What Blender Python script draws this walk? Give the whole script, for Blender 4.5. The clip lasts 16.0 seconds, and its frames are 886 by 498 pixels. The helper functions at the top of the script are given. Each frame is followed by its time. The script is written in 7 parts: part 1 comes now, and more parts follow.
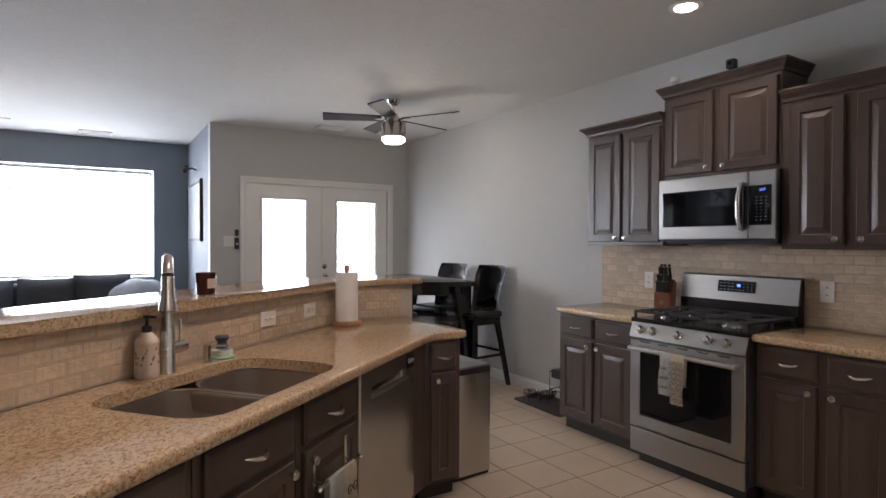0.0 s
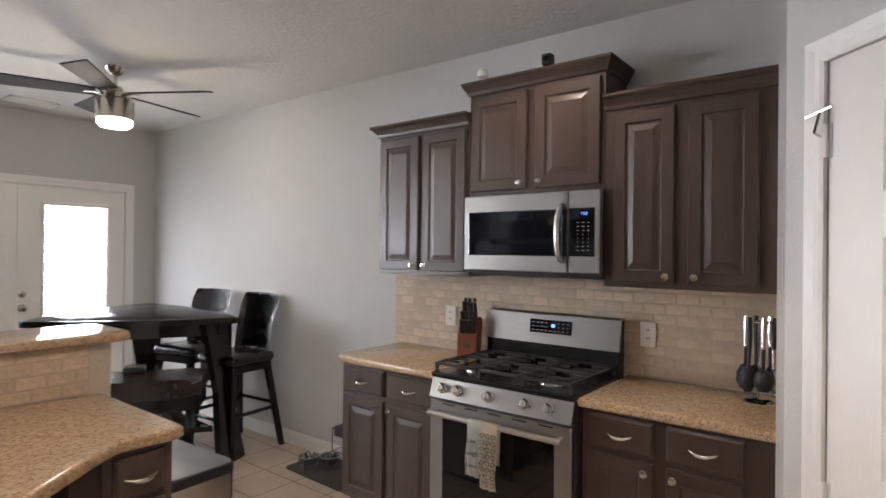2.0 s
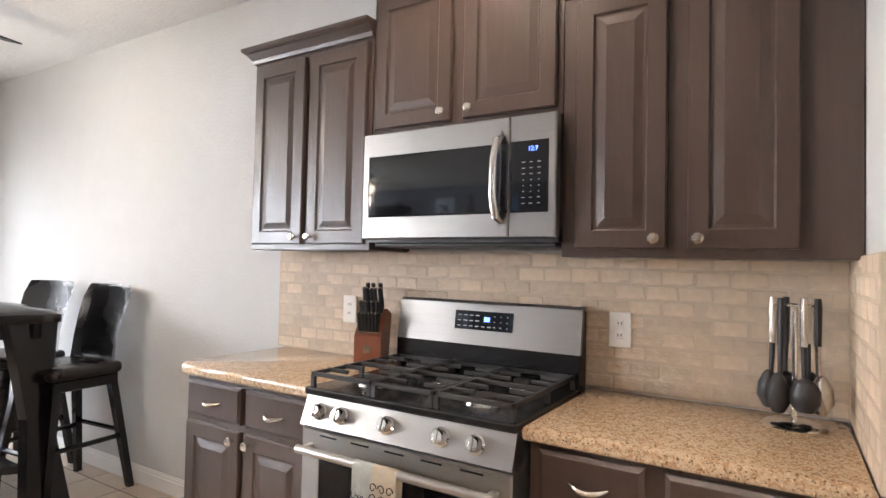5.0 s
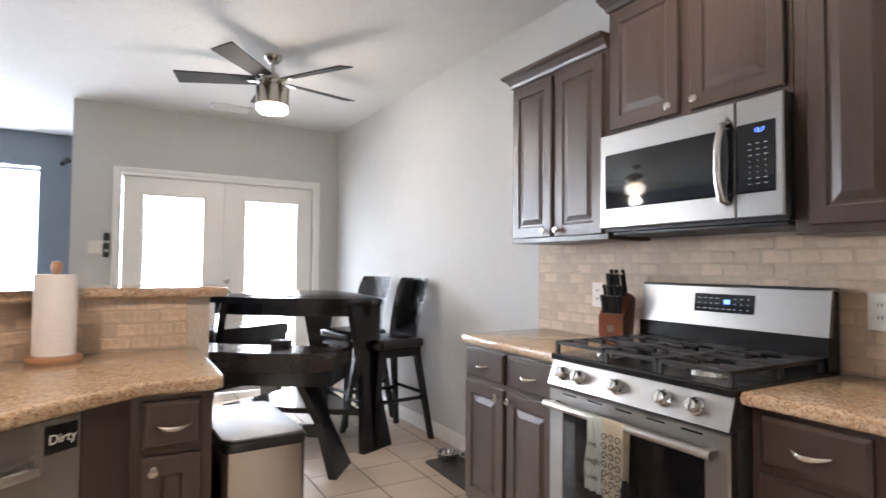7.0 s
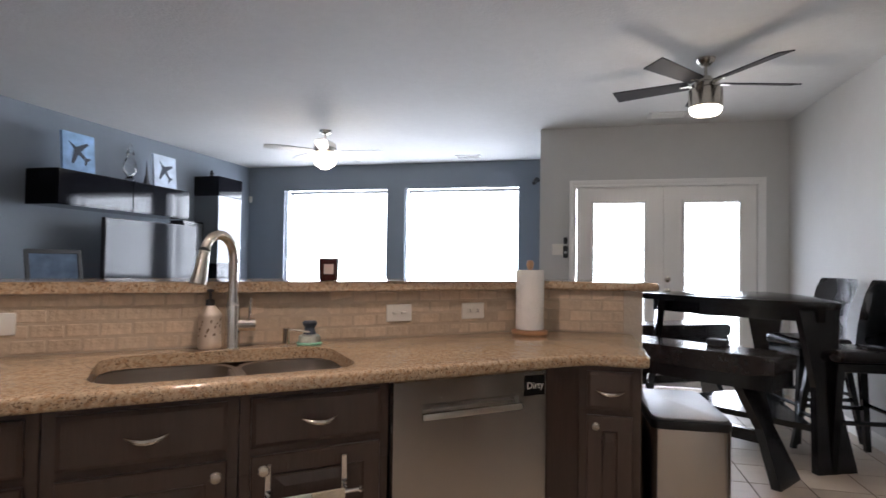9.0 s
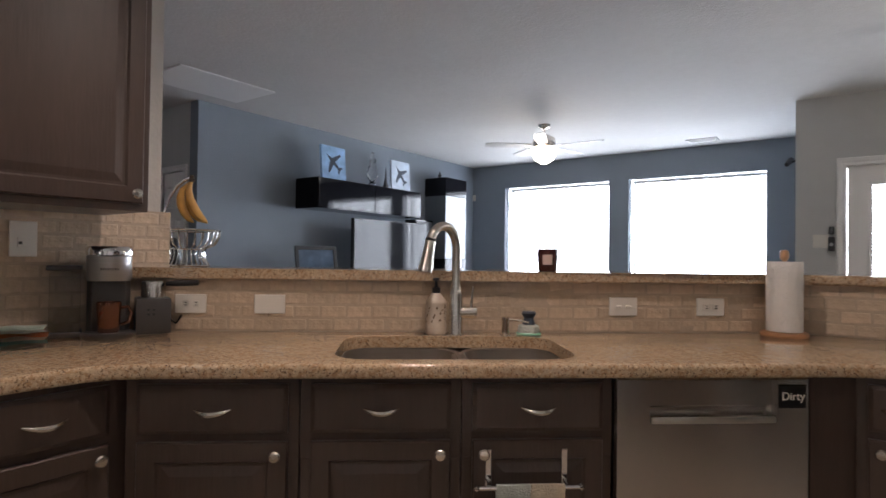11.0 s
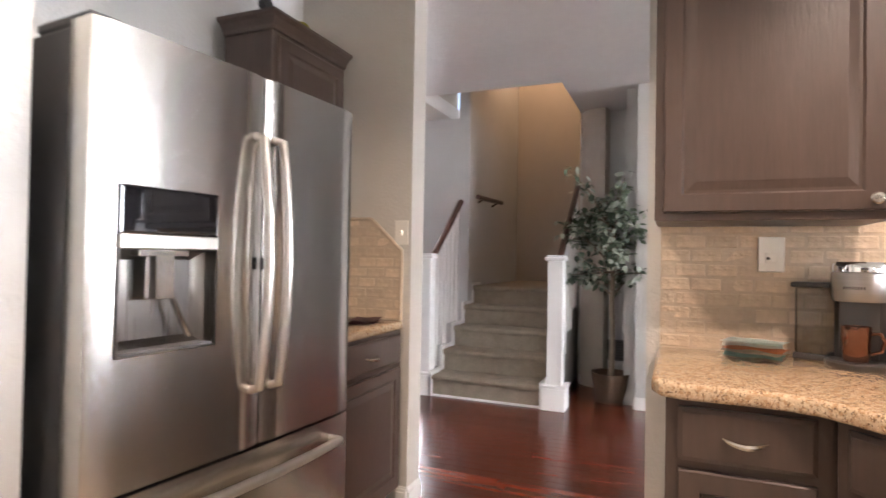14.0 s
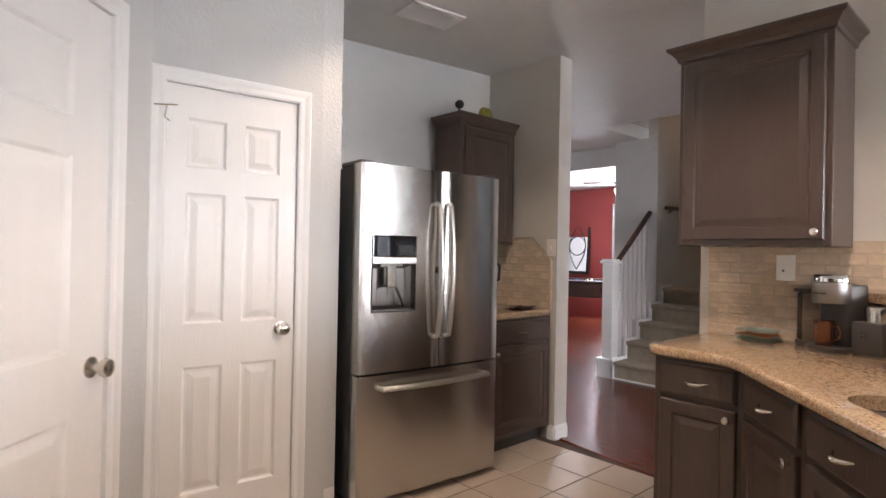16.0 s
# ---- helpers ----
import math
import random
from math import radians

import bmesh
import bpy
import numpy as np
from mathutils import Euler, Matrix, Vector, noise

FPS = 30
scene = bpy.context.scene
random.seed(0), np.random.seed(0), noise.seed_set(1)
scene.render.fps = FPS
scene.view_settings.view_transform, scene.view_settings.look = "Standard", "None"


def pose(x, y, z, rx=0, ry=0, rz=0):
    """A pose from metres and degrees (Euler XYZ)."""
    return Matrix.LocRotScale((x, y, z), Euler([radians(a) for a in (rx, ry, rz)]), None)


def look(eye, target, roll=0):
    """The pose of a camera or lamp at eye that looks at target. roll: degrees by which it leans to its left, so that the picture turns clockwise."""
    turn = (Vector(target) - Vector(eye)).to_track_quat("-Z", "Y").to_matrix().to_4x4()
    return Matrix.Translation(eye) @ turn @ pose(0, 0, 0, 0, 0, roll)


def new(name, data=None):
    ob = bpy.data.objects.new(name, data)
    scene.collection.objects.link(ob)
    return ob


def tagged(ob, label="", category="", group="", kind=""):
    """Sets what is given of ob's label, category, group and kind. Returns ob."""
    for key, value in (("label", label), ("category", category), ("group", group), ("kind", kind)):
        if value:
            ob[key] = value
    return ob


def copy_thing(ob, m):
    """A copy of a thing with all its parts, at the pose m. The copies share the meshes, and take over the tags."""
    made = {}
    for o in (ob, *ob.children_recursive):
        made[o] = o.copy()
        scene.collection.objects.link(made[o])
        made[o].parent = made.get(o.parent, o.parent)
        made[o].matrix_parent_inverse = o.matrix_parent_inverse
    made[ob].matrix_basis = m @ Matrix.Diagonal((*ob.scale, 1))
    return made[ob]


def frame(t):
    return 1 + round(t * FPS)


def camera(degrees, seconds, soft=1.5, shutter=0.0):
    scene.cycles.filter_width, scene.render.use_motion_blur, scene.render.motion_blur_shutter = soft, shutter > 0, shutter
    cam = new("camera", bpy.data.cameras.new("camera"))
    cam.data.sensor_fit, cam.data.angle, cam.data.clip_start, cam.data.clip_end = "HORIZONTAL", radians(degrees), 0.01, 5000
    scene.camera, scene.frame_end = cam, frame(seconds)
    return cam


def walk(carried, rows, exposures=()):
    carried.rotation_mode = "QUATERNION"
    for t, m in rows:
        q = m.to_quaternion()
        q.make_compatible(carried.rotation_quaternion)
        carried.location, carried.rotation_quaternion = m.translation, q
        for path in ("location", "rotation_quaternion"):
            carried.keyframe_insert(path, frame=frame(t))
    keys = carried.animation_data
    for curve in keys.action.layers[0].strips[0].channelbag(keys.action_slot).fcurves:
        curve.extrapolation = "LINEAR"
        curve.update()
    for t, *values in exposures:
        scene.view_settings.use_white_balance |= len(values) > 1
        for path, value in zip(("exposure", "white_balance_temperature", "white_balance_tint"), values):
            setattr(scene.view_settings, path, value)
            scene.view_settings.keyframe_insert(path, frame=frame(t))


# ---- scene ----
cam = camera(76.7, 16.0, shutter=0.25)
PATH = [
    (0, (1.082, 1.338, 1.387), (2.133, 3.04, 1.366), 0.2),
    (0.5, (1.236, 1.443, 1.451), (2.291, 3.142, 1.43), 0.2),
    (1, (1.408, 1.57, 1.499), (2.594, 3.181, 1.485), 0.2),
    (1.5, (1.647, 1.77, 1.539), (3.015, 3.229, 1.529), 0.3),
    (2, (1.825, 2.007, 1.515), (3.405, 3.233, 1.522), 0.6),
    (2.5, (2.013, 2.149, 1.494), (3.688, 3.24, 1.521), 0.8),
    (3, (2.173, 2.291, 1.482), (3.892, 3.314, 1.525), 0.7),
    (3.5, (2.293, 2.42, 1.417), (4.055, 3.365, 1.469), 0.8),
    (3.7, (2.346, 2.468, 1.405), (4.125, 3.379, 1.448), 0.6),
    (5.8, (2.716, 2.324, 1.303), (4.346, 3.481, 1.361), 0.9),
    (6, (2.612, 2.299, 1.312), (4.218, 3.489, 1.369), 0.6),
    (6.5, (2.554, 2.139, 1.263), (3.868, 3.645, 1.326), 0.5),
    (7, (2.512, 2.046, 1.249), (3.511, 3.778, 1.314), 0.5),
    (7.5, (2.481, 1.947, 1.269), (3.099, 3.848, 1.325), 0.5),
    (8, (2.487, 1.882, 1.252), (2.661, 3.874, 1.309), 0.6),
    (8.5, (2.503, 1.811, 1.252), (2.333, 3.803, 1.302), 0.9),
    (9, (2.545, 1.743, 1.241), (2.073, 3.686, 1.29), 0.8),
    (9.2, (2.555, 1.727, 1.236), (1.987, 3.644, 1.283), 0.9),
    (11.3, (2.517, 1.818, 1.211), (1.239, 3.357, 1.242), 0.6),
    (11.5, (2.452, 1.839, 1.217), (1.096, 3.309, 1.251), 0.5),
    (12, (2.231, 1.907, 1.206), (0.621, 3.093, 1.259), 0.4),
    (12.5, (2.079, 1.86, 1.207), (0.259, 2.687, 1.256), 0.8),
    (13, (2.1, 1.885, 1.207), (0.124, 2.185, 1.248), 1.0),
    (13.5, (2.282, 1.993, 1.199), (0.296, 1.752, 1.236), 1.0),
    (14, (2.481, 2.186, 1.225), (0.634, 1.42, 1.256), 1.0),
    (14.5, (2.73, 2.438, 1.242), (1.083, 1.304, 1.266), 0.9),
    (15, (2.95, 2.722, 1.269), (1.42, 1.434, 1.289), 1.0),
    (15.5, (3.099, 3.035, 1.291), (1.67, 1.637, 1.314), 1.1),
    (16, (3.229, 3.346, 1.294), (1.882, 1.867, 1.308), 1.1),
]
EXPOSURES = [(0.0, 0.05, 6300, 16), (1.0, 0.1, 6300, 16), (2.0, 0.5, 6500, 15), (2.5, 0.75, 6550, 15), (3.5, 1.28, 6550, 15), (6.0, 1.38, 6450, 15), (7.0, 1.12, 6200, 14), (8.0, 0.85, 6150, 14),
             (9.0, 0.15, 6050, 15), (11.5, -0.05, 6150, 15), (12.5, 0.25, 6300, 16), (13.0, 0.9, 6600, 18), (13.5, 1.35, 6700, 18), (14.0, 1.68, 6600, 17), (14.5, 1.66, 6600, 17), (15.0, 1.22, 6600, 17), (15.5, 0.9, 6550, 17), (16.0, 0.82, 6550, 17)]
walk(cam, [(t, look(eye, target, roll)) for t, eye, target, roll in PATH], EXPOSURES)

# ---- world, sun and lamps ----
world = bpy.data.worlds.new("overcast_sky")
scene.world = world
world.use_nodes = True
wn = world.node_tree
sky = wn.nodes.new("ShaderNodeTexSky")
sky.sky_type, sky.sun_disc = "NISHITA", False
sky.sun_elevation, sky.sun_rotation = radians(50), radians(200)
wn.nodes["Background"].inputs[1].default_value = 0.1
wn.links.new(sky.outputs[0], wn.nodes["Background"].inputs[0])
sun = new("sun", bpy.data.lights.new("sun", "SUN"))
sun.data.energy, sun.data.angle, sun.data.color = 1.0, radians(12), (1, 0.96, 0.9)
sun.matrix_world = look((0, 0, 20), (6, -8, 0))


def area(name, eye, target, w, h, watts, colour):
    lamp = new(name, bpy.data.lights.new(name, "AREA"))
    lamp.data.shape, lamp.data.size, lamp.data.size_y = "RECTANGLE", w, h
    lamp.data.energy, lamp.data.color = watts, colour
    lamp.matrix_world = look(eye, target)
    return lamp


def bulb(name, at, watts, colour, radius=0.05):
    lamp = new(name, bpy.data.lights.new(name, "POINT"))
    lamp.data.energy, lamp.data.color, lamp.data.shadow_soft_size = watts, colour, radius
    lamp.location = at
    return lamp


DAY = (0.86, 0.93, 1.0)
WARM = (1.0, 0.83, 0.66)
area("window_daylight", (-1.03, 9.66, 1.62), (-1.03, 0, 1.2), 1.6, 1.35, 48, DAY)
area("window_daylight", (0.95, 9.66, 1.62), (0.95, 0, 1.2), 1.6, 1.35, 48, DAY)
area("door_daylight", (2.95, 7.80, 1.1), (2.95, 0, 0.9), 0.5, 1.6, 6, DAY)
area("door_daylight", (3.85, 7.80, 1.1), (3.85, 0, 0.9), 0.5, 1.6, 6, DAY)
area("far_window_daylight", (-6.9, -2.3, 1.4), (0, 0, 1.0), 0.9, 1.8, 250, DAY)
bulb("fan_bulb", (3.40, 5.965, 2.235), 13, (1.0, 0.88, 0.72), 0.09)
bulb("living_fan_bulb", (-0.22, 7.48, 2.2), 12, (1.0, 0.9, 0.75), 0.07)
bulb("stair_bulb", (-4.2, 0.7, 3.9), 6.5, (1.0, 0.66, 0.4), 0.12)
CANS = [(3.85, 3.28, 19.5, WARM), (1.42, 1.42, 32, WARM), (1.75, 2.95, 64, (1.0, 0.81, 0.66))]
for cx, cy, watts, hue in CANS:
    spot = new("can_bulb", bpy.data.lights.new("can_bulb", "SPOT"))
    spot.data.energy, spot.data.color, spot.data.spot_size, spot.data.spot_blend = watts, hue, radians(132), 0.45
    spot.data.shadow_soft_size = 0.05
    spot.matrix_world = look((cx, cy, 2.668), (cx, cy + 0.001, 0))


# ---- materials ----
def mat(name, base, rough=0.5, metal=0.0, grain=0.0, scale=20.0, bump=0.0, bscale=60.0, stretch=(1, 1, 1), vary=0.0, coat=0.0, spec=0.5, aniso=None):
    """A principled surface: base colour varied by noise at two scales, with fine relief."""
    m = bpy.data.materials.new(name)
    m.use_nodes = True
    nt = m.node_tree
    p = nt.nodes["Principled BSDF"]
    p.inputs["Base Color"].default_value = (*base, 1)
    p.inputs["Roughness"].default_value = rough
    p.inputs["Metallic"].default_value = metal
    p.inputs["Coat Weight"].default_value = coat
    if aniso:
        p.inputs["Anisotropic"].default_value, p.inputs["Anisotropic Rotation"].default_value = aniso
    p.inputs["Specular IOR Level"].default_value = spec
    tc = nt.nodes.new("ShaderNodeTexCoord")
    mp = nt.nodes.new("ShaderNodeMapping")
    mp.inputs["Scale"].default_value = stretch
    nt.links.new(tc.outputs["Object"], mp.inputs[0])
    last = None
    if grain:
        n1 = nt.nodes.new("ShaderNodeTexNoise")
        n1.inputs["Scale"].default_value, n1.inputs["Detail"].default_value = scale, 6
        n2 = nt.nodes.new("ShaderNodeTexNoise")
        n2.inputs["Scale"].default_value, n2.inputs["Detail"].default_value = scale * 0.13, 2
        nt.links.new(mp.outputs[0], n1.inputs[0])
        nt.links.new(mp.outputs[0], n2.inputs[0])
        add = nt.nodes.new("ShaderNodeMath")
        add.operation = "ADD"
        nt.links.new(n1.outputs[0], add.inputs[0])
        nt.links.new(n2.outputs[0], add.inputs[1])
        rr = nt.nodes.new("ShaderNodeMapRange")
        rr.inputs["From Min"].default_value, rr.inputs["From Max"].default_value = 0.6, 1.4
        rr.inputs["To Min"].default_value, rr.inputs["To Max"].default_value = 1 - grain, 1 + grain
        nt.links.new(add.outputs[0], rr.inputs[0])
        mul = nt.nodes.new("ShaderNodeVectorMath")
        mul.operation = "SCALE"
        mul.inputs[0].default_value = base
        nt.links.new(rr.outputs[0], mul.inputs["Scale"])
        last = mul.outputs[0]
        rg = nt.nodes.new("ShaderNodeMapRange")
        rg.inputs["From Min"].default_value, rg.inputs["From Max"].default_value = 0.3, 0.7
        rg.inputs["To Min"].default_value, rg.inputs["To Max"].default_value = rough * (1 - grain * 0.5), min(1, rough * (1 + grain * 0.5))
        nt.links.new(n2.outputs[0], rg.inputs[0])
        nt.links.new(rg.outputs[0], p.inputs["Roughness"])
    if vary:
        oi = nt.nodes.new("ShaderNodeObjectInfo")
        r2 = nt.nodes.new("ShaderNodeMapRange")
        r2.inputs["To Min"].default_value, r2.inputs["To Max"].default_value = 1 - vary, 1 + vary
        nt.links.new(oi.outputs["Random"], r2.inputs[0])
        m2 = nt.nodes.new("ShaderNodeVectorMath")
        m2.operation = "SCALE"
        if last:
            nt.links.new(last, m2.inputs[0])
        else:
            m2.inputs[0].default_value = base
        nt.links.new(r2.outputs[0], m2.inputs["Scale"])
        last = m2.outputs[0]
    if last:
        nt.links.new(last, p.inputs["Base Color"])
    if bump:
        nb = nt.nodes.new("ShaderNodeTexNoise")
        nb.inputs["Scale"].default_value, nb.inputs["Detail"].default_value = bscale, 3
        nt.links.new(mp.outputs[0], nb.inputs[0])
        bp = nt.nodes.new("ShaderNodeBump")
        bp.inputs["Strength"].default_value, bp.inputs["Distance"].default_value = bump, 0.01
        nt.links.new(nb.outputs[0], bp.inputs["Height"])
        nt.links.new(bp.outputs[0], p.inputs["Normal"])
    return m


def glow(name, colour, strength):
    m = bpy.data.materials.new(name)
    m.use_nodes = True
    p = m.node_tree.nodes["Principled BSDF"]
    p.inputs["Base Color"].default_value = (*colour, 1)
    p.inputs["Emission Color"].default_value = (*colour, 1)
    p.inputs["Emission Strength"].default_value = strength
    return m


def glass_mat(name, tint=(1, 1, 1), rough=0.0, alpha=None):
    m = bpy.data.materials.new(name)
    m.use_nodes = True
    p = m.node_tree.nodes["Principled BSDF"]
    p.inputs["Base Color"].default_value = (*tint, 1)
    p.inputs["Roughness"].default_value = rough
    p.inputs["Transmission Weight"].default_value = 1.0
    p.inputs["IOR"].default_value = 1.45
    return m


def speckle(name, light, mid, dark, scale, rough):
    """Polished granite: cream ground, tan clouds, dark and brown flecks."""
    m = mat(name, light, rough, grain=0.1, scale=30, spec=0.55)
    nt = m.node_tree
    p = nt.nodes["Principled BSDF"]
    src = p.inputs["Base Color"].links[0].from_socket
    tc = nt.nodes["Texture Coordinate"]

    def mask(sc, lo, hi, kind="ShaderNodeTexNoise", detail=4):
        n = nt.nodes.new(kind)
        n.inputs["Scale"].default_value = sc
        n.inputs["Detail"].default_value = detail
        nt.links.new(tc.outputs["Object"], n.inputs[0])
        r = nt.nodes.new("ShaderNodeMapRange")
        r.inputs["From Min"].default_value, r.inputs["From Max"].default_value = lo, hi
        nt.links.new(n.outputs[0], r.inputs[0])
        return r.outputs[0]

    for colour, sc, lo, hi in ((mid, scale * 0.5, 0.47, 0.6), (tuple(c * 1.25 for c in light), scale * 1.1, 0.56, 0.64),
                               (tuple(0.45 * c for c in mid), scale * 0.9, 0.58, 0.66), (dark, scale * 1.3, 0.61, 0.67)):
        mx = nt.nodes.new("ShaderNodeMix")
        mx.data_type = "RGBA"
        nt.links.new(mask(sc, lo, hi), mx.inputs[0])
        nt.links.new(src, mx.inputs[6])
        mx.inputs[7].default_value = (*colour, 1)
        src = mx.outputs[2]
    nt.links.new(src, p.inputs["Base Color"])
    return m


WALL = mat("wall_paint", (0.52, 0.52, 0.51), 0.7, grain=0.03, scale=8, bump=0.25, bscale=70)
WALL_BEIGE = mat("beige_paint", (0.53, 0.5, 0.455), 0.7, grain=0.03, scale=8, bump=0.25, bscale=70)
WALL_BLUE = mat("blue_grey_paint", (0.2, 0.228, 0.265), 0.7, grain=0.03, scale=8, bump=0.25, bscale=70)
WALL_RED = mat("red_paint", (0.3, 0.05, 0.045), 0.7, grain=0.04, scale=8, bump=0.2)
WALL_TAN = mat("tan_paint", (0.46, 0.415, 0.36), 0.7, grain=0.03, scale=8, bump=0.2)
CEIL = mat("ceiling_paint", (0.62, 0.61, 0.59), 0.85, grain=0.04, scale=14, bump=0.4, bscale=45)
TRIM = mat("white_trim", (0.78, 0.77, 0.75), 0.35, grain=0.02, scale=6)
DOOR_WHITE = mat("white_door_paint", (0.8, 0.78, 0.75), 0.32, grain=0.02, scale=5, bump=0.12, bscale=30, stretch=(6, 6, 0.5))
CAB = mat("espresso_cabinet", (0.062, 0.041, 0.032), 0.33, grain=0.16, scale=22, bump=0.1, bscale=40, stretch=(3, 3, 0.35), spec=0.5)
# Cabinet brown deepened: the shade of the toe-kick recess is put into the colour.
CAB_SHADE = mat("cabinet_shadow", (0.03, 0.024, 0.02), 0.6, grain=0.1)
GRANITE = speckle("granite", (0.5, 0.372, 0.242), (0.39, 0.242, 0.132), (0.06, 0.042, 0.032), 150, 0.09)
TILE = mat("travertine", (0.53, 0.415, 0.3), 0.5, grain=0.2, scale=26, bump=0.5, bscale=55, vary=0.15)
GROUT = mat("grout", (0.48, 0.385, 0.29), 0.9, grain=0.08, scale=60, bump=0.2)
FLOOR_TILE = mat("floor_tile", (0.5, 0.41, 0.32), 0.42, grain=0.09, scale=9, bump=0.05, bscale=20, vary=0.05)
FLOOR_GROUT = mat("floor_grout", (0.085, 0.055, 0.04), 0.9, grain=0.15, scale=40)
CHERRY = mat("cherry_floor", (0.115, 0.026, 0.013), 0.2, grain=0.3, scale=14, stretch=(14, 1.2, 1), vary=0.35, spec=0.5)
CHERRY_GAP = mat("cherry_gap", (0.03, 0.009, 0.006), 0.6, grain=0.1)
CARPET = mat("stair_carpet", (0.33, 0.275, 0.21), 0.95, grain=0.22, scale=90, bump=1.0, bscale=220)
STEEL = mat("stainless_steel", (0.56, 0.54, 0.51), 0.22, metal=1.0, grain=0.08, scale=60, stretch=(40, 40, 0.6), bump=0.12, bscale=0.12, aniso=(0.75, 0.25))
STEEL_H = mat("brushed_steel", (0.54, 0.52, 0.49), 0.3, metal=1.0, grain=0.05, scale=60, stretch=(0.6, 0.6, 40))
DARK_STEEL = mat("dark_brushed_steel", (0.2, 0.19, 0.18), 0.28, metal=1.0, grain=0.06, scale=60, stretch=(40, 40, 0.6))
SINK_STEEL = mat("satin_sink_steel", (0.44, 0.39, 0.345), 0.4, metal=1.0, grain=0.06, scale=50, stretch=(1, 1, 20))
STEEL_GREY = mat("grey_brushed_steel", (0.36, 0.35, 0.335), 0.34, metal=1.0, grain=0.07, scale=60, stretch=(0.6, 0.6, 40))
NICKEL = mat("brushed_nickel", (0.6, 0.56, 0.5), 0.25, metal=1.0, grain=0.05)
CHROME = mat("chrome", (0.75, 0.74, 0.72), 0.08, metal=1.0)
BLACK_GLASS = mat("black_glass", (0.006, 0.006, 0.007), 0.04, spec=0.6)
BLACK = mat("black_enamel", (0.012, 0.012, 0.013), 0.22, grain=0.1)
IRON = mat("cast_iron", (0.018, 0.017, 0.017), 0.55, grain=0.15, bump=0.2, bscale=150)
RUBBER = mat("black_plastic", (0.015, 0.015, 0.016), 0.45, grain=0.1)
GREY_SIDE = mat("grey_enamel_side", (0.075, 0.075, 0.078), 0.4, grain=0.05)
ESPRESSO = mat("black_brown_wood", (0.008, 0.007, 0.008), 0.2, grain=0.25, scale=16, stretch=(1, 8, 1))
LEATHER = mat("dark_leather", (0.017, 0.014, 0.014), 0.27, grain=0.15, scale=30, bump=0.25, bscale=90)
LEATHER_BROWN = mat("brown_leather", (0.021, 0.013, 0.011), 0.23, grain=0.15, scale=30, bump=0.25, bscale=90)
WHITE_PLASTIC = mat("white_plastic", (0.74, 0.71, 0.65), 0.35, grain=0.02)
SLOT = mat("socket_slot", (0.06, 0.055, 0.05), 0.6)
PAPER = mat("paper_towel", (0.84, 0.82, 0.79), 0.95, grain=0.03, scale=40, bump=0.5, bscale=120)
OAK = mat("light_wood", (0.42, 0.22, 0.11), 0.45, grain=0.2, scale=20, stretch=(1, 1, 6))
CHERRY_WOOD = mat("cherry_wood_block", (0.2, 0.062, 0.03), 0.4, grain=0.2, scale=14, stretch=(1, 6, 1))
RAIL_WOOD = mat("dark_handrail", (0.055, 0.022, 0.014), 0.3, grain=0.2, scale=20)
SHELF = mat("black_lacquer", (0.006, 0.006, 0.008), 0.06, spec=0.2)
SCREEN = mat("tv_screen", (0.012, 0.012, 0.014), 0.06, spec=0.14)
BLIND = mat("white_blind_slat", (0.8, 0.8, 0.8), 0.5, grain=0.02)
PANE = glass_mat("window_glass", (0.97, 0.99, 1.0))
CLEAR = glass_mat("clear_glass", (0.95, 0.97, 0.98))
DAYLIGHT = glow("bright_outdoors", (0.93, 0.97, 1.0), 15.0)
LAMP_GLOW = glow("lit_lamp_glass", (1.0, 0.9, 0.74), 9.0)
CAN_GLOW = glow("lit_can", (1.0, 0.93, 0.82), 14.0)
BLUE_DIGITS = glow("blue_digits", (0.12, 0.25, 1.0), 1.6)
PRINT = mat("pale_print", (0.42, 0.42, 0.43), 0.5)
SOFA = mat("charcoal_fabric", (0.05, 0.055, 0.065), 0.95, grain=0.2, scale=60, bump=0.5, bscale=250)
THROW = mat("pale_throw", (0.4, 0.42, 0.46), 0.95, grain=0.15, scale=50, bump=0.5, bscale=120)


# ---- building helpers ----
def part(name, bm, material, parent=None, label="", smooth=False):
    """Links a bmesh as one mesh object under a thing or a part."""
    me = bpy.data.meshes.new(name)
    bmesh.ops.recalc_face_normals(bm, faces=bm.faces)
    bm.to_mesh(me)
    bm.free()
    if smooth:
        me.polygons.foreach_set("use_smooth", [True] * len(me.polygons))
        try:
            me.set_sharp_from_angle(angle=radians(38))
        except AttributeError:
            pass
    me.materials.append(material)
    ob = new(name, me)
    if parent:
        ob.parent = parent
    if label:
        tagged(ob, label)
    return ob


def thing(name, m, label, category, group=""):
    ob = new(name)
    ob.empty_display_size = 0.05
    ob.matrix_basis = m
    return tagged(ob, label, category, group)


def setting(name, bm, material, label="", category="structure"):
    return tagged(part(name, bm, material), label, category, kind="structure")


def B():
    return bmesh.new()


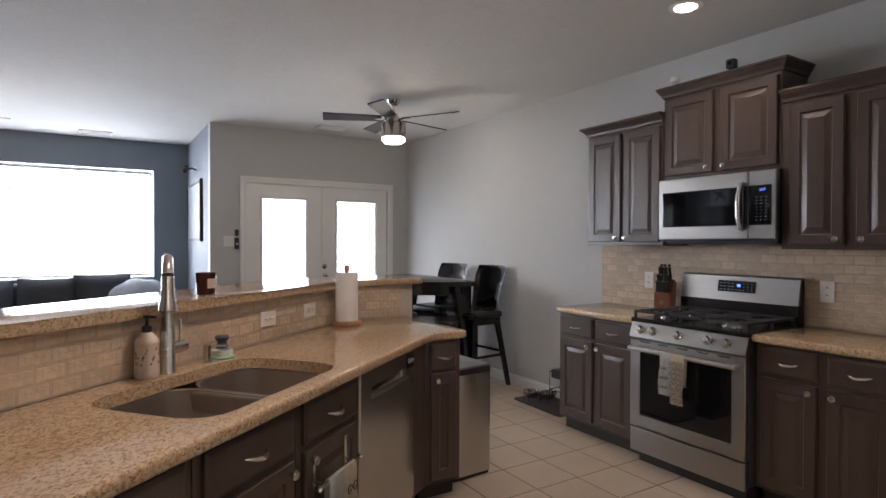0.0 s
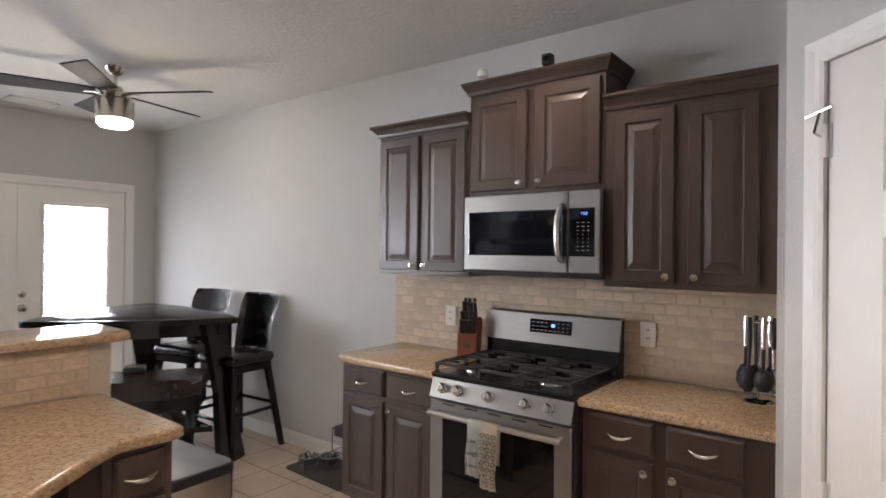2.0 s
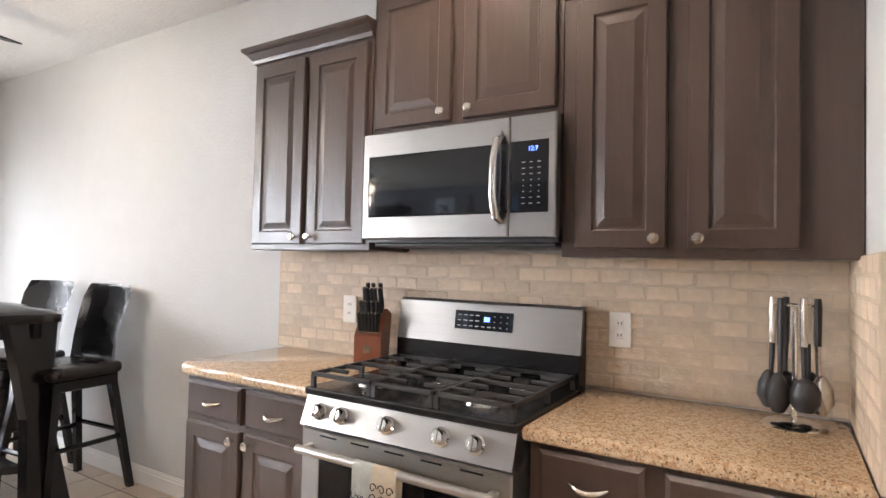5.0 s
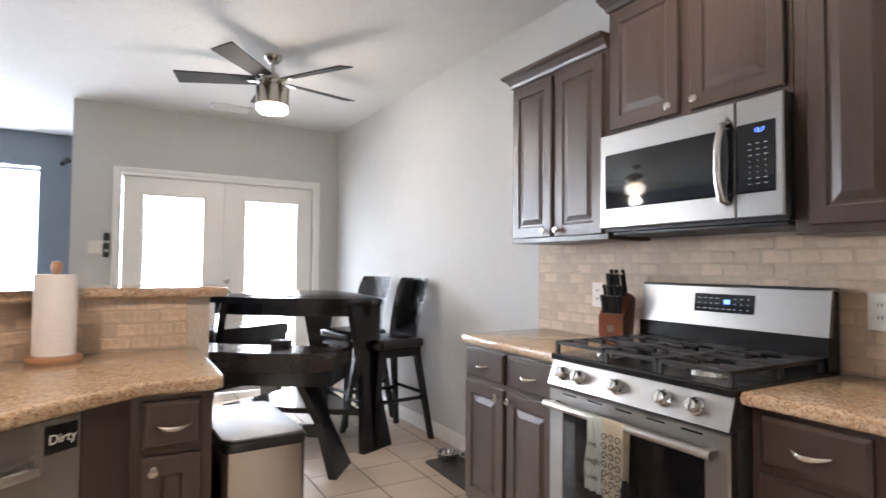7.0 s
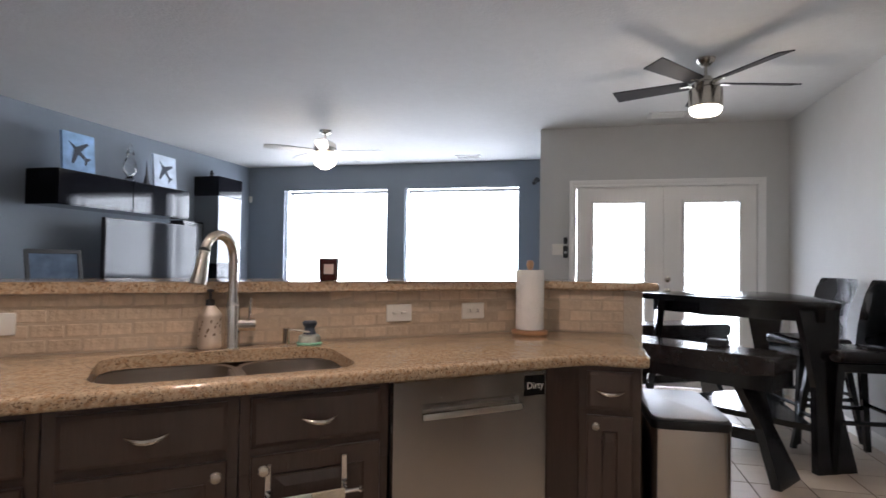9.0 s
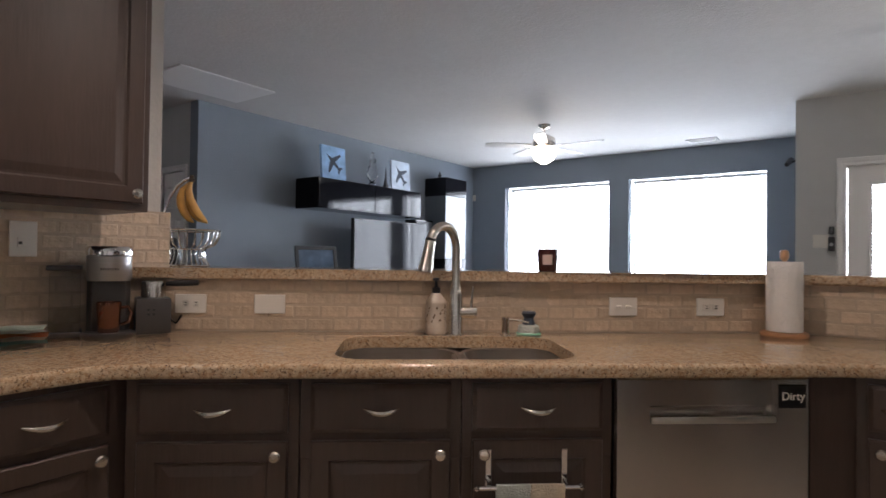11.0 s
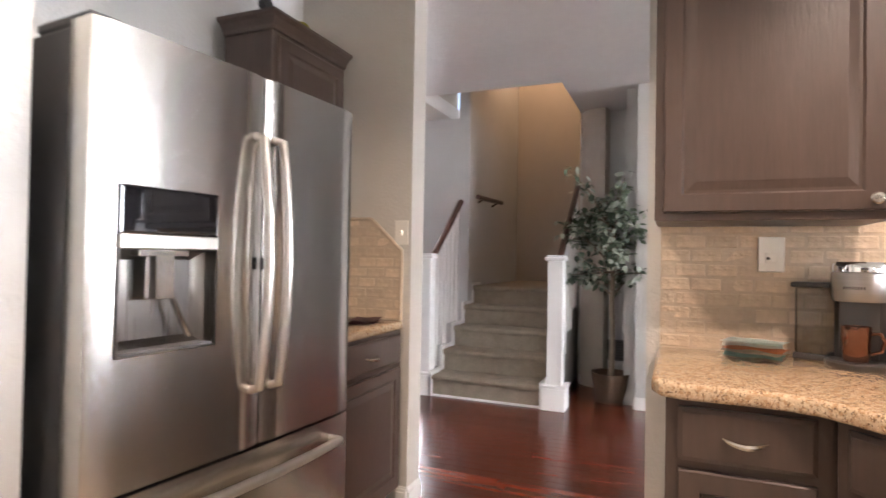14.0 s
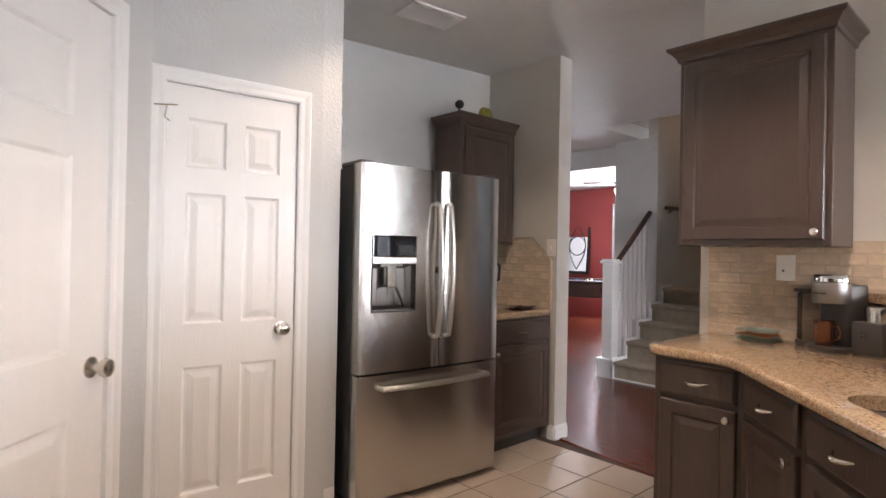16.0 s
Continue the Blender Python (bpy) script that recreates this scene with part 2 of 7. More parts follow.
def box(bm, x0, y0, z0, x1, y1, z1, bevel=0.0, seg=1):
    vs = [bm.verts.new((x, y, z)) for z in (z0, z1) for x, y in ((x0, y0), (x1, y0), (x1, y1), (x0, y1))]
    fs = [bm.faces.new([vs[i] for i in f]) for f in ((3, 2, 1, 0), (4, 5, 6, 7), (0, 1, 5, 4), (1, 2, 6, 5), (2, 3, 7, 6), (3, 0, 4, 7))]
    if bevel:
        es = list({e for f in fs for e in f.edges})
        bmesh.ops.bevel(bm, geom=es, offset=bevel, segments=seg, affect="EDGES", profile=0.5)
    return bm


def prism(bm, poly, z0, z1, bevel=0.0, seg=2):
    lo = [bm.verts.new((x, y, z0)) for x, y in poly]
    hi = [bm.verts.new((x, y, z1)) for x, y in poly]
    n = len(poly)
    fs = [bm.faces.new(lo[::-1]), bm.faces.new(hi)]
    for i in range(n):
        fs.append(bm.faces.new((lo[i], lo[(i + 1) % n], hi[(i + 1) % n], hi[i])))
    if bevel:
        es = [e for f in fs[:2] for e in f.edges]
        bmesh.ops.bevel(bm, geom=list(set(es)), offset=bevel, segments=seg, affect="EDGES", profile=0.5)
    return bm


def frame_of(d):
    d = Vector(d).normalized()
    a = d.orthogonal().normalized()
    return a, d.cross(a)


def tube(bm, pts, r, seg=8, cap=True):
    """A round rod along a line of points; r may be one radius or one for each point."""
    pts = [Vector(p) for p in pts]
    rs = r if isinstance(r, (list, tuple)) else [r] * len(pts)
    rings = []
    a = None
    for i, p in enumerate(pts):
        d = (pts[min(i + 1, len(pts) - 1)] - pts[max(i - 1, 0)]).normalized()
        if a is None:
            a = d.orthogonal().normalized()
        a = (a - d * a.dot(d)).normalized()
        b = d.cross(a)
        rings.append([bm.verts.new(p + (a * math.cos(k * math.tau / seg) + b * math.sin(k * math.tau / seg)) * rs[i]) for k in range(seg)])
    for r0, r1 in zip(rings, rings[1:]):
        for k in range(seg):
            bm.faces.new((r0[k], r0[(k + 1) % seg], r1[(k + 1) % seg], r1[k]))
    if cap:
        bm.faces.new(rings[0][::-1])
        bm.faces.new(rings[-1])
    return bm


def lathe(bm, profile, seg=20, cx=0.0, cy=0.0):
    """Turns (radius, height) pairs about a vertical axis."""
    rings = []
    for r, z in profile:
        if r < 1e-5:
            rings.append([bm.verts.new((cx, cy, z))])
        else:
            rings.append([bm.verts.new((cx + r * math.cos(k * math.tau / seg), cy + r * math.sin(k * math.tau / seg), z)) for k in range(seg)])
    for a, b in zip(rings, rings[1:]):
        for k in range(seg):
            q = (a[k % len(a)], a[(k + 1) % len(a)], b[(k + 1) % len(b)], b[k % len(b)])
            q = list(dict.fromkeys(q))
            if len(q) > 2:
                bm.faces.new(q)
    for r in (rings[0], rings[-1]):
        if len(r) > 2:
            bm.faces.new(r)
    return bm


def slab(bm, poly, axis, d0, d1):
    """An outline in a vertical plane, thickened along x or y. poly: (across, z)."""
    def at(p, d):
        return (d, p[0], p[1]) if axis == "x" else (p[0], d, p[1])
    lo = [bm.verts.new(at(p, d0)) for p in poly]
    hi = [bm.verts.new(at(p, d1)) for p in poly]
    n = len(poly)
    bm.faces.new(lo[::-1])
    bm.faces.new(hi)
    for i in range(n):
        bm.faces.new((lo[i], lo[(i + 1) % n], hi[(i + 1) % n], hi[i]))
    return bm


def rings(bm, x0, z0, x1, z1, steps, fill=True, close_back=None):
    """Nested rectangles in the xz plane, each (inset, depth along y): mouldings and raised panels."""
    loops = []
    for inset, y in steps:
        loops.append([bm.verts.new(c) for c in ((x0 + inset, y, z0 + inset), (x1 - inset, y, z0 + inset), (x1 - inset, y, z1 - inset), (x0 + inset, y, z1 - inset))])
    for a, b in zip(loops, loops[1:]):
        for k in range(4):
            bm.faces.new((a[k], a[(k + 1) % 4], b[(k + 1) % 4], b[k]))
    if fill:
        bm.faces.new(loops[-1])
    return bm


def wall(name, x0, y0, x1, y1, z0=0.0, z1=2.70, material=None, label="painted plaster wall", t=0.12, holes=()):
    """A wall from one end to the other, thickness to the right of that direction, with openings (from, to, sill, head) along it."""
    bm = B()
    length = math.hypot(x1 - x0, y1 - y0)
    ux, uy = (x1 - x0) / length, (y1 - y0) / length
    nx, ny = uy, -ux

    def seg(a, b, lo, hi):
        if b - a > 1e-4 and hi - lo > 1e-4:
            prism(bm, [(x0 + ux * a, y0 + uy * a), (x0 + ux * b, y0 + uy * b), (x0 + ux * b + nx * t, y0 + uy * b + ny * t), (x0 + ux * a + nx * t, y0 + uy * a + ny * t)], lo, hi)
    at = 0.0
    for a, b, lo, hi in sorted(holes):
        seg(at, a, z0, z1)
        seg(a, b, z0, lo)
        seg(a, b, hi, z1)
        at = b
    seg(at, length, z0, z1)
    return setting(name, bm, material or WALL, label, "wall")


# ---- the plan ----
H = 2.70
U = Vector((math.cos(radians(40)), math.sin(radians(40)), 0))   # along the sink run
N = Vector((U.y, -U.x, 0))                                      # out of the sink run, to the cook


def sn(s, n, z=0.0):
    """A point s along and n out of the sink run."""
    p = U * s + N * n
    return (p.x, p.y, z)


RW = 4.612      # range wall
LW = 0.262     # wall behind the coffee maker
PW = -0.004     # pier beside the small counter

wall("wall_range", RW, 2.13, 4.545, 8.04, t=0.14)
wall("wall_french", 4.546, 7.87, 2.13, 7.87, t=0.14, holes=[(0.281, 2.031, 0, 2.06)], label="grey painted wall round the french doors")
wall("wall_return", 2.13, 8.01, 2.13, 9.90, t=0.12, material=WALL_BLUE, label="blue-grey painted return wall")
wall("wall_windows", 2.13, 9.765, -2.68, 9.765, t=-0.14, material=WALL_BLUE, holes=[(0.41, 2.09, 0.93, 2.335), (2.37, 4.06, 0.93, 2.335)], label="blue-grey wall with two wide windows")
wall("wall_television", -2.54, 9.765, -2.54, 4.75, t=0.14, material=WALL_BLUE, label="blue-grey painted wall behind the shelves")
wall("wall_passage", -2.68, 4.75, -3.9, 4.75, t=0.12, holes=[(0.1, 0.5, 0, 2.03)], label="grey wall at the passage with a door")
wall("wall_hall", -2.42, 3.4, -2.42, 1.89, t=0.12, holes=[(0.475, 1.235, 0, 2.09)], label="light grey hall wall with a white door")
wall("wall_recess_side", -2.54, 1.89, -3.2, 1.89, t=-0.1, label="grey wall beside the recess")
wall("wall_recess_back", -3.2, 1.99, -3.2, 1.31, t=0.1, label="dark grey wall behind the tree")
wall("wall_passage_side", -2.54, 3.4, -3.9, 3.4, t=0.12)
wall("wall_passage_end", -3.9, 4.87, -3.9, 3.28, t=0.12)
wall("wall_coffee", LW, 2.09, LW, 2.96, t=-0.13, material=WALL_BEIGE, label="beige painted wall behind the coffee maker")
wall("wall_pier", PW, 0.985, PW, 0.2, t=0.14, material=WALL_BEIGE, label="beige painted wall end beside the hall opening")
wall("wall_fridge", 1.92, 0.06, -0.144, 0.33, t=-0.12, label="pale wall behind the refrigerator")
wall("wall_fridge_side", 1.70, 0.88, 1.70, 0.1, t=-0.11)
wall("wall_pantry", 2.66, 0.785, 1.81, 0.88, t=-0.11, holes=[(0.15, 0.73, 0, 2.0)], label="pale painted wall round the narrow pantry door")
wall("wall_pantry_corner", 2.66, 1.15, 2.66, 0.67, t=-0.11)
wall("wall_diagonal", 3.73, 2.22, 2.66, 1.15, t=-0.12, holes=[(0.15, 1.29, 0, 2.03)], label="pale painted diagonal wall with a white door")
wall("wall_counter_end", RW + 0.12, 2.24, 3.73, 2.24, t=-0.12)
wall("wall_behind", 4.76, 0.3, -0.144, -0.15, t=-0.1)

# stairwell and the far red room
wall("wall_stair_left", -3.02, 0.19, -4.95, 0.19, z1=4.4, t=-0.12, material=WALL)
wall("wall_stair_end", -4.95, 1.5, -4.95, -0.1, z1=4.4, t=0.12, material=WALL_TAN)
wall("wall_stair_front", -3.02, -0.36, -3.02, 0.07, t=-0.12, label="white painted wall end at the stair foot")
wall("wall_red", -7.0, 1.4, -7.0, -4.6, t=0.12, material=WALL_RED, holes=[(3.4, 4.1, 0.3, 2.3)], label="deep red painted wall of the game room")
wall("wall_game_side", -7.1, -4.6, 1.0, -4.6, t=0.12)
wall("wall_game_header", -3.2, -0.4, -3.2, -4.6, z0=2.45, t=0.12)
wall("wall_game_side", -4.95, -0.1, -7.1, -0.1, t=-0.1)
wall("wall_front", 1.0, -4.6, 1.0, -0.02, t=0.12)

# curved wall beside the upper flight
bm = B()
arc = [(-4.95, 1.28)] + [(-3.35 + 0.3 * math.sin(a), 1.58 - 0.3 * math.cos(a)) for a in np.linspace(0, 1.5, 10)]
prism(bm, arc + [(-3.17, 1.585), (-4.95, 1.585)], 0, 4.4)
setting("wall_stair_curve", bm, WALL_TAN, "curved tan stairwell wall", "wall")

bm = B()
for x0, y0, x1, y1 in ((-2.17, -4.7, 4.8, 8.05), (-2.7, 1.3, -2.17, 8.05), (-2.7, 8.05, 2.3, 9.9), (-3.95, 1.3, -2.7, 4.9), (-7.1, -4.7, -2.17, -0.02)):
    box(bm, x0, y0, H, x1, y1, H + 0.15)
setting("ceiling", bm, CEIL, "off-white textured ceiling", "ceiling")
bm = B()
box(bm, -5.1, -0.15, 4.4, -2.1, 1.7, 4.5)
box(bm, -2.17, -0.15, H + 0.15, -2.05, 1.7, 4.4)
box(bm, -3.2, -0.15, H + 0.15, -2.05, -0.02, 4.4)
box(bm, -3.2, 1.6, H + 0.15, -2.05, 1.7, 4.4)
setting("ceiling_stairwell", bm, WALL_TAN, "upper stairwell walls and ceiling", "ceiling")

bm = B()
box(bm, -0.03, 0.2, -0.1, 4.75, 8.0, -0.0012)
floor_kitchen = setting("floor_kitchen", bm, FLOOR_GROUT, "beige ceramic floor tiles with dark grout", "floor")
bm = B()
box(bm, -7.1, -4.7, -0.1, -0.03, 4.9, -0.004)
box(bm, -2.7, 4.9, -0.1, -0.03, 9.9, -0.004)
box(bm, -0.03, 8.0, -0.1, 2.2, 9.9, -0.004)
box(bm, -0.03, -4.7, -0.1, 4.75, 0.2, -0.004)
floor_hall = setting("floor_hall", bm, CHERRY_GAP, "glossy cherry plank floor in the hall", "floor")
bm = B()
box(bm, -60, -60, -0.3, 60, 60, -0.2)
setting("ground", bm, mat("ground", (0.2, 0.19, 0.16), 0.9, grain=0.2, scale=2), "pale ground outside", "ground")
bm = B()
box(bm, -8, 12.4, -0.2, 9, 12.45, 5.0)
setting("backdrop", bm, DAYLIGHT, "bright overcast daylight outside the windows", "backdrop")
bm = B()
box(bm, -9.0, -6, -0.2, -8.95, 1, 4)
setting("backdrop_front", bm, DAYLIGHT, "bright daylight outside the far window", "backdrop")


def baseboard(name, pts):
    bm = B()
    for (x0, y0), (x1, y1) in zip(pts, pts[1:]):
        d = Vector((x1 - x0, y1 - y0))
        d.normalize()
        n = Vector((d.y, -d.x))
        for w, z0, z1 in ((0.014, 0.0, 0.075), (0.009, 0.075, 0.09), (0.005, 0.09, 0.1)):
            prism(bm, [(x0, y0), (x1, y1), (x1 - n.x * w, y1 - n.y * w), (x0 - n.x * w, y0 - n.y * w)], z0, z1)
    return setting(name, bm, TRIM, "white moulded baseboard", "baseboard")


baseboard("baseboard", [(4.586, 4.49), (4.547, 7.87), (4.35, 7.87)])
baseboard("baseboard", [(2.43, 7.87), (2.13, 7.87), (2.13, 9.765), (-2.54, 9.765), (-2.54, 4.75)])
baseboard("baseboard", [(-0.144, 0.25), (-0.144, 0.985), (PW, 0.985), (PW, 0.93)])
baseboard("baseboard", [(-2.42, 2.03), (-2.42, 1.89), (-3.2, 1.89), (-3.2, 1.31)])
baseboard("baseboard", [(1.82, 0.878), (1.70, 0.882), (1.70, 0.55)])
baseboard("baseboard", [(LW, 2.14), (LW, 2.09), (LW - 0.13, 2.09), (LW - 0.13, 2.9)])
bm = B()
prism(bm, [(-0.10, 0.985), (-0.055, 0.985), (0.12, 2.09), (0.075, 2.09)], -0.002, 0.008, bevel=0.003)
setting("threshold", bm, CHERRY, "cherry wood threshold strip", "trim")

# ---- cabinets ----
DOOR_STEPS = [(0, 0.0), (0, -0.014), (0.004, -0.019), (0.052, -0.019), (0.058, -0.012), (0.066, -0.012), (0.092, -0.018)]
DRAWER_STEPS = [(0, 0.0), (0, -0.012), (0.012, -0.019)]


def knob(parent, x, z, y=-0.019):
    bm = B()
    lathe(bm, [(0.006, 0), (0.006, 0.014), (0.015, 0.018), (0.017, 0.024), (0.013, 0.029), (0, 0.031)], 14)
    bmesh.ops.rotate(bm, verts=bm.verts, cent=(0, 0, 0), matrix=Matrix.Rotation(radians(90), 3, "X"))
    bmesh.ops.translate(bm, verts=bm.verts, vec=(x, y, z))
    return part("knob", bm, NICKEL, parent, "round brushed nickel knob", True)


def bar_pull(parent, x, z, y=-0.019, w=0.1):
    bm = B()
    pts = [(x + w * (i / 8 - 0.5), y - 0.026 * math.sin(math.pi * i / 8) - 0.001, z - 0.008 * math.sin(math.pi * i / 8)) for i in range(9)]
    tube(bm, pts, [0.003, 0.006, 0.0075, 0.0085, 0.009, 0.0085, 0.0075, 0.006, 0.003], 8)
    return part("pull", bm, NICKEL, parent, "curved brushed nickel pull", True)


def cab_door(parent, x0, z0, x1, z1, hinge="l", high=True):
    bm = B()
    rings(bm, x0, z0, x1, z1, DOOR_STEPS)
    d = part("door", bm, CAB, parent)
    kx = x1 - 0.03 if hinge == "l" else x0 + 0.03
    knob(d, kx, z1 - 0.034 if high else z0 + 0.03)
    return d


def cab_drawer(parent, x0, z0, x1, z1):
    bm = B()
    rings(bm, x0, z0, x1, z1, DRAWER_STEPS)
    d = part("drawer_front", bm, CAB, parent)
    bar_pull(d, (x0 + x1) / 2, (z0 + z1) / 2)
    return d


def base_cabinet(m, w, doors, label, depth=0.55, drawers=1, left=0.02, right=0.02, gap=0.028, group="base cabinets", hinges=None, top=0.872):
    """A base unit with a drawer row over doors. m puts its front bottom corner; the front faces local -y."""
    c = thing("base_cabinet", m, label, "cabinet", group)
    bm = B()
    box(bm, 0, 0, 0.1, w, depth, top, bevel=0.002)
    if top < 0.87:
        box(bm, 0, 0, top, w, 0.018, 0.872)
    part("body", bm, CAB, c)
    # The recess under the doors gets its shade from the darker brown.
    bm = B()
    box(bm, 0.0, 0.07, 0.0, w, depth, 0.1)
    part("toe_kick", bm, CAB_SHADE, c, "recessed toe kick in shade-darkened brown")
    n = doors
    dw = (w - left - right - gap * (n - 1)) / n
    for i in range(n):
        x0 = left + i * (dw + gap)
        cab_drawer(c, x0, 0.715, x0 + dw, 0.852)
        h = hinges[i] if hinges else ("l" if i % 2 == 0 else "r")
        cab_door(c, x0, 0.125, x0 + dw, 0.692, h, True)
    return c


def crown(parent, w, depth, z, left=True, right=True, out=0.05, h=0.07):
    """A stepped cornice round the front and the open ends of an upper cabinet."""
    bm = B()
    prof = [(0.0, 0.0), (0.01, 0.004), (0.014, 0.02), (0.034, 0.046), (out - 0.008, h - 0.02), (out - 0.004, h - 0.016), (out, h - 0.012), (out, h), (0, h)]
    rows = []
    for o, dz in prof:
        a = -o if left else 0
        b = w + o if right else w
        pts = [(a, depth), (a, -o), (b, -o), (b, depth)]
        rows.append([bm.verts.new((x, y, z + dz)) for x, y in pts])
    for r0, r1 in zip(rows, rows[1:]):
        for k in range(3):
            bm.faces.new((r0[k], r0[k + 1], r1[k + 1], r1[k]))
    bm.faces.new(rows[-1])
    return part("crown", bm, CAB, parent, "stepped crown moulding")


def upper_cabinet(m, w, z0, z1, doors, label, depth=0.272, left=0.02, right=0.02, gap=0.028, cl=True, cr=True, hinges=None, group="wall cabinets", out=0.05):
    c = thing("wall_cabinet", m, label, "cabinet", group)
    bm = B()
    box(bm, 0, 0, z0, w, depth, z1, bevel=0.002)
    part("body", bm, CAB, c)
    dw = (w - left - right - gap * (doors - 1)) / doors
    for i in range(doors):
        x0 = left + i * (dw + gap)
        cab_door(c, x0, z0 + 0.025, x0 + dw, z1 - 0.03, hinges[i] if hinges else ("l" if i % 2 == 0 else "r"), False)
    crown(c, w, depth, z1 - 0.012, cl, cr, out)
    return c


# range wall: fronts face -x
def rangewall(y, x):
    return pose(x, y, 0, 0, 0, -90)


base_cabinet(rangewall(4.455, 4.045), 0.70, 2, "dark brown raised-panel base cabinet beside the range", depth=0.55)
base_cabinet(rangewall(2.985, 4.06), 0.735, 2, "dark brown base cabinet with two drawers by the wall", depth=0.54, left=0.03, gap=0.047, right=0.126)
upper_cabinet(rangewall(4.445, 4.325), 0.675, 1.375, 2.215, 2, "dark brown wall cabinet with two raised-panel doors", cr=False)
upper_cabinet(rangewall(3.77, 4.33), 0.765, 1.81, 2.368, 2, "short dark brown wall cabinet over the microwave", depth=0.275, gap=0.05, out=0.04)
upper_cabinet(rangewall(3.004, 4.33), 0.762, 1.36, 2.18, 2, "tall dark brown wall cabinet against the side wall", cl=False, cr=False, left=0.045, gap=0.055, right=0.132)


def counter(name, poly, z0, z1, label, holes=(), bevel=0.014):
    bm = B()
    if not holes:
        prism(bm, poly, z0, z1, bevel=bevel, seg=3)
    return tagged(part(name, bm, GRANITE, None, smooth=True), label, "worktop")


counter("worktop", [(4.005, 3.757), (RW - 0.022, 3.757), (RW - 0.022, 4.49), (4.06, 4.49), (4.025, 4.475), (4.005, 4.44)], 0.872, 0.914, "speckled tan granite worktop beside the range")
counter("worktop", [(4.012, 2.25), (RW - 0.022, 2.25), (RW - 0.022, 2.988), (4.012, 2.988)], 0.872, 0.914, "speckled tan granite worktop beside the wall")

# ---- peninsula ----
FRONT, FACE = -1.355, -1.985      # cabinet fronts and tile face of the sink run
LX = 0.888                        # front of the unit under the coffee maker
RY = 3.89                         # front of the end unit
diag = lambda s: pose(*sn(s, FRONT), 0, 0, 40)
s_in = (LX - N.x * FRONT) / U.x
s_out = (RY - N.y * FRONT) / U.y
base_cabinet(pose(LX, 2.167, 0, 0, 0, 90), 0.398, 1, "dark brown base cabinet under the coffee maker", depth=0.6, left=0.03, right=0.06, hinges="l")
base_cabinet(diag(2.335), 0.472, 1, "dark brown base cabinet beside the sink", left=0.035, right=0.03, hinges="l")
base_cabinet(diag(2.81), 0.453, 1, "dark brown sink cabinet with a false drawer front", left=0.03, right=0.03, hinges="l", top=0.64)
base_cabinet(diag(3.266), 0.44, 1, "dark brown sink cabinet with a towel bar on its door", left=0.03, right=0.03, hinges="r", top=0.64)
base_cabinet(pose(2.548, RY, 0, 0, 0, 0), 0.22, 1, "narrow dark brown end cabinet beside the dishwasher", depth=0.5, left=0.03, right=0.03, hinges="r")

# filler posts in the corners
for q in ([(LX, 2.565), sn(2.335, FRONT)[:2], sn(2.335, FRONT - 0.1)[:2], (LX - 0.1, 2.565)], [sn(4.318, FRONT)[:2], (2.548, RY), (2.548, RY + 0.1), sn(4.318, FRONT - 0.1)[:2]]):
    bm = B()
    prism(bm, q, 0.1, 0.872)
    tagged(part("corner_filler", bm, CAB), "dark brown filler panel in the cabinet corner", "cabinet")

# worktop with the sink cut out
EDGE = -1.302
s_l = (0.928 - N.x * EDGE) / U.x
s_r = (3.853 - N.y * EDGE) / U.y


def rrect(s0, s1, n0, n1, r, k=5):
    pts = []
    for cs, cn, a0 in ((s1 - r, n1 - r, 0), (s0 + r, n1 - r, 90), (s0 + r, n0 + r, 180), (s1 - r, n0 + r, 270)):
        for i in range(k + 1):
            a = radians(a0 + 90 * i / k)
            pts.append((cs + r * math.cos(a), cn + r * math.sin(a)))
    return pts


SINK = (2.887, 3.632, -1.85, -1.378)
bs_l = (LW - N.x * FACE) / U.x     # where the tiled wall meets the wall behind the coffee maker
bs_r = (4.56 - N.y * FACE) / U.y   # where it meets the end stretch
outer = [(0.928, 2.20), (0.928, 2.38), (0.936, 2.44), (0.957, 2.492), sn(s_l + 0.1, EDGE)[:2], sn(s_r - 0.08, EDGE)[:2], (sn(s_r, EDGE)[0] + 0.02, 3.859), (2.76, 3.853), (2.793, 3.866), (2.80, 3.90), (2.80, 4.56),
         sn(bs_r, FACE)[:2], sn(bs_l, FACE)[:2], (LW, 2.13), (0.858, 2.13), (0.907, 2.151)]


def inset(poly, d):
    """The outline moved inwards by d, corner by corner."""
    turn = 1 if sum(a[0] * b[1] - b[0] * a[1] for a, b in zip(poly, poly[1:] + poly[:1])) > 0 else -1
    out = []
    for k, p in enumerate(poly):
        a, b, c = Vector(poly[k - 1]), Vector(p), Vector(poly[(k + 1) % len(poly)])
        u, v = (b - a).normalized(), (c - b).normalized()
        nu, nv = Vector((-u.y, u.x)) * turn, Vector((-v.y, v.x)) * turn
        m = (nu + nv).normalized()
        out.append(tuple(b + m * d / max(0.4, m.dot(nu))))
    return out


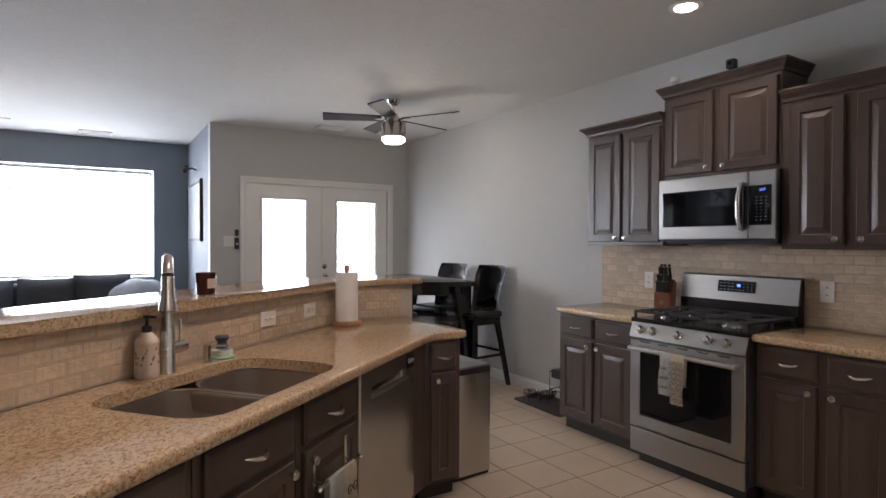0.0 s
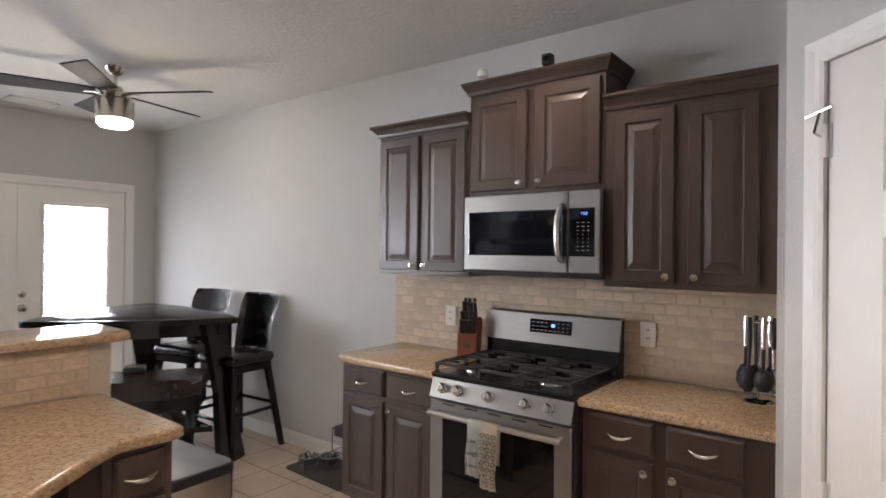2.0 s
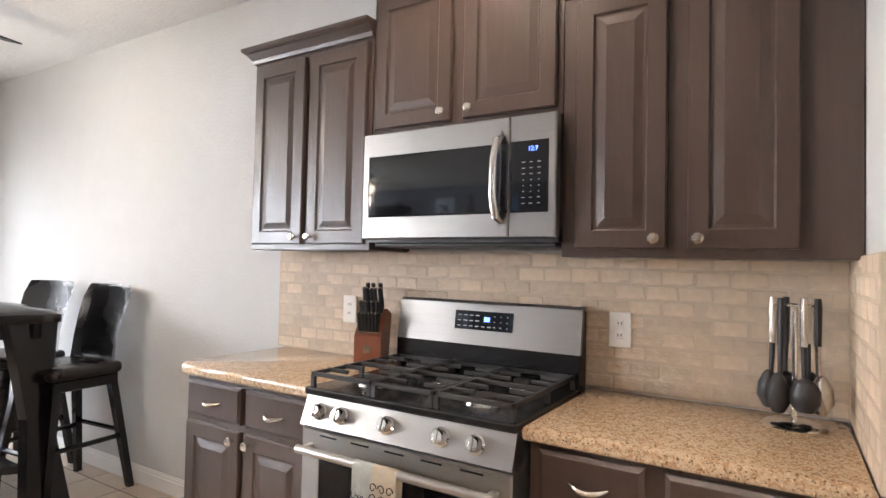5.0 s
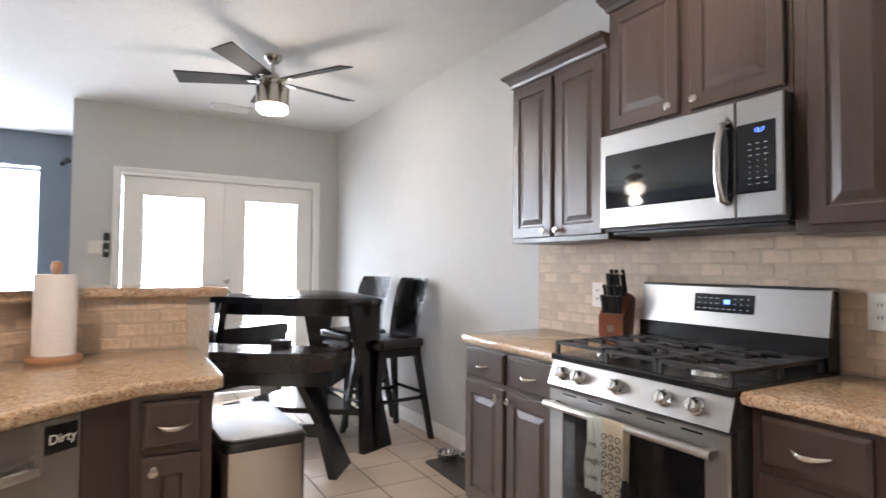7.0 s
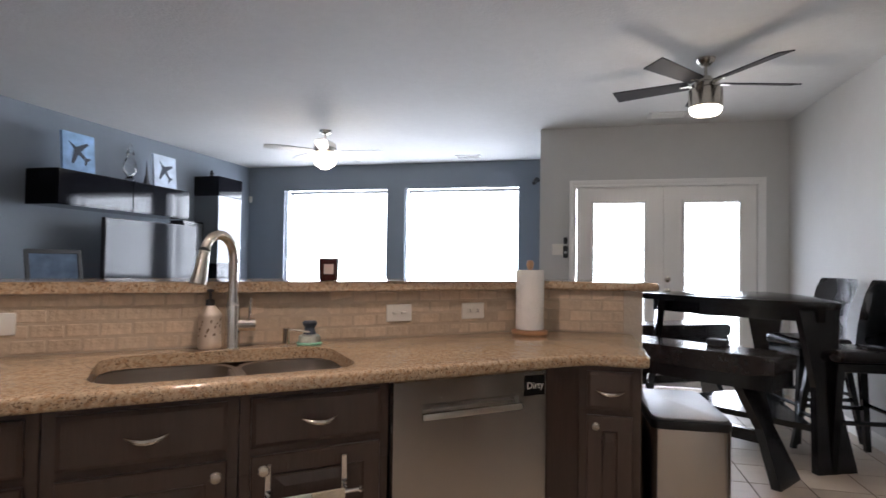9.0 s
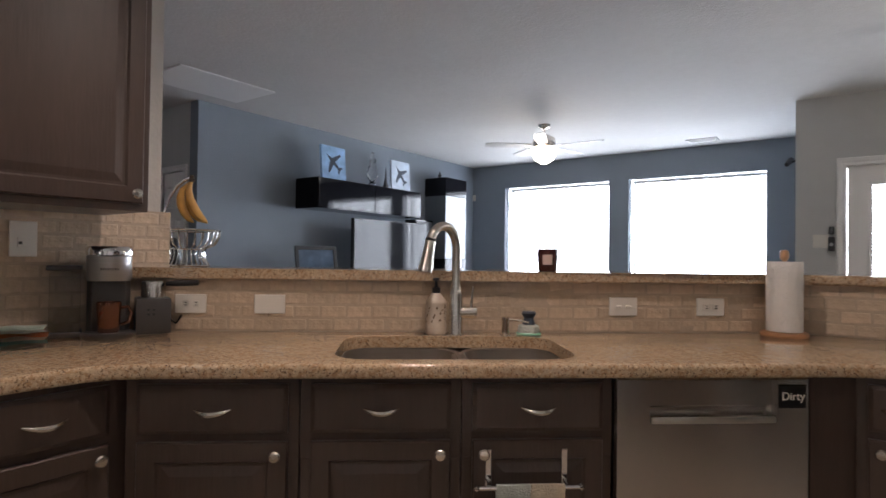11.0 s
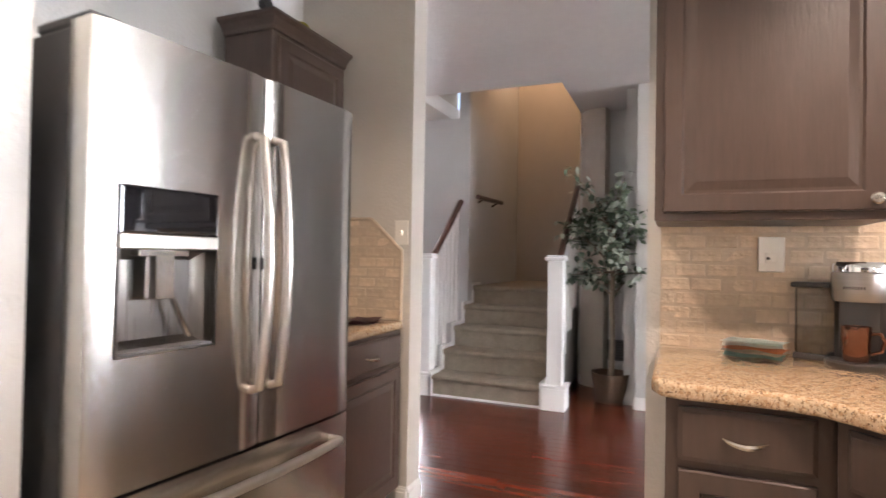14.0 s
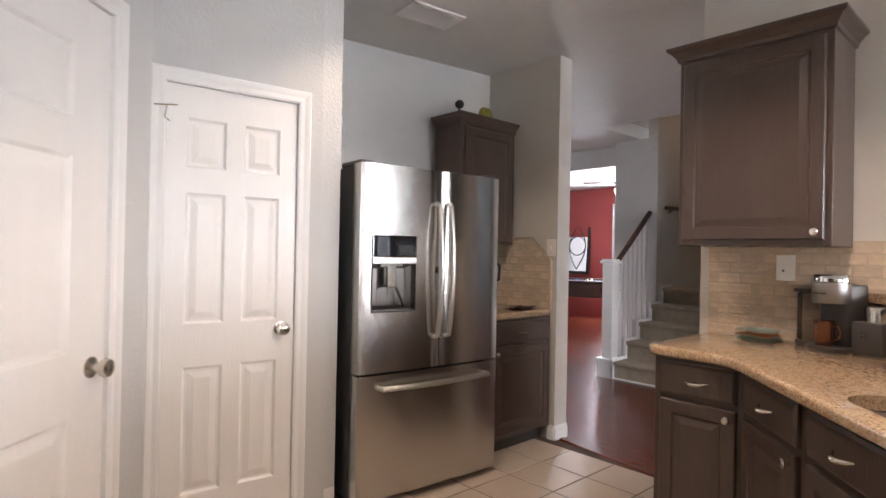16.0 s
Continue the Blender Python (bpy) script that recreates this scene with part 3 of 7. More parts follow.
def worktop_with_hole(poly, hole, z0, z1, r=0.013):
    """A slab with a rounded nose all round and a sharp-edged hole."""
    bm = B()
    steps = [(r * (1 - math.sin(a)), z1 - r * (1 - math.cos(a))) for a in np.linspace(0, math.pi / 2, 5)]
    steps += [(d, z0 + z1 - z) for d, z in steps[::-1]]
    rows = [[bm.verts.new((x, y, z)) for x, y in inset(poly, d)] for d, z in steps]
    holes = [[bm.verts.new((x, y, z)) for x, y in hole] for z in (z1, z0)]
    n, m = len(poly), len(hole)
    for a, b in zip(rows, rows[1:]):
        for k in range(n):
            bm.faces.new((a[k], a[(k + 1) % n], b[(k + 1) % n], b[k]))
    for k in range(m):
        bm.faces.new((holes[0][k], holes[0][(k + 1) % m], holes[1][(k + 1) % m], holes[1][k]))
    for rim, ring in ((rows[0], holes[0]), (rows[-1], holes[1])):
        es = []
        for v in (rim, ring):
            for k in range(len(v)):
                es.append(bm.edges.get((v[k], v[(k + 1) % len(v)])) or bm.edges.new((v[k], v[(k + 1) % len(v)])))
        bmesh.ops.triangle_fill(bm, use_beauty=True, use_dissolve=False, edges=es)
    return bm


hole = [sn(s, n)[:2] for s, n in rrect(*SINK, 0.11)]
tagged(part("worktop", worktop_with_hole(outer, hole, 0.872, 0.914), GRANITE, None, smooth=True), "speckled tan granite worktop cut out round the sink", "worktop")

sink = thing("sink", pose(*sn(0, 0), 0, 0, 40), "undermounted stainless steel sink with two bowls", "sink")


def bowl(s0, s1, n0, n1, z):
    bm = B()
    rows = []
    for inset, zz, r in ((-0.012, 0.871, 0.115), (0.0, 0.868, 0.105), (0.008, z + 0.03, 0.1), (0.03, z + 0.005, 0.09), (0.07, z, 0.06)):
        rows.append([bm.verts.new((s, -n, zz)) for s, n in rrect(s0 + inset, s1 - inset, n0 + inset, n1 - inset, r, 6)])
    for a, b in zip(rows, rows[1:]):
        for k in range(len(a)):
            bm.faces.new((a[k], a[(k + 1) % len(a)], b[(k + 1) % len(b)], b[k]))
    bm.faces.new(rows[-1])
    return bm


part("bowl", bowl(SINK[0] + 0.002, SINK[0] + 0.395, SINK[2], SINK[3], 0.67), SINK_STEEL, sink, smooth=True)
part("bowl", bowl(SINK[0] + 0.425, SINK[1] - 0.002, SINK[2] + 0.01, SINK[3], 0.69), SINK_STEEL, sink, smooth=True)
bm = B()
box(bm, SINK[0] + 0.385, -SINK[3] + 0.05, 0.79, SINK[0] + 0.435, -SINK[2] - 0.05, 0.8655, bevel=0.012, seg=3)
part("divider", bm, SINK_STEEL, sink, "", True)
for s in (SINK[0] + 0.19, SINK[0] + 0.55):
    bm = B()
    lathe(bm, [(0.042, 0.0), (0.042, 0.004), (0.034, 0.003), (0.03, -0.004), (0, -0.004)], 18, s, 1.63)
    bmesh.ops.translate(bm, verts=bm.verts, vec=(0, 0, 0.674 if s < 3.3 else 0.694))
    part("drain", bm, CHROME, sink, "chrome strainer", True)

# half wall under the raised bar
BACK = FACE - 0.13
bm = B()
prism(bm, [sn(bs_l, FACE - 0.012)[:2], sn(bs_r, FACE - 0.012)[:2], (2.842, 4.572), (2.842, 4.70), (sn(bs_r, BACK)[0] - 0.02, 4.70), sn(bs_l - 0.12, BACK)[:2]], 0, 1.118)
setting("wall_bar", bm, mat("bar_wall_paint", (0.5, 0.44, 0.36), 0.7, grain=0.04, scale=8, bump=0.3), "painted half wall under the raised bar", "wall")
bar = [sn(bs_l - 0.12, FACE + 0.03)[:2], sn(bs_r - 0.02, FACE + 0.03)[:2], (sn(bs_r, FACE)[0] + 0.06, 4.53), (2.86, 4.525), (2.905, 4.54), (2.92, 4.58), (2.92, 4.86), (2.9, 4.92), (2.86, 4.94), (2.2, 4.94), (2.06, 4.9), sn(bs_r - 0.33, FACE - 0.38)[:2],
       sn(bs_l - 0.25, FACE - 0.38)[:2], sn(bs_l - 0.32, FACE - 0.2)[:2]]
counter("raised_counter", bar, 1.118, 1.158, "raised speckled granite bar top along the half wall", bevel=0.016)


# ---- dishwasher ----
dw = thing("dishwasher", diag(3.709), "stainless steel dishwasher with a recessed pocket handle", "dishwasher")
bm = B()
box(bm, 0.004, 0.025, 0.1, 0.606, 0.54, 0.868)
part("body", bm, RUBBER, dw)
bm = B()
rings(bm, 0.006, 0.115, 0.604, 0.866, [(0, 0.025), (0, 0.0), (0.006, -0.008)], fill=False)
x0, x1, z0, z1 = 0.012, 0.598, 0.121, 0.86
hx0, hx1, hz0, hz1 = 0.11, 0.5, 0.735, 0.785
for a, b, c, d in ((x0, x1, z0, hz0), (x0, x1, hz1, z1), (x0, hx0, hz0, hz1), (hx1, x1, hz0, hz1)):
    bm.faces.new([bm.verts.new(v) for v in ((a, -0.008, c), (b, -0.008, c), (b, -0.008, d), (a, -0.008, d))])
rings(bm, hx0, hz0, hx1, hz1, [(0, -0.008), (0.003, 0.012), (0.012, 0.022)])
part("door", bm, STEEL, dw)
bm = B()
box(bm, hx0 + 0.004, -0.014, hz0 - 0.004, hx1 - 0.004, -0.004, hz0 + 0.016, bevel=0.005, seg=2)
part("handle", bm, STEEL_H, dw, "polished lip of the pocket handle", True)
bm = B()
box(bm, 0.004, 0.05, 0.0, 0.606, 0.54, 0.1)
part("toe_kick", bm, RUBBER, dw)
bm = B()
box(bm, 0.505, -0.012, 0.775, 0.59, -0.008, 0.845, bevel=0.002)
mg = tagged(part("dishwasher_sign", bm, BLACK), "small black magnet that reads Dirty", "sign")
mg.matrix_basis = diag(3.709)


def words(text, m, size, material, name="lettering", depth=0.0006, align="CENTER"):
    cu = bpy.data.curves.new(name, "FONT")
    cu.body, cu.size, cu.extrude, cu.align_x, cu.align_y = text, size, depth, align, "CENTER"
    ob = new("draft", cu)
    bpy.context.view_layer.update()
    me = bpy.data.meshes.new_from_object(ob)
    bpy.data.objects.remove(ob)
    me.materials.clear()
    me.materials.append(material)
    return me


def lettering(text, parent, x, y, z, size, material, name="lettering"):
    """Raised words on a front that faces local -y."""
    ob = new(name, words(text, None, size, material, name))
    ob.parent = parent
    ob.matrix_basis = pose(x, y, z, 90, 0, 0)
    return ob


lettering("Dirty", mg, 0.5475, -0.0128, 0.81, 0.034, WHITE_PLASTIC)


# ---- range ----
rg = thing("range", rangewall(3.753, 3.985), "stainless steel gas range with black cooktop", "range")
W = 0.757
bm = B()
box(bm, 0.004, 0.03, 0.09, W - 0.004, 0.575, 0.88)
part("body", bm, GREY_SIDE, rg)
bm = B()
box(bm, 0.03, 0.06, 0.0, W - 0.03, 0.6, 0.09)
part("plinth", bm, RUBBER, rg)
bm = B()
box(bm, 0.004, 0.0, 0.075, W - 0.004, 0.03, 0.225, bevel=0.006, seg=2)
part("storage_drawer", bm, STEEL_GREY, rg)
bm = B()
rings(bm, 0.004, 0.235, W - 0.004, 0.79, [(0, 0.03), (0, 0.0), (0.006, -0.006), (0.075, -0.006), (0.078, -0.002)], fill=False)
dr = part("oven_door", bm, STEEL_GREY, rg)
bm = B()
rings(bm, 0.08, 0.31, W - 0.08, 0.715, [(0, 0.0), (0.0, -0.003), (0.004, -0.004)])
part("window", bm, BLACK_GLASS, dr, "black oven window")
for i in range(5):
    bm = B()
    cx = 0.12 + i * 0.129
    box(bm, cx - 0.035, -0.0075, 0.772, cx + 0.035, -0.005, 0.777)
    part("vent_slot", bm, BLACK, dr)
bm = B()
tube(bm, [(0.03, -0.05, 0.735), (W - 0.03, -0.05, 0.735)], 0.0135, 12)
for x in (0.05, W - 0.05):
    box(bm, x - 0.012, -0.05, 0.726, x + 0.012, 0.0, 0.744, bevel=0.003)
part("handle", bm, STEEL_H, dr, "long round steel handle", True)
bm = B()
vs = [(0.0, -0.012, 0.80), (0.0, 0.02, 0.892), (0.0, 0.06, 0.892), (0.0, 0.06, 0.80)]
slab(bm, [(y, z) for _, y, z in vs], "x", 0.002, W - 0.002)
part("control_panel", bm, STEEL_GREY, rg)
tilt = math.atan2(0.032, 0.092)
for i, kx in enumerate((0.078, 0.168, 0.345, 0.535, 0.645)):
    bm = B()
    lathe(bm, [(0.027, 0), (0.027, 0.006), (0.021, 0.01), (0.0195, 0.034), (0.016, 0.038), (0, 0.038)], 20)
    box(bm, -0.005, -0.02, 0.034, 0.005, 0.02, 0.043, bevel=0.002)
    bmesh.ops.rotate(bm, verts=bm.verts, cent=(0, 0, 0), matrix=Matrix.Rotation(radians(90) - tilt, 3, "X"))
    bmesh.ops.translate(bm, verts=bm.verts, vec=(kx, 0.003, 0.847))
    part("burner_knob", bm, CHROME, rg, "round steel burner knob", True)
bm = B()
box(bm, 0.0, 0.005, 0.892, W, 0.53, 0.918, bevel=0.006, seg=2)
part("cooktop", bm, BLACK, rg, "glossy black enamel cooktop")
for bx, by, br in ((0.17, 0.16, 0.045), (0.17, 0.43, 0.036), (0.585, 0.16, 0.05), (0.585, 0.43, 0.034), (0.378, 0.3, 0.05)):
    bm = B()
    lathe(bm, [(br + 0.012, 0.918), (br + 0.008, 0.93), (br, 0.931), (br, 0.936), (0, 0.938)], 20, bx, by)
    b = part("burner", bm, STEEL, rg, "round burner with a black cap", True)
    bm = B()
    lathe(bm, [(br - 0.006, 0.936), (br - 0.007, 0.944), (br - 0.02, 0.947), (0, 0.947)], 20, bx, by)
    part("cap", bm, IRON, b, "", True)
for gx0, gx1 in ((0.012, 0.262), (0.266, 0.49), (0.494, 0.745)):
    bm = B()
    y0, y1, zt = 0.02, 0.512, 0.965
    for x in (gx0, gx1 - 0.012):
        box(bm, x, y0, zt - 0.014, x + 0.012, y1, zt, bevel=0.002)
    for y in (y0, (y0 + y1) / 2 - 0.006, y1 - 0.012):
        box(bm, gx0, y, zt - 0.014, gx1, y + 0.012, zt, bevel=0.002)
    for x in (gx0, gx1 - 0.014):
        for y in (y0, y1 - 0.014, (y0 + y1) / 2):
            box(bm, x, y, 0.916, x + 0.014, y + 0.014, zt - 0.01)
    n = 6
    for i in range(1, n):
        y = y0 + (y1 - y0) * i / n
        for a, b in ((gx0, gx0 + (gx1 - gx0) * 0.36), (gx1 - (gx1 - gx0) * 0.36, gx1)):
            box(bm, a, y - 0.005, zt - 0.012, b, y + 0.005, zt + 0.002, bevel=0.002)
    part("grate", bm, IRON, rg, "cast iron grate")
bm = B()
slab(bm, [(0.515, 0.90), (0.585, 0.90), (0.585, 1.175), (0.56, 1.185), (0.543, 1.175), (0.53, 1.03), (0.515, 1.03)], "x", 0.0, W)
part("backguard_base", bm, BLACK, rg)
bm = B()
slab(bm, [(0.518, 1.03), (0.537, 1.03), (0.555, 1.18), (0.585, 1.182), (0.585, 1.19), (0.55, 1.192), (0.54, 1.182)], "x", -0.001, W + 0.001)
bg = part("backguard", bm, STEEL_GREY, rg)


def on_guard(x0, z0, x1, z1, out, name, material, parent, label=""):
    bm = B()
    yy = lambda z: 0.518 + (z - 1.03) * (0.022 / 0.15) - out
    vs = [(x0, yy(z0), z0), (x1, yy(z0), z0), (x1, yy(z1), z1), (x0, yy(z1), z1)]
    f = [bm.verts.new(v) for v in vs] + [bm.verts.new((x, y + 0.003, z)) for x, y, z in vs]
    bm.faces.new(f[:4])
    bm.faces.new(f[4:][::-1])
    for i in range(4):
        bm.faces.new((f[i], f[4 + i], f[4 + (i + 1) % 4], f[(i + 1) % 4]))
    return part(name, bm, material, parent, label)


pn = on_guard(0.262, 1.085, 0.505, 1.155, 0.002, "control_display", BLACK_GLASS, bg, "black touch panel with a blue clock")
bm = B()
on_guard(0.388, 1.118, 0.41, 1.134, 0.0045, "clock_digits", BLUE_DIGITS, pn)
for r in range(3):
    for c in range(9):
        if 3.2 < c < 5.5 and r > 0:
            continue
        cx = 0.275 + c * 0.0255
        on_guard(cx, 1.097 + r * 0.02, cx + (0.014 if c < 6 else 0.006), 1.1 + r * 0.02, 0.0045, "key_mark", PRINT, pn)

# ---- microwave ----
mw = thing("microwave", rangewall(3.76, 4.27) @ pose(0, 0, 1.405), "stainless steel over-the-range microwave", "microwave")
bm = B()
box(bm, 0.004, 0.03, 0.0, 0.756, 0.325, 0.40)
part("body", bm, RUBBER, mw)
bm = B()
rings(bm, 0.0, 0.012, 0.60, 0.40, [(0, 0.035), (0, 0.002), (0.004, -0.004), (0.03, -0.004), (0.05, -0.004)], fill=False)
for v in bm.verts:
    if v.co.y < -0.003 and 0.045 < v.co.x < 0.555 and 0.055 < v.co.z < 0.36:
        v.co.z = 0.09 if v.co.z < 0.2 else 0.315
        v.co.x = 0.028 if v.co.x < 0.3 else 0.6 - 0.001
md = part("door", bm, STEEL_GREY, mw)
bm = B()
rings(bm, 0.028, 0.09, 0.599, 0.315, [(0, -0.002), (0.002, -0.005), (0.006, -0.0055)])
part("window", bm, BLACK_GLASS, md, "black microwave window")
bm = B()
tube(bm, [(0.575, -0.006, 0.335), (0.57, -0.03, 0.325), (0.565, -0.043, 0.26), (0.565, -0.046, 0.2), (0.565, -0.043, 0.14), (0.57, -0.03, 0.075), (0.575, -0.006, 0.065)], [0.011, 0.0135, 0.014, 0.014, 0.014, 0.0135, 0.011], 12)
part("handle", bm, STEEL, md, "bowed steel handle", True)
bm = B()
rings(bm, 0.603, 0.012, 0.757, 0.40, [(0, 0.035), (0, 0.002), (0.004, -0.004)])
cp = part("control_side", bm, STEEL_GREY, mw)
bm = B()
rings(bm, 0.606, 0.09, 0.735, 0.318, [(0, -0.003), (0.002, -0.006), (0.006, -0.0065)])
kp = part("keypad", bm, BLACK_GLASS, cp, "black keypad with a blue clock")
lettering("12:7", kp, 0.683, -0.007, 0.29, 0.02, BLUE_DIGITS, "clock_digits")
for r in range(8):
    for c in range(3):
        bm = B()
        w = 0.011 if r in (0, 1, 5, 6, 7) else 0.004
        cx = 0.652 + c * 0.026
        box(bm, cx - w / 2, -0.0075, 0.118 + r * 0.0185, cx + w / 2, -0.0062, 0.1205 + r * 0.0185)
        part("key_mark", bm, PRINT, kp)
bm = B()
box(bm, 0.02, 0.05, -0.016, 0.74, 0.36, 0.0, bevel=0.004)
part("grille", bm, RUBBER, mw, "black vent grille underneath")

# ---- refrigerator ----
fr = thing("refrigerator", pose(1.672, 1.03, 0, 0, 0, 175) @ Matrix.Diagonal((0.972, 1, 0.985, 1)), "stainless steel french-door refrigerator with bottom freezer", "refrigerator")
bm = B()
box(bm, 0.008, 0.09, 0.03, 0.952, 0.74, 1.755, bevel=0.006)
part("body", bm, GREY_SIDE, fr, "dark grey enamelled body")
bm = B()
box(bm, 0.03, 0.1, 0.0, 0.93, 0.7, 0.035)
part("plinth", bm, RUBBER, fr)


def bowed(x0, z0, x1, z1, w, hole=None):
    """A door front bowed outwards along its width; a hole leaves a rectangle open."""
    bm = B()
    xs = list(np.linspace(x0, x1, 13))
    zs = [z0, z1]
    if hole:
        xs = sorted(set([x for x in xs if not (hole[0] < x < hole[2])] + [hole[0], hole[2]] + list(np.linspace(hole[0], hole[2], 5))))
        zs = [z0, hole[1], hole[3], z1]

    def yy(x):
        u = (x / w - 0.5) * 2
        e = min(x - x0, x1 - x)
        return -0.012 * (1 - u * u) + (0.01 * (1 - e / 0.012) ** 2 if e < 0.012 else 0)
    g = [[bm.verts.new((x, yy(x), z)) for x in xs] for z in zs]
    for j in range(len(zs) - 1):
        for i in range(len(xs) - 1):
            if hole and j == 1 and hole[0] - 1e-6 <= xs[i] and xs[i + 1] <= hole[2] + 1e-6:
                continue
            bm.faces.new((g[j][i], g[j][i + 1], g[j + 1][i + 1], g[j + 1][i]))
    back = [bm.verts.new((x, 0.085, z)) for x, z in ((x0, z0), (x1, z0), (x1, z1), (x0, z1))]
    bm.faces.new([g[0][0]] + [back[0], back[3], g[-1][0]] + [g[j][0] for j in range(len(zs) - 2, 0, -1)])
    bm.faces.new([g[0][-1]] + [g[j][-1] for j in range(1, len(zs))] + [back[2], back[1]])
    bm.faces.new(g[-1] + [back[2], back[3]])
    bm.faces.new(g[0][::-1] + [back[0], back[1]])
    return bm


FWD = 0.96
disp = (0.065, 1.0, 0.34, 1.40)
fd1 = part("door", bowed(0.003, 0.69, 0.505, 1.765, FWD, disp), STEEL, fr, "", True)
fd2 = part("door", bowed(0.512, 0.69, 0.957, 1.765, FWD), STEEL, fr, "", True)
fd3 = part("freezer_drawer", bowed(0.003, 0.045, 0.957, 0.68, FWD), STEEL, fr, "", True)
bm = B()
rings(bm, disp[0], disp[1], disp[2], 1.255, [(0, -0.009), (0.004, -0.011), (0.006, 0.03), (0.03, 0.06)])
dp = part("dispenser", bm, DARK_STEEL, fd1, "recessed water and ice dispenser")
bm = B()
rings(bm, disp[0], 1.285, disp[2], disp[3], [(0, -0.008), (0.002, -0.012), (0.008, -0.013)])
part("display", bm, BLACK_GLASS, dp, "black glass dispenser display")
bm = B()
box(bm, disp[0], -0.016, 1.252, disp[2], 0.0, 1.287, bevel=0.003)
part("button_bar", bm, STEEL_H, dp)
bm = B()
prism(bm, [(0.155, 0.02), (0.225, 0.02), (0.215, -0.004), (0.165, -0.004)], 1.13, 1.25, bevel=0.004)
box(bm, 0.12, -0.004, 1.235, 0.26, 0.03, 1.254, bevel=0.003)
part("nozzle", bm, STEEL, dp)
bm = B()
tube(bm, [(0.215, 0.03, 1.18), (0.235, 0.022, 1.12), (0.275, 0.014, 1.03)], 0.009, 8)
part("paddle", bm, CHROME, dp, "", True)
bm = B()
box(bm, disp[0] + 0.01, -0.01, 1.0, disp[2] - 0.01, 0.05, 1.012, bevel=0.003)
part("drip_tray", bm, GREY_SIDE, dp)
for hx, dd in ((0.468, fd1), (0.545, fd2)):
    bm = B()
    ys = [(-0.012, 1.585), (-0.045, 1.575), (-0.055, 1.5), (-0.07, 1.35), (-0.075, 1.22), (-0.07, 1.08), (-0.055, 0.93), (-0.045, 0.865), (-0.012, 0.855)]
    tube(bm, [(hx, y, z) for y, z in ys], [0.012, 0.014] + [0.0155] * 5 + [0.014, 0.012], 12)
    part("handle", bm, STEEL_H, dd, "long bowed steel handle", True)
bm = B()
ys = [(0.115, -0.004), (0.12, -0.05), (0.3, -0.066), (0.48, -0.072), (0.66, -0.066), (0.84, -0.05), (0.845, -0.004)]
tube(bm, [(x, y, 0.615 + 0.0) for x, y in ys], [0.012, 0.015, 0.0155, 0.0155, 0.0155, 0.015, 0.012], 12)
part("handle", bm, STEEL_H, fd3, "long bowed steel handle", True)
bm = B()
box(bm, 0.49, -0.03, 1.2, 0.502, -0.012, 1.235, bevel=0.002)
part("latch", bm, RUBBER, fd1)
for hx in (0.01, 0.86):
    bm = B()
    box(bm, hx, 0.03, 1.755, hx + 0.09, 0.24, 1.785, bevel=0.008)
    part("hinge_cover", bm, GREY_SIDE, fr)

# small counter beside the refrigerator
base_cabinet(pose(0.685, 0.945, 0, 0, 0, 180), 0.675, 1, "dark brown base cabinet beside the refrigerator", depth=0.6, left=0.06, right=0.03, hinges="r")
counter("worktop", [(0.002, 0.325), (0.69, 0.325), (0.69, 0.97), (0.04, 0.97), (0.002, 0.94)], 0.872, 0.914, "small speckled granite worktop beside the refrigerator")
upper_cabinet(pose(0.572, 0.59, 0, 0, 0, 180), 0.56, 1.365, 2.2, 1, "tall dark brown wall cabinet beside the refrigerator", depth=0.265, hinges="r", left=0.03, right=0.03, cr=False)
upper_cabinet(pose(0.60, 2.125, 0, 0, 0, 90), 0.62, 1.352, 2.23, 1, "dark brown wall cabinet over the coffee maker", depth=0.334, hinges="l", left=0.025, right=0.025)


# ---- doors ----
def panel_leaf(parent, w, h, cols, rows, t=0.038, stile=0.105, mid=0.1, name="leaf"):
    """A moulded door leaf with sunk and raised panels; the front faces local -y."""
    bm = B()
    pw = (w - 2 * stile - mid * (cols - 1)) / cols
    xs, cells = [0.0], []
    for c in range(cols):
        xs += [stile + c * (pw + mid), stile + c * (pw + mid) + pw]
    xs.append(w)
    zs = [0.0] + [z for r in rows for z in r] + [h]
    for j in range(len(zs) - 1):
        for i in range(len(xs) - 1):
            if i % 2 == 1 and j % 2 == 1:
                rings(bm, xs[i], zs[j], xs[i + 1], zs[j + 1], [(0, 0.0), (0.012, 0.009), (0.022, 0.009), (0.05, 0.001)])
            else:
                bm.faces.new([bm.verts.new(v) for v in ((xs[i], 0, zs[j]), (xs[i + 1], 0, zs[j]), (xs[i + 1], 0, zs[j + 1]), (xs[i], 0, zs[j + 1]))])
    bmesh.ops.remove_doubles(bm, verts=bm.verts, dist=1e-5)
    b = [bm.verts.new(v) for v in ((0, t, 0), (w, t, 0), (w, t, h), (0, t, h))]
    bm.faces.new(b)
    f = [bm.verts.new(v) for v in ((0, 0, 0), (w, 0, 0), (w, 0, h), (0, 0, h))]
    for i in range(4):
        bm.faces.new((f[i], f[(i + 1) % 4], b[(i + 1) % 4], b[i]))
    return part(name, bm, DOOR_WHITE, parent)


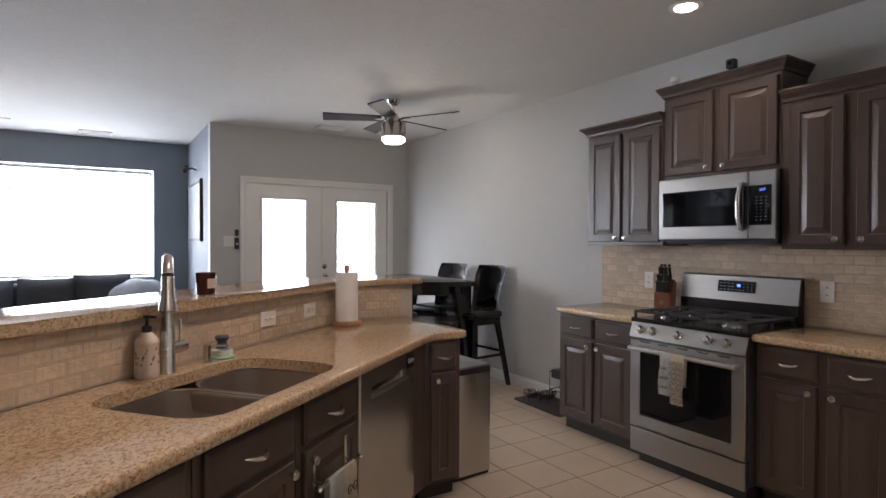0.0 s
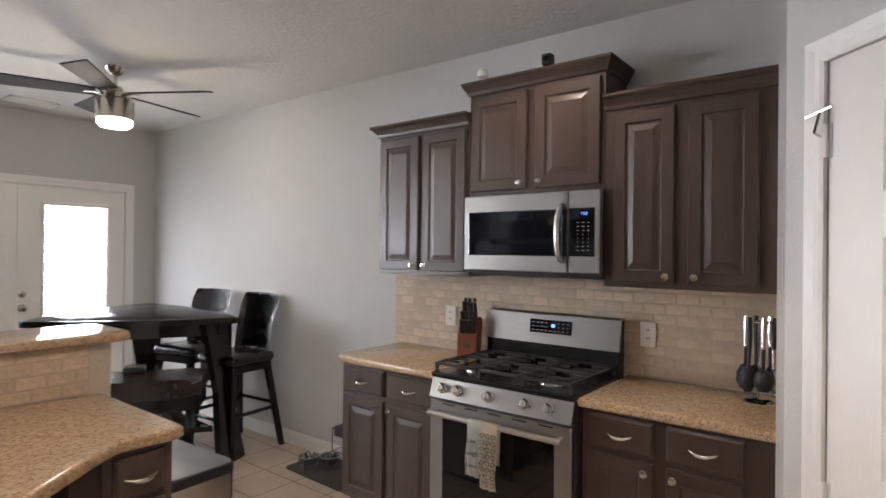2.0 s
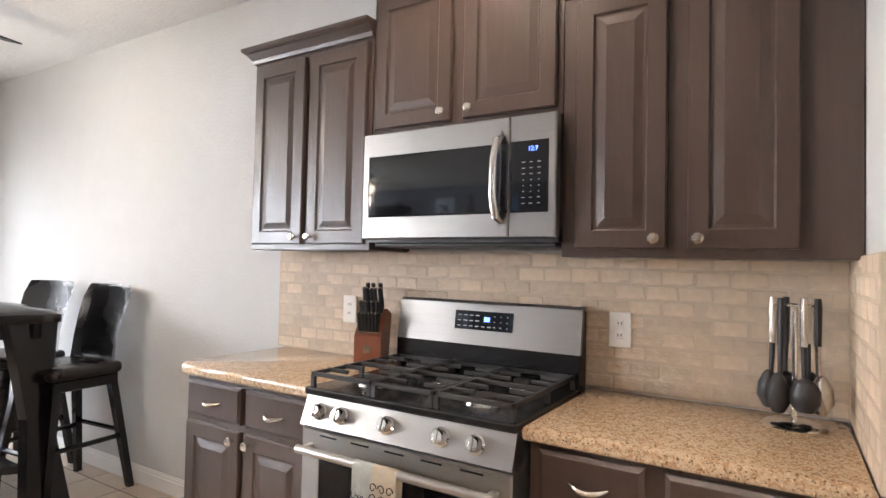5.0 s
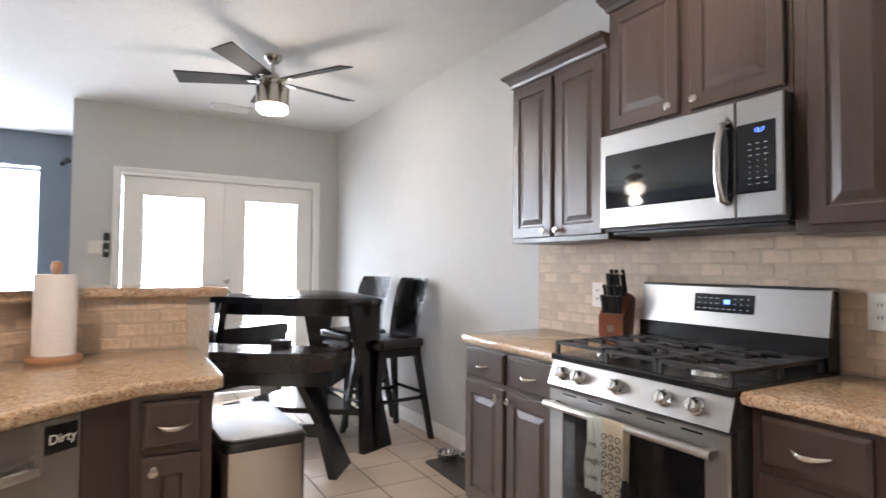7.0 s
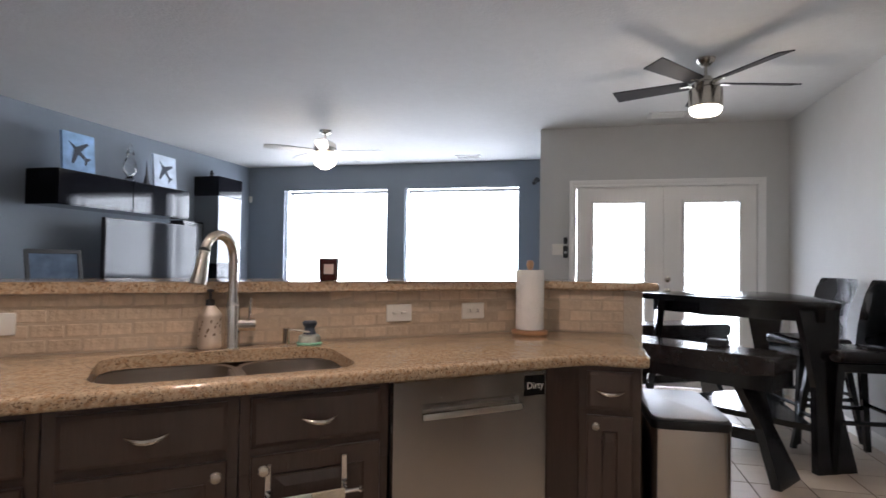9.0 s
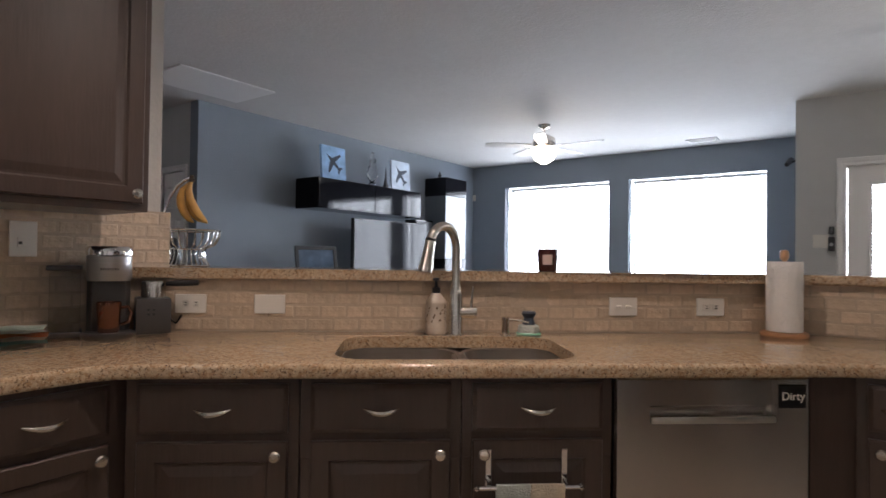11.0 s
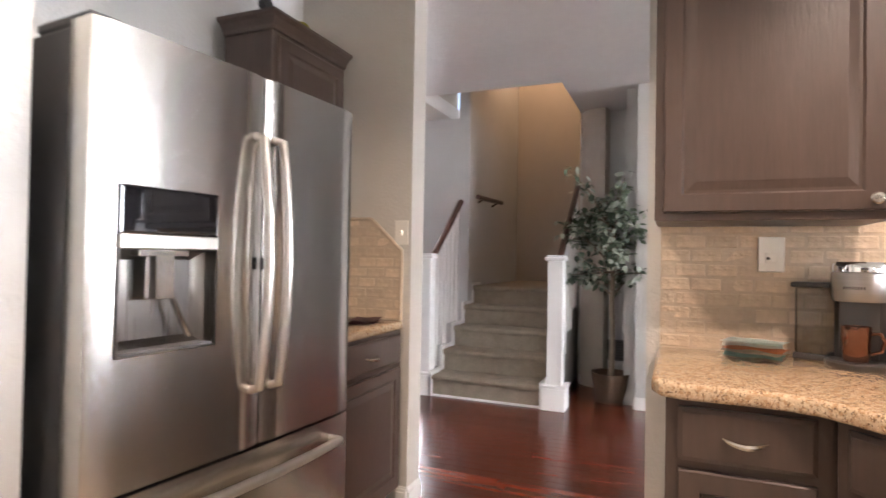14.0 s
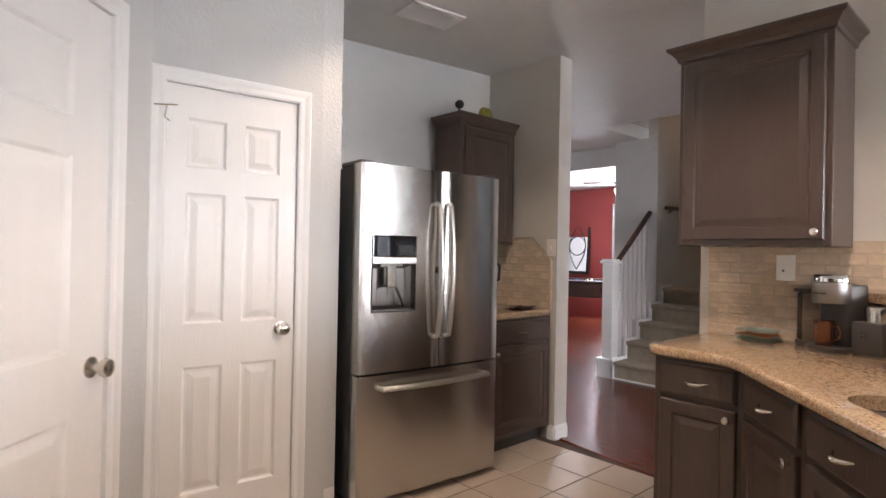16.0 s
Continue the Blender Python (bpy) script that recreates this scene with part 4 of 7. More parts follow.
def casing(parent, w, h, cw=0.062, head=True):
    """Mitred colonial casing round an opening w wide and h high."""
    bm = B()
    prof = [(0.0, 0.0), (0.0, -0.012), (0.01, -0.016), (0.03, -0.013), (0.045, -0.018), (cw - 0.006, -0.02), (cw, -0.016), (cw, 0.0)]
    rows = []
    for o, y in prof:
        rows.append([bm.verts.new(v) for v in ((-o, y, 0), (-o, y, h + o), (w + o, y, h + o), (w + o, y, 0))])
    for a, b in zip(rows, rows[1:]):
        for k in range(3):
            bm.faces.new((a[k], a[k + 1], b[k + 1], b[k]))
    part("casing", bm, TRIM, parent, "white moulded casing")
    bm = B()
    for x0, x1 in ((-0.012, 0.0), (w, w + 0.012)):
        box(bm, x0, 0.0, 0, x1, 0.11, h)
    box(bm, -0.012, 0.0, h, w + 0.012, 0.11, h + 0.012)
    part("jamb", bm, TRIM, parent)


def round_knob(parent, x, z, y=0.0):
    bm = B()
    lathe(bm, [(0.032, 0), (0.032, 0.005), (0.012, 0.009), (0.011, 0.03), (0.026, 0.038), (0.03, 0.05), (0.026, 0.062), (0.012, 0.067), (0, 0.067)], 20)
    bmesh.ops.rotate(bm, verts=bm.verts, cent=(0, 0, 0), matrix=Matrix.Rotation(radians(90), 3, "X"))
    bmesh.ops.translate(bm, verts=bm.verts, vec=(x, y, z))
    return part("door_knob", bm, NICKEL, parent, "round satin nickel door knob", True)


def hinge(parent, x, z):
    bm = B()
    tube(bm, [(x, -0.008, z - 0.045), (x, -0.008, z + 0.045)], 0.007, 8)
    box(bm, x - 0.014, -0.003, z - 0.045, x + 0.014, 0.0, z + 0.045)
    return part("hinge", bm, TRIM, parent, "painted hinge")


def six_panel_door(name, m, w, h, label, hinge_left=True, keep=0.012, hinges=(0.2, 1.0, 1.81)):
    d = thing(name, m, label, "door")
    d["kind"] = "structure"
    casing(d, w, h)
    k = h / 2.03
    leaf = panel_leaf(d, w - 2 * 0.003, h - 0.01, 2, [(0.22 * k, 0.78 * k), (0.97 * k, 1.55 * k), (1.66 * k, 1.88 * k)], stile=0.14 * w, mid=0.135 * w)
    leaf.location = (0.003, keep, 0.008)
    kx = w - 0.07 if hinge_left else 0.07
    round_knob(leaf, kx, 0.915)
    for z in hinges:
        hinge(leaf, -0.001 if hinge_left else w - 0.005, z)
    return d


dA = six_panel_door("door_1", pose(3.73 - 0.15 * 0.7071, 2.22 - 0.15 * 0.7071, 0, 0, 0, 225), 1.14, 2.03, "closed white six-panel door in the diagonal wall", True, keep=0.002, hinges=(0.2, 0.86, 1.81))
dB = six_panel_door("door_2", pose(2.511, 0.8017, 0, 0, 0, 173.62), 0.58, 2.0, "closed narrow white six-panel pantry door", True, keep=0.002, hinges=(0.2, 1.0, 1.78))
dC = six_panel_door("door_3", pose(-2.42, 2.165, 0, 0, 0, 90), 0.76, 2.09, "closed white six-panel door in the hall", False)
dD = six_panel_door("door_4", pose(-3.18, 4.75, 0, 0, 0, 0), 0.40, 2.03, "white door at the end of the passage", True)


# french doors with blinds between the glass
fdoor = thing("door_5", pose(2.515, 7.87, 0, 0, 0, 0), "white french doors with bright glazed panels", "door")
fdoor["kind"] = "structure"
casing(fdoor, 1.75, 2.06, cw=0.075)
for i in range(2):
    x0 = 0.006 + i * 0.874
    bm = B()
    g0, g1 = (0.175, 0.68) if i == 0 else (0.2, 0.71)
    w, h, gz0, gz1 = 0.868, 2.0585, 0.27, 1.89
    rings(bm, x0, 0.008, x0 + w, h, [(0, 0.055), (0, 0.012)], fill=False)
    for a, b, c, d in ((0, w, 0.008, gz0), (0, w, gz1, h), (0, g0, gz0, gz1), (g1, w, gz0, gz1)):
        bm.faces.new([bm.verts.new(v) for v in ((x0 + a, 0.012, c), (x0 + b, 0.012, c), (x0 + b, 0.012, d), (x0 + a, 0.012, d))])
    rings(bm, x0 + g0 - 0.03, gz0 - 0.03, x0 + g1 + 0.03, gz1 + 0.03, [(0, 0.012), (0.004, 0.0), (0.022, 0.002), (0.03, 0.016), (0.03, 0.05)], fill=False)
    leaf = part("leaf", bm, DOOR_WHITE, fdoor, "white glazed door leaf")
    bm = B()
    box(bm, x0 + g0, 0.03, gz0, x0 + g1, 0.034, gz1)
    p = part("pane", bm, PANE, leaf, "clear glass pane")
    p.visible_shadow = False
    first = None
    for k in range(58):
        z = gz0 + 0.015 + k * 0.0272
        if first is None:
            bm = B()
            vs = [bm.verts.new(v) for v in ((x0 + g0, 0.042, -0.006), (x0 + g1, 0.042, -0.006), (x0 + g1, 0.056, 0.006), (x0 + g0, 0.056, 0.006))]
            bm.faces.new(vs)
            first = part("slat", bm, BLIND, leaf)
            first.location.z = z
        else:
            s2 = new("slat", first.data)
            s2.parent, s2.location.z = leaf, z
round_knob(fdoor, 0.915, 0.98, 0.012)
bm = B()
lathe(bm, [(0.03, 0), (0.03, 0.01), (0.02, 0.016), (0, 0.016)], 16)
bmesh.ops.rotate(bm, verts=bm.verts, cent=(0, 0, 0), matrix=Matrix.Rotation(radians(90), 3, "X"))
bmesh.ops.translate(bm, verts=bm.verts, vec=(0.915, 0.012, 1.1))
part("deadbolt", bm, NICKEL, fdoor, "", True)
bm = B()
box(bm, 0.872, -0.004, 0.01, 0.884, 0.012, 2.04, bevel=0.003)
part("astragal", bm, DOOR_WHITE, fdoor)


# living room windows with white slatted blinds
def blind_window(name, x0, x1, z0, z1, cord):
    w = thing(name, pose(x0, 9.765, 0), "wide bright window behind white slatted blinds", "window")
    w["kind"] = "structure"
    width = x1 - x0
    bm = B()
    rings(bm, 0, z0, width, z1, [(0, 0.13), (0, 0.08), (0.035, 0.08), (0.035, 0.13)], fill=False)
    part("window_frame", bm, TRIM, w)
    bm = B()
    box(bm, 0.03, 0.1, z0 + 0.03, width - 0.03, 0.105, z1 - 0.03)
    p = part("pane", bm, PANE, w, "clear window glass")
    p.visible_shadow = False
    bm = B()
    box(bm, -0.03, -0.05, z0 - 0.03, width + 0.03, 0.08, z0 - 0.002, bevel=0.006)
    part("window_sill", bm, TRIM, w, "white sill")
    bm = B()
    box(bm, 0.005, 0.02, z1 - 0.045, width - 0.005, 0.07, z1 - 0.002, bevel=0.004)
    part("head_rail", bm, BLIND, w)
    n = int((z1 - z0 - 0.06) / 0.031)
    first = None
    for k in range(n):
        z = z0 + 0.012 + k * 0.031
        if first is None:
            bm = B()
            vs = [bm.verts.new(v) for v in ((0.008, 0.024, -0.004), (width - 0.008, 0.024, -0.004), (width - 0.008, 0.045, 0.003), (0.008, 0.045, 0.003), (0.008, 0.066, 0.004), (width - 0.008, 0.066, 0.004))]
            bm.faces.new(vs[:4])
            bm.faces.new((vs[3], vs[2], vs[5], vs[4]))
            first = part("slat", bm, BLIND, w)
            first.location.z = z
        else:
            s2 = new("slat", first.data)
            s2.parent, s2.location.z = w, z
    bm = B()
    for cx in (0.15, width / 2, width - 0.15):
        box(bm, cx - 0.006, 0.018, z0 + 0.01, cx + 0.006, 0.022, z1 - 0.03)
    part("ladder_tape", bm, BLIND, w)
    return w


blind_window("window_1", -1.93, -0.24, 0.93, 2.335, 0.2)
blind_window("window_2", 0.04, 1.72, 0.93, 2.335, 0.2)
far = thing("window_3", pose(-7.0, -2.7, 0, 0, 0, 90), "tall bright window in the red room", "window")
far["kind"] = "structure"
bm = B()
rings(bm, 0, 0.3, 0.7, 2.3, [(-0.06, 0), (-0.06, -0.02), (0.0, -0.02), (0.0, 0.08), (0.04, 0.08)], fill=False)
part("window_frame", bm, TRIM, far)
bm = B()
box(bm, 0.02, 0.09, 0.32, 0.68, 0.095, 2.28)
p = part("pane", bm, PANE, far)
p.visible_shadow = False

# ---- things on the worktops ----
def at_sink(s, n, z=0.914, rz=40):
    return pose(*sn(s, n, z), 0, 0, rz)


fc = thing("faucet", at_sink(3.298, -1.912), "brushed nickel pull-down kitchen faucet", "faucet")
bm = B()
lathe(bm, [(0.03, 0), (0.03, 0.006), (0.027, 0.01), (0.0265, 0.155), (0.0255, 0.16), (0.0225, 0.165), (0.0205, 0.19), (0.0195, 0.2), (0, 0.2)], 20)
part("base", bm, NICKEL, fc, "", True)
bm = B()
arc = [(0, 0, 0.195), (0, 0, 0.28)] + [(-0.055 * (1 - math.cos(a)), -0.055 * (1 - math.cos(a)), 0.33 + 0.085 * math.sin(a)) for a in np.linspace(0, 2.75, 14)]
tube(bm, arc, 0.0175, 14)
part("neck", bm, NICKEL, fc, "", True)
e = Vector(arc[-1])
bm = B()
d = Vector((-0.17, -0.17, -1)).normalized()
tube(bm, [e, e + d * 0.006, e + d * 0.008, e + d * 0.06, e + d * 0.11, e + d * 0.125], [0.0185, 0.0185, 0.019, 0.021, 0.028, 0.029], 16)
part("spray_head", bm, NICKEL, fc, "flared spray head", True)
bm = B()
tube(bm, [e + d * 0.0, e + d * 0.007], 0.0195, 14)
part("collar", bm, RUBBER, fc, "black rubber ring", True)
bm = B()
tube(bm, [(0.01, 0, 0.085), (0.08, 0, 0.085)], 0.023, 14)
part("valve", bm, NICKEL, fc, "", True)
bm = B()
tube(bm, [(0.06, 0, 0.095), (0.062, 0, 0.14), (0.066, 0.004, 0.185)], [0.006, 0.006, 0.0055], 8)
part("lever", bm, NICKEL, fc, "slim lever", True)

soap = thing("soap_bottle", at_sink(3.222, -1.928), "cream patterned soap bottle with a black pump", "bottle")
bm = B()
CREAM = mat("cream_glaze", (0.6, 0.5, 0.4), 0.4, grain=0.15, scale=40)
lathe(bm, [(0.0, 0.0), (0.037, 0.0), (0.041, 0.006), (0.041, 0.035), (0.0395, 0.04), (0.0395, 0.115), (0.041, 0.12), (0.038, 0.13), (0.018, 0.155), (0.014, 0.16), (0, 0.16)], 24)
part("body", bm, CREAM, soap, "cream ceramic body", True)
LEAFY = mat("brown_leaf_print", (0.16, 0.1, 0.06), 0.5, grain=0.3, scale=60)
for k in range(44):
    a, z = random.uniform(0, math.tau), random.uniform(0.048, 0.108)
    bm = B()
    r = 0.0402
    w = random.uniform(0.05, 0.12)
    hgt = random.uniform(0.004, 0.011)
    vs = [(a - w, z), (a, z + hgt), (a + w, z + 0.003), (a, z - hgt * 0.6)]
    bm.faces.new([bm.verts.new((r * math.cos(q), r * math.sin(q), zz)) for q, zz in vs])
    part("leaf_print", bm, LEAFY, soap)
bm = B()
lathe(bm, [(0.0, 0.158), (0.016, 0.158), (0.016, 0.178), (0.006, 0.182), (0.005, 0.205), (0.012, 0.207), (0.012, 0.216), (0, 0.218)], 14)
box(bm, -0.006, -0.04, 0.208, 0.006, 0.0, 0.216, bevel=0.002)
part("pump", bm, RUBBER, soap, "black pump top", True)

sd = thing("soap_dispenser", at_sink(3.492, -1.905), "small brushed nickel counter soap dispenser", "dispenser")
bm = B()
lathe(bm, [(0, 0), (0.02, 0), (0.02, 0.004), (0.0145, 0.008), (0.014, 0.05), (0.015, 0.055), (0.015, 0.068), (0, 0.069)], 16)
part("post", bm, NICKEL, sd, "", True)
bm = B()
tube(bm, [(0, 0, 0.06), (0.05, -0.02, 0.058), (0.085, -0.034, 0.052)], [0.0055, 0.005, 0.004], 8)
part("spout", bm, NICKEL, sd, "", True)

br = thing("dish_brush", at_sink(3.585, -1.912), "round dish brush standing on a mint green tray", "brush")
bm = B()
lathe(bm, [(0, 0), (0.047, 0), (0.05, 0.004), (0.047, 0.009), (0, 0.009)], 22)
part("tray", bm, mat("mint_plastic", (0.2, 0.45, 0.32), 0.4, grain=0.05), br, "", True)
bm = B()
lathe(bm, [(0.0, 0.009), (0.04, 0.009), (0.043, 0.02), (0.04, 0.034), (0.03, 0.04), (0, 0.041)], 22)
part("bristles", bm, mat("white_bristle", (0.7, 0.72, 0.66), 0.9, grain=0.2, scale=90, bump=0.8, bscale=200), br, "", True)
bm = B()
lathe(bm, [(0, 0.04), (0.026, 0.04), (0.021, 0.055), (0.019, 0.066), (0.026, 0.076), (0.029, 0.084), (0.024, 0.091), (0, 0.093)], 20)
part("grip", bm, mat("slate_plastic", (0.045, 0.06, 0.085), 0.4, grain=0.1), br, "dark slate grip", True)

pt = thing("paper_towel_holder", at_sink(4.615, -1.888), "white paper towel roll on a light wood holder", "paper towel")
bm = B()
lathe(bm, [(0, 0), (0.082, 0), (0.086, 0.006), (0.084, 0.016), (0.075, 0.02), (0, 0.02)], 28)
part("base", bm, OAK, pt, "round light wood base", True)
bm = B()
prof = [(0.02, 0.021), (0.064, 0.021), (0.0655, 0.03), (0.0655, 0.29), (0.064, 0.298), (0.02, 0.298)]
lathe(bm, prof, 32)
part("roll", bm, PAPER, pt, "white paper roll", True)
bm = B()
lathe(bm, [(0.009, 0.02), (0.009, 0.302), (0.016, 0.31), (0.018, 0.325), (0.014, 0.342), (0, 0.346)], 16)
part("peg", bm, OAK, pt, "light wood peg", True)

cj = thing("candle_jar", pose(1.49, 3.99, 1.158, 0, 0, 25), "lit candle in a dark red glass jar", "candle")
bm = B()
lathe(bm, [(0, 0), (0.036, 0), (0.039, 0.004), (0.043, 0.095), (0.041, 0.095), (0.036, 0.062), (0, 0.06)], 22)
part("jar", bm, mat("dark_red_glass", (0.05, 0.012, 0.012), 0.1, grain=0.1), cj, "", True)
bm = B()
box(bm, -0.02, -0.0425, 0.028, 0.02, -0.0405, 0.07, bevel=0.001)
part("label", bm, mat("pale_label", (0.6, 0.45, 0.4), 0.6, grain=0.05), cj, "pale paper label")
bm = B()
lathe(bm, [(0, 0.062), (0.004, 0.066), (0.005, 0.074), (0.002, 0.084), (0, 0.088)], 8)
part("flame", bm, glow("candle_flame", (1.0, 0.55, 0.2), 12), cj, "", True)


def plate(m, label, kind="outlet", wide=0.118, high=0.074, cat="outlet"):
    """A cover plate on a wall: its front faces local -y."""
    p = thing("wall_outlet" if kind != "switch" else "light_switch", m, label, cat, "cover plates")
    bm = B()
    box(bm, -wide / 2, -0.006, -high / 2, wide / 2, 0.0, high / 2, bevel=0.003, seg=2)
    part("plate", bm, WHITE_PLASTIC, p)
    vert = high > wide
    if kind == "outlet":
        for o in (-0.02, 0.02):
            bm = B()
            cx, cz = (0, o) if vert else (o, 0)
            box(bm, cx - 0.013, -0.0085, cz - 0.013, cx + 0.013, -0.005, cz + 0.013, bevel=0.004, seg=2)
            s = part("socket", bm, WHITE_PLASTIC, p)
            bm = B()
            for q in (-0.005, 0.005):
                if vert:
                    box(bm, cx + q - 0.0016, -0.0092, cz - 0.003, cx + q + 0.0016, -0.008, cz + 0.007)
                else:
                    box(bm, cx - 0.003, -0.0092, cz + q - 0.0016, cx + 0.007, -0.008, cz + q + 0.0016)
            part("slots", bm, SLOT, s)
    elif kind == "switch":
        bm = B()
        box(bm, -0.006, -0.016, -0.012, 0.006, -0.004, 0.012, bevel=0.002)
        part("toggle", bm, WHITE_PLASTIC, p)
    elif kind == "toggles":
        for o in (-0.02, 0.02):
            bm = B()
            box(bm, o - 0.011, -0.014, -0.005, o + 0.011, -0.004, 0.005, bevel=0.002)
            part("toggle", bm, WHITE_PLASTIC, p)
    elif kind == "jack":
        bm = B()
        box(bm, -0.018, -0.0085, -0.028, 0.018, -0.005, 0.006, bevel=0.002)
        s = part("socket", bm, WHITE_PLASTIC, p)
        bm = B()
        box(bm, -0.015, -0.0092, -0.018, -0.004, -0.0084, -0.009)
        part("slots", bm, SLOT, s)
    return p


T = 0.013    # tile face stands proud of the wall
for s, kind, lab in ((2.275, "outlet", "white outlet on the tiles with a black plug"), (2.575, "blank", "blank white cover plate on the tiles"), (3.99, "toggles", "white double switch plate on the tiles"), (4.36, "outlet", "white double outlet on the tiles")):
    plate(at_sink(s, FACE + 0.002, 1.02), lab, kind)
plate(pose(LW + T + 0.002, 2.49, 1.255, 0, 0, 90), "white phone jack plate on the tiles", "jack", 0.08, 0.12)
plate(pose(4.572, 4.07, 1.12, 0, 0, -90), "white outlet on the tiles beside the knives", "outlet", 0.075, 0.12)
plate(pose(4.589, 2.885, 1.12, 0, 0, -90), "white outlet on the tiles beside the range", "outlet", 0.075, 0.12)
plate(pose(PW + 0.001, 0.935, 1.345, 0, 0, 90), "white light switch on the wall end", "switch", 0.075, 0.12, "switch")
plate(pose(2.325, 7.869, 1.4, 0, 0, 0), "white double switch beside the french doors", "toggles", 0.12, 0.12, "switch")

# towel bars and towels
TOWEL = mat("patterned_towel", (0.7, 0.61, 0.47), 0.95, grain=0.25, scale=25, bump=0.5, bscale=220)
TOWEL2 = mat("blue_grey_towel_patch", (0.6, 0.62, 0.57), 0.95, grain=0.2, scale=25, bump=0.5, bscale=220)
INK = mat("black_towel_print", (0.035, 0.03, 0.028), 0.95, grain=0.2)


def drape(x0, x1, zt, zf, zb, y, gap=0.016, n=14, fold=0.006, seed=1):
    """A cloth hung over a bar: front fall, bend and back fall with soft folds."""
    rnd = random.Random(seed)
    ph = rnd.uniform(0, 6)
    bm = B()
    rows = []
    prof = [(zf, -gap - 0.004)] + [(zf + (zt - zf) * k / 8, -gap - 0.003 * math.sin(k)) for k in range(1, 8)] + [(zt, -gap), (zt + gap * 0.8, -gap * 0.6), (zt + gap, 0), (zt + gap * 0.8, gap * 0.6), (zt, gap)] + [(zb, gap + 0.002)]
    for z, dy in prof:
        amt = fold * min(1.0, abs(zt - z) / 0.1)
        rows.append([bm.verts.new((x0 + (x1 - x0) * i / n + 0.004 * math.sin(z * 30 + ph), y + dy - amt * (1 + math.sin(i * 1.1 + ph + z * 6)), z)) for i in range(n + 1)])
    for a, b in zip(rows, rows[1:]):
        for i in range(n):
            bm.faces.new((a[i], a[i + 1], b[i + 1], b[i]))
    bmesh.ops.solidify(bm, geom=bm.faces[:], thickness=0.004)
    return bm


ot = thing("oven_towel", rangewall(3.753, 3.985), "patterned cream kitchen towel over the oven handle", "towel")
part("left_half", drape(0.27, 0.345, 0.735, 0.5, 0.56, -0.05, seed=2), TOWEL2, ot, "pale blue patch with script", True)
part("right_half", drape(0.345, 0.435, 0.735, 0.46, 0.56, -0.05, seed=4), TOWEL, ot, "cream cloth with black scrolls", True)
SCROLL = [(0.02, 0.0), (0.014, 0.012), (0.0, 0.017), (-0.013, 0.01), (-0.015, -0.004), (-0.006, -0.013), (0.005, -0.01), (0.008, 0.0)]
for r in range(8):
    for c in range(3):
        bm = B()
        cx, cz = 0.36 + c * 0.029, 0.485 + r * 0.03
        q = 1 if (r + c) % 2 else -1
        tube(bm, [(cx + q * x * 0.62, -0.0785, cz + z * 0.7) for x, z in SCROLL], 0.0017, 4)
        part("scroll_print", bm, INK, ot)
for k, wd in enumerate(("Live", "Laugh", "Love")):
    lettering(wd, ot, 0.305, -0.081, 0.66 - k * 0.055, 0.03, INK, "script_print")

tb = thing("towel_bar", diag(3.266) @ pose(0.075, -0.019, 0), "over-door chrome towel bar", "towel bar")
for x in (0.0, 0.22):
    bm = B()
    box(bm, x - 0.008, -0.006, 0.56, x + 0.008, -0.001, 0.668, bevel=0.001)
    box(bm, x - 0.008, -0.006, 0.664, x + 0.008, 0.018, 0.668)
    part("strap", bm, CHROME, tb)
bm = B()
tube(bm, [(-0.035, -0.045, 0.575), (0.255, -0.045, 0.575)], 0.007, 10)
for x in (0.0, 0.22):
    tube(bm, [(x, -0.005, 0.58), (x, -0.045, 0.575)], 0.006, 8)
for x in (-0.037, 0.257):
    lathe_at = Vector((x, -0.045, 0.575))
    tube(bm, [lathe_at - Vector((0.008, 0, 0)), lathe_at, lathe_at + Vector((0.008, 0, 0))], [0.006, 0.013, 0.006], 10)
part("bar", bm, CHROME, tb, "", True)
ct = thing("hanging_towel", diag(3.266) @ pose(0.075, -0.019, 0), "patterned kitchen towel hung over the chrome bar", "towel")
part("left_half", drape(0.015, 0.11, 0.575, 0.31, 0.4, -0.045, gap=0.011, seed=7), TOWEL2, ct, "pale green half", True)
part("right_half", drape(0.11, 0.205, 0.575, 0.33, 0.4, -0.045, gap=0.011, seed=9), TOWEL, ct, "cream half with dark script", True)
for k in range(6):
    bm = B()
    cx, cz = 0.125 + (k % 2) * 0.04, 0.38 + (k // 2) * 0.065
    tube(bm, [(cx + x * 0.9, -0.0745, cz + z) for x, z in SCROLL], 0.002, 4)
    part("scroll_print", bm, INK, ct)

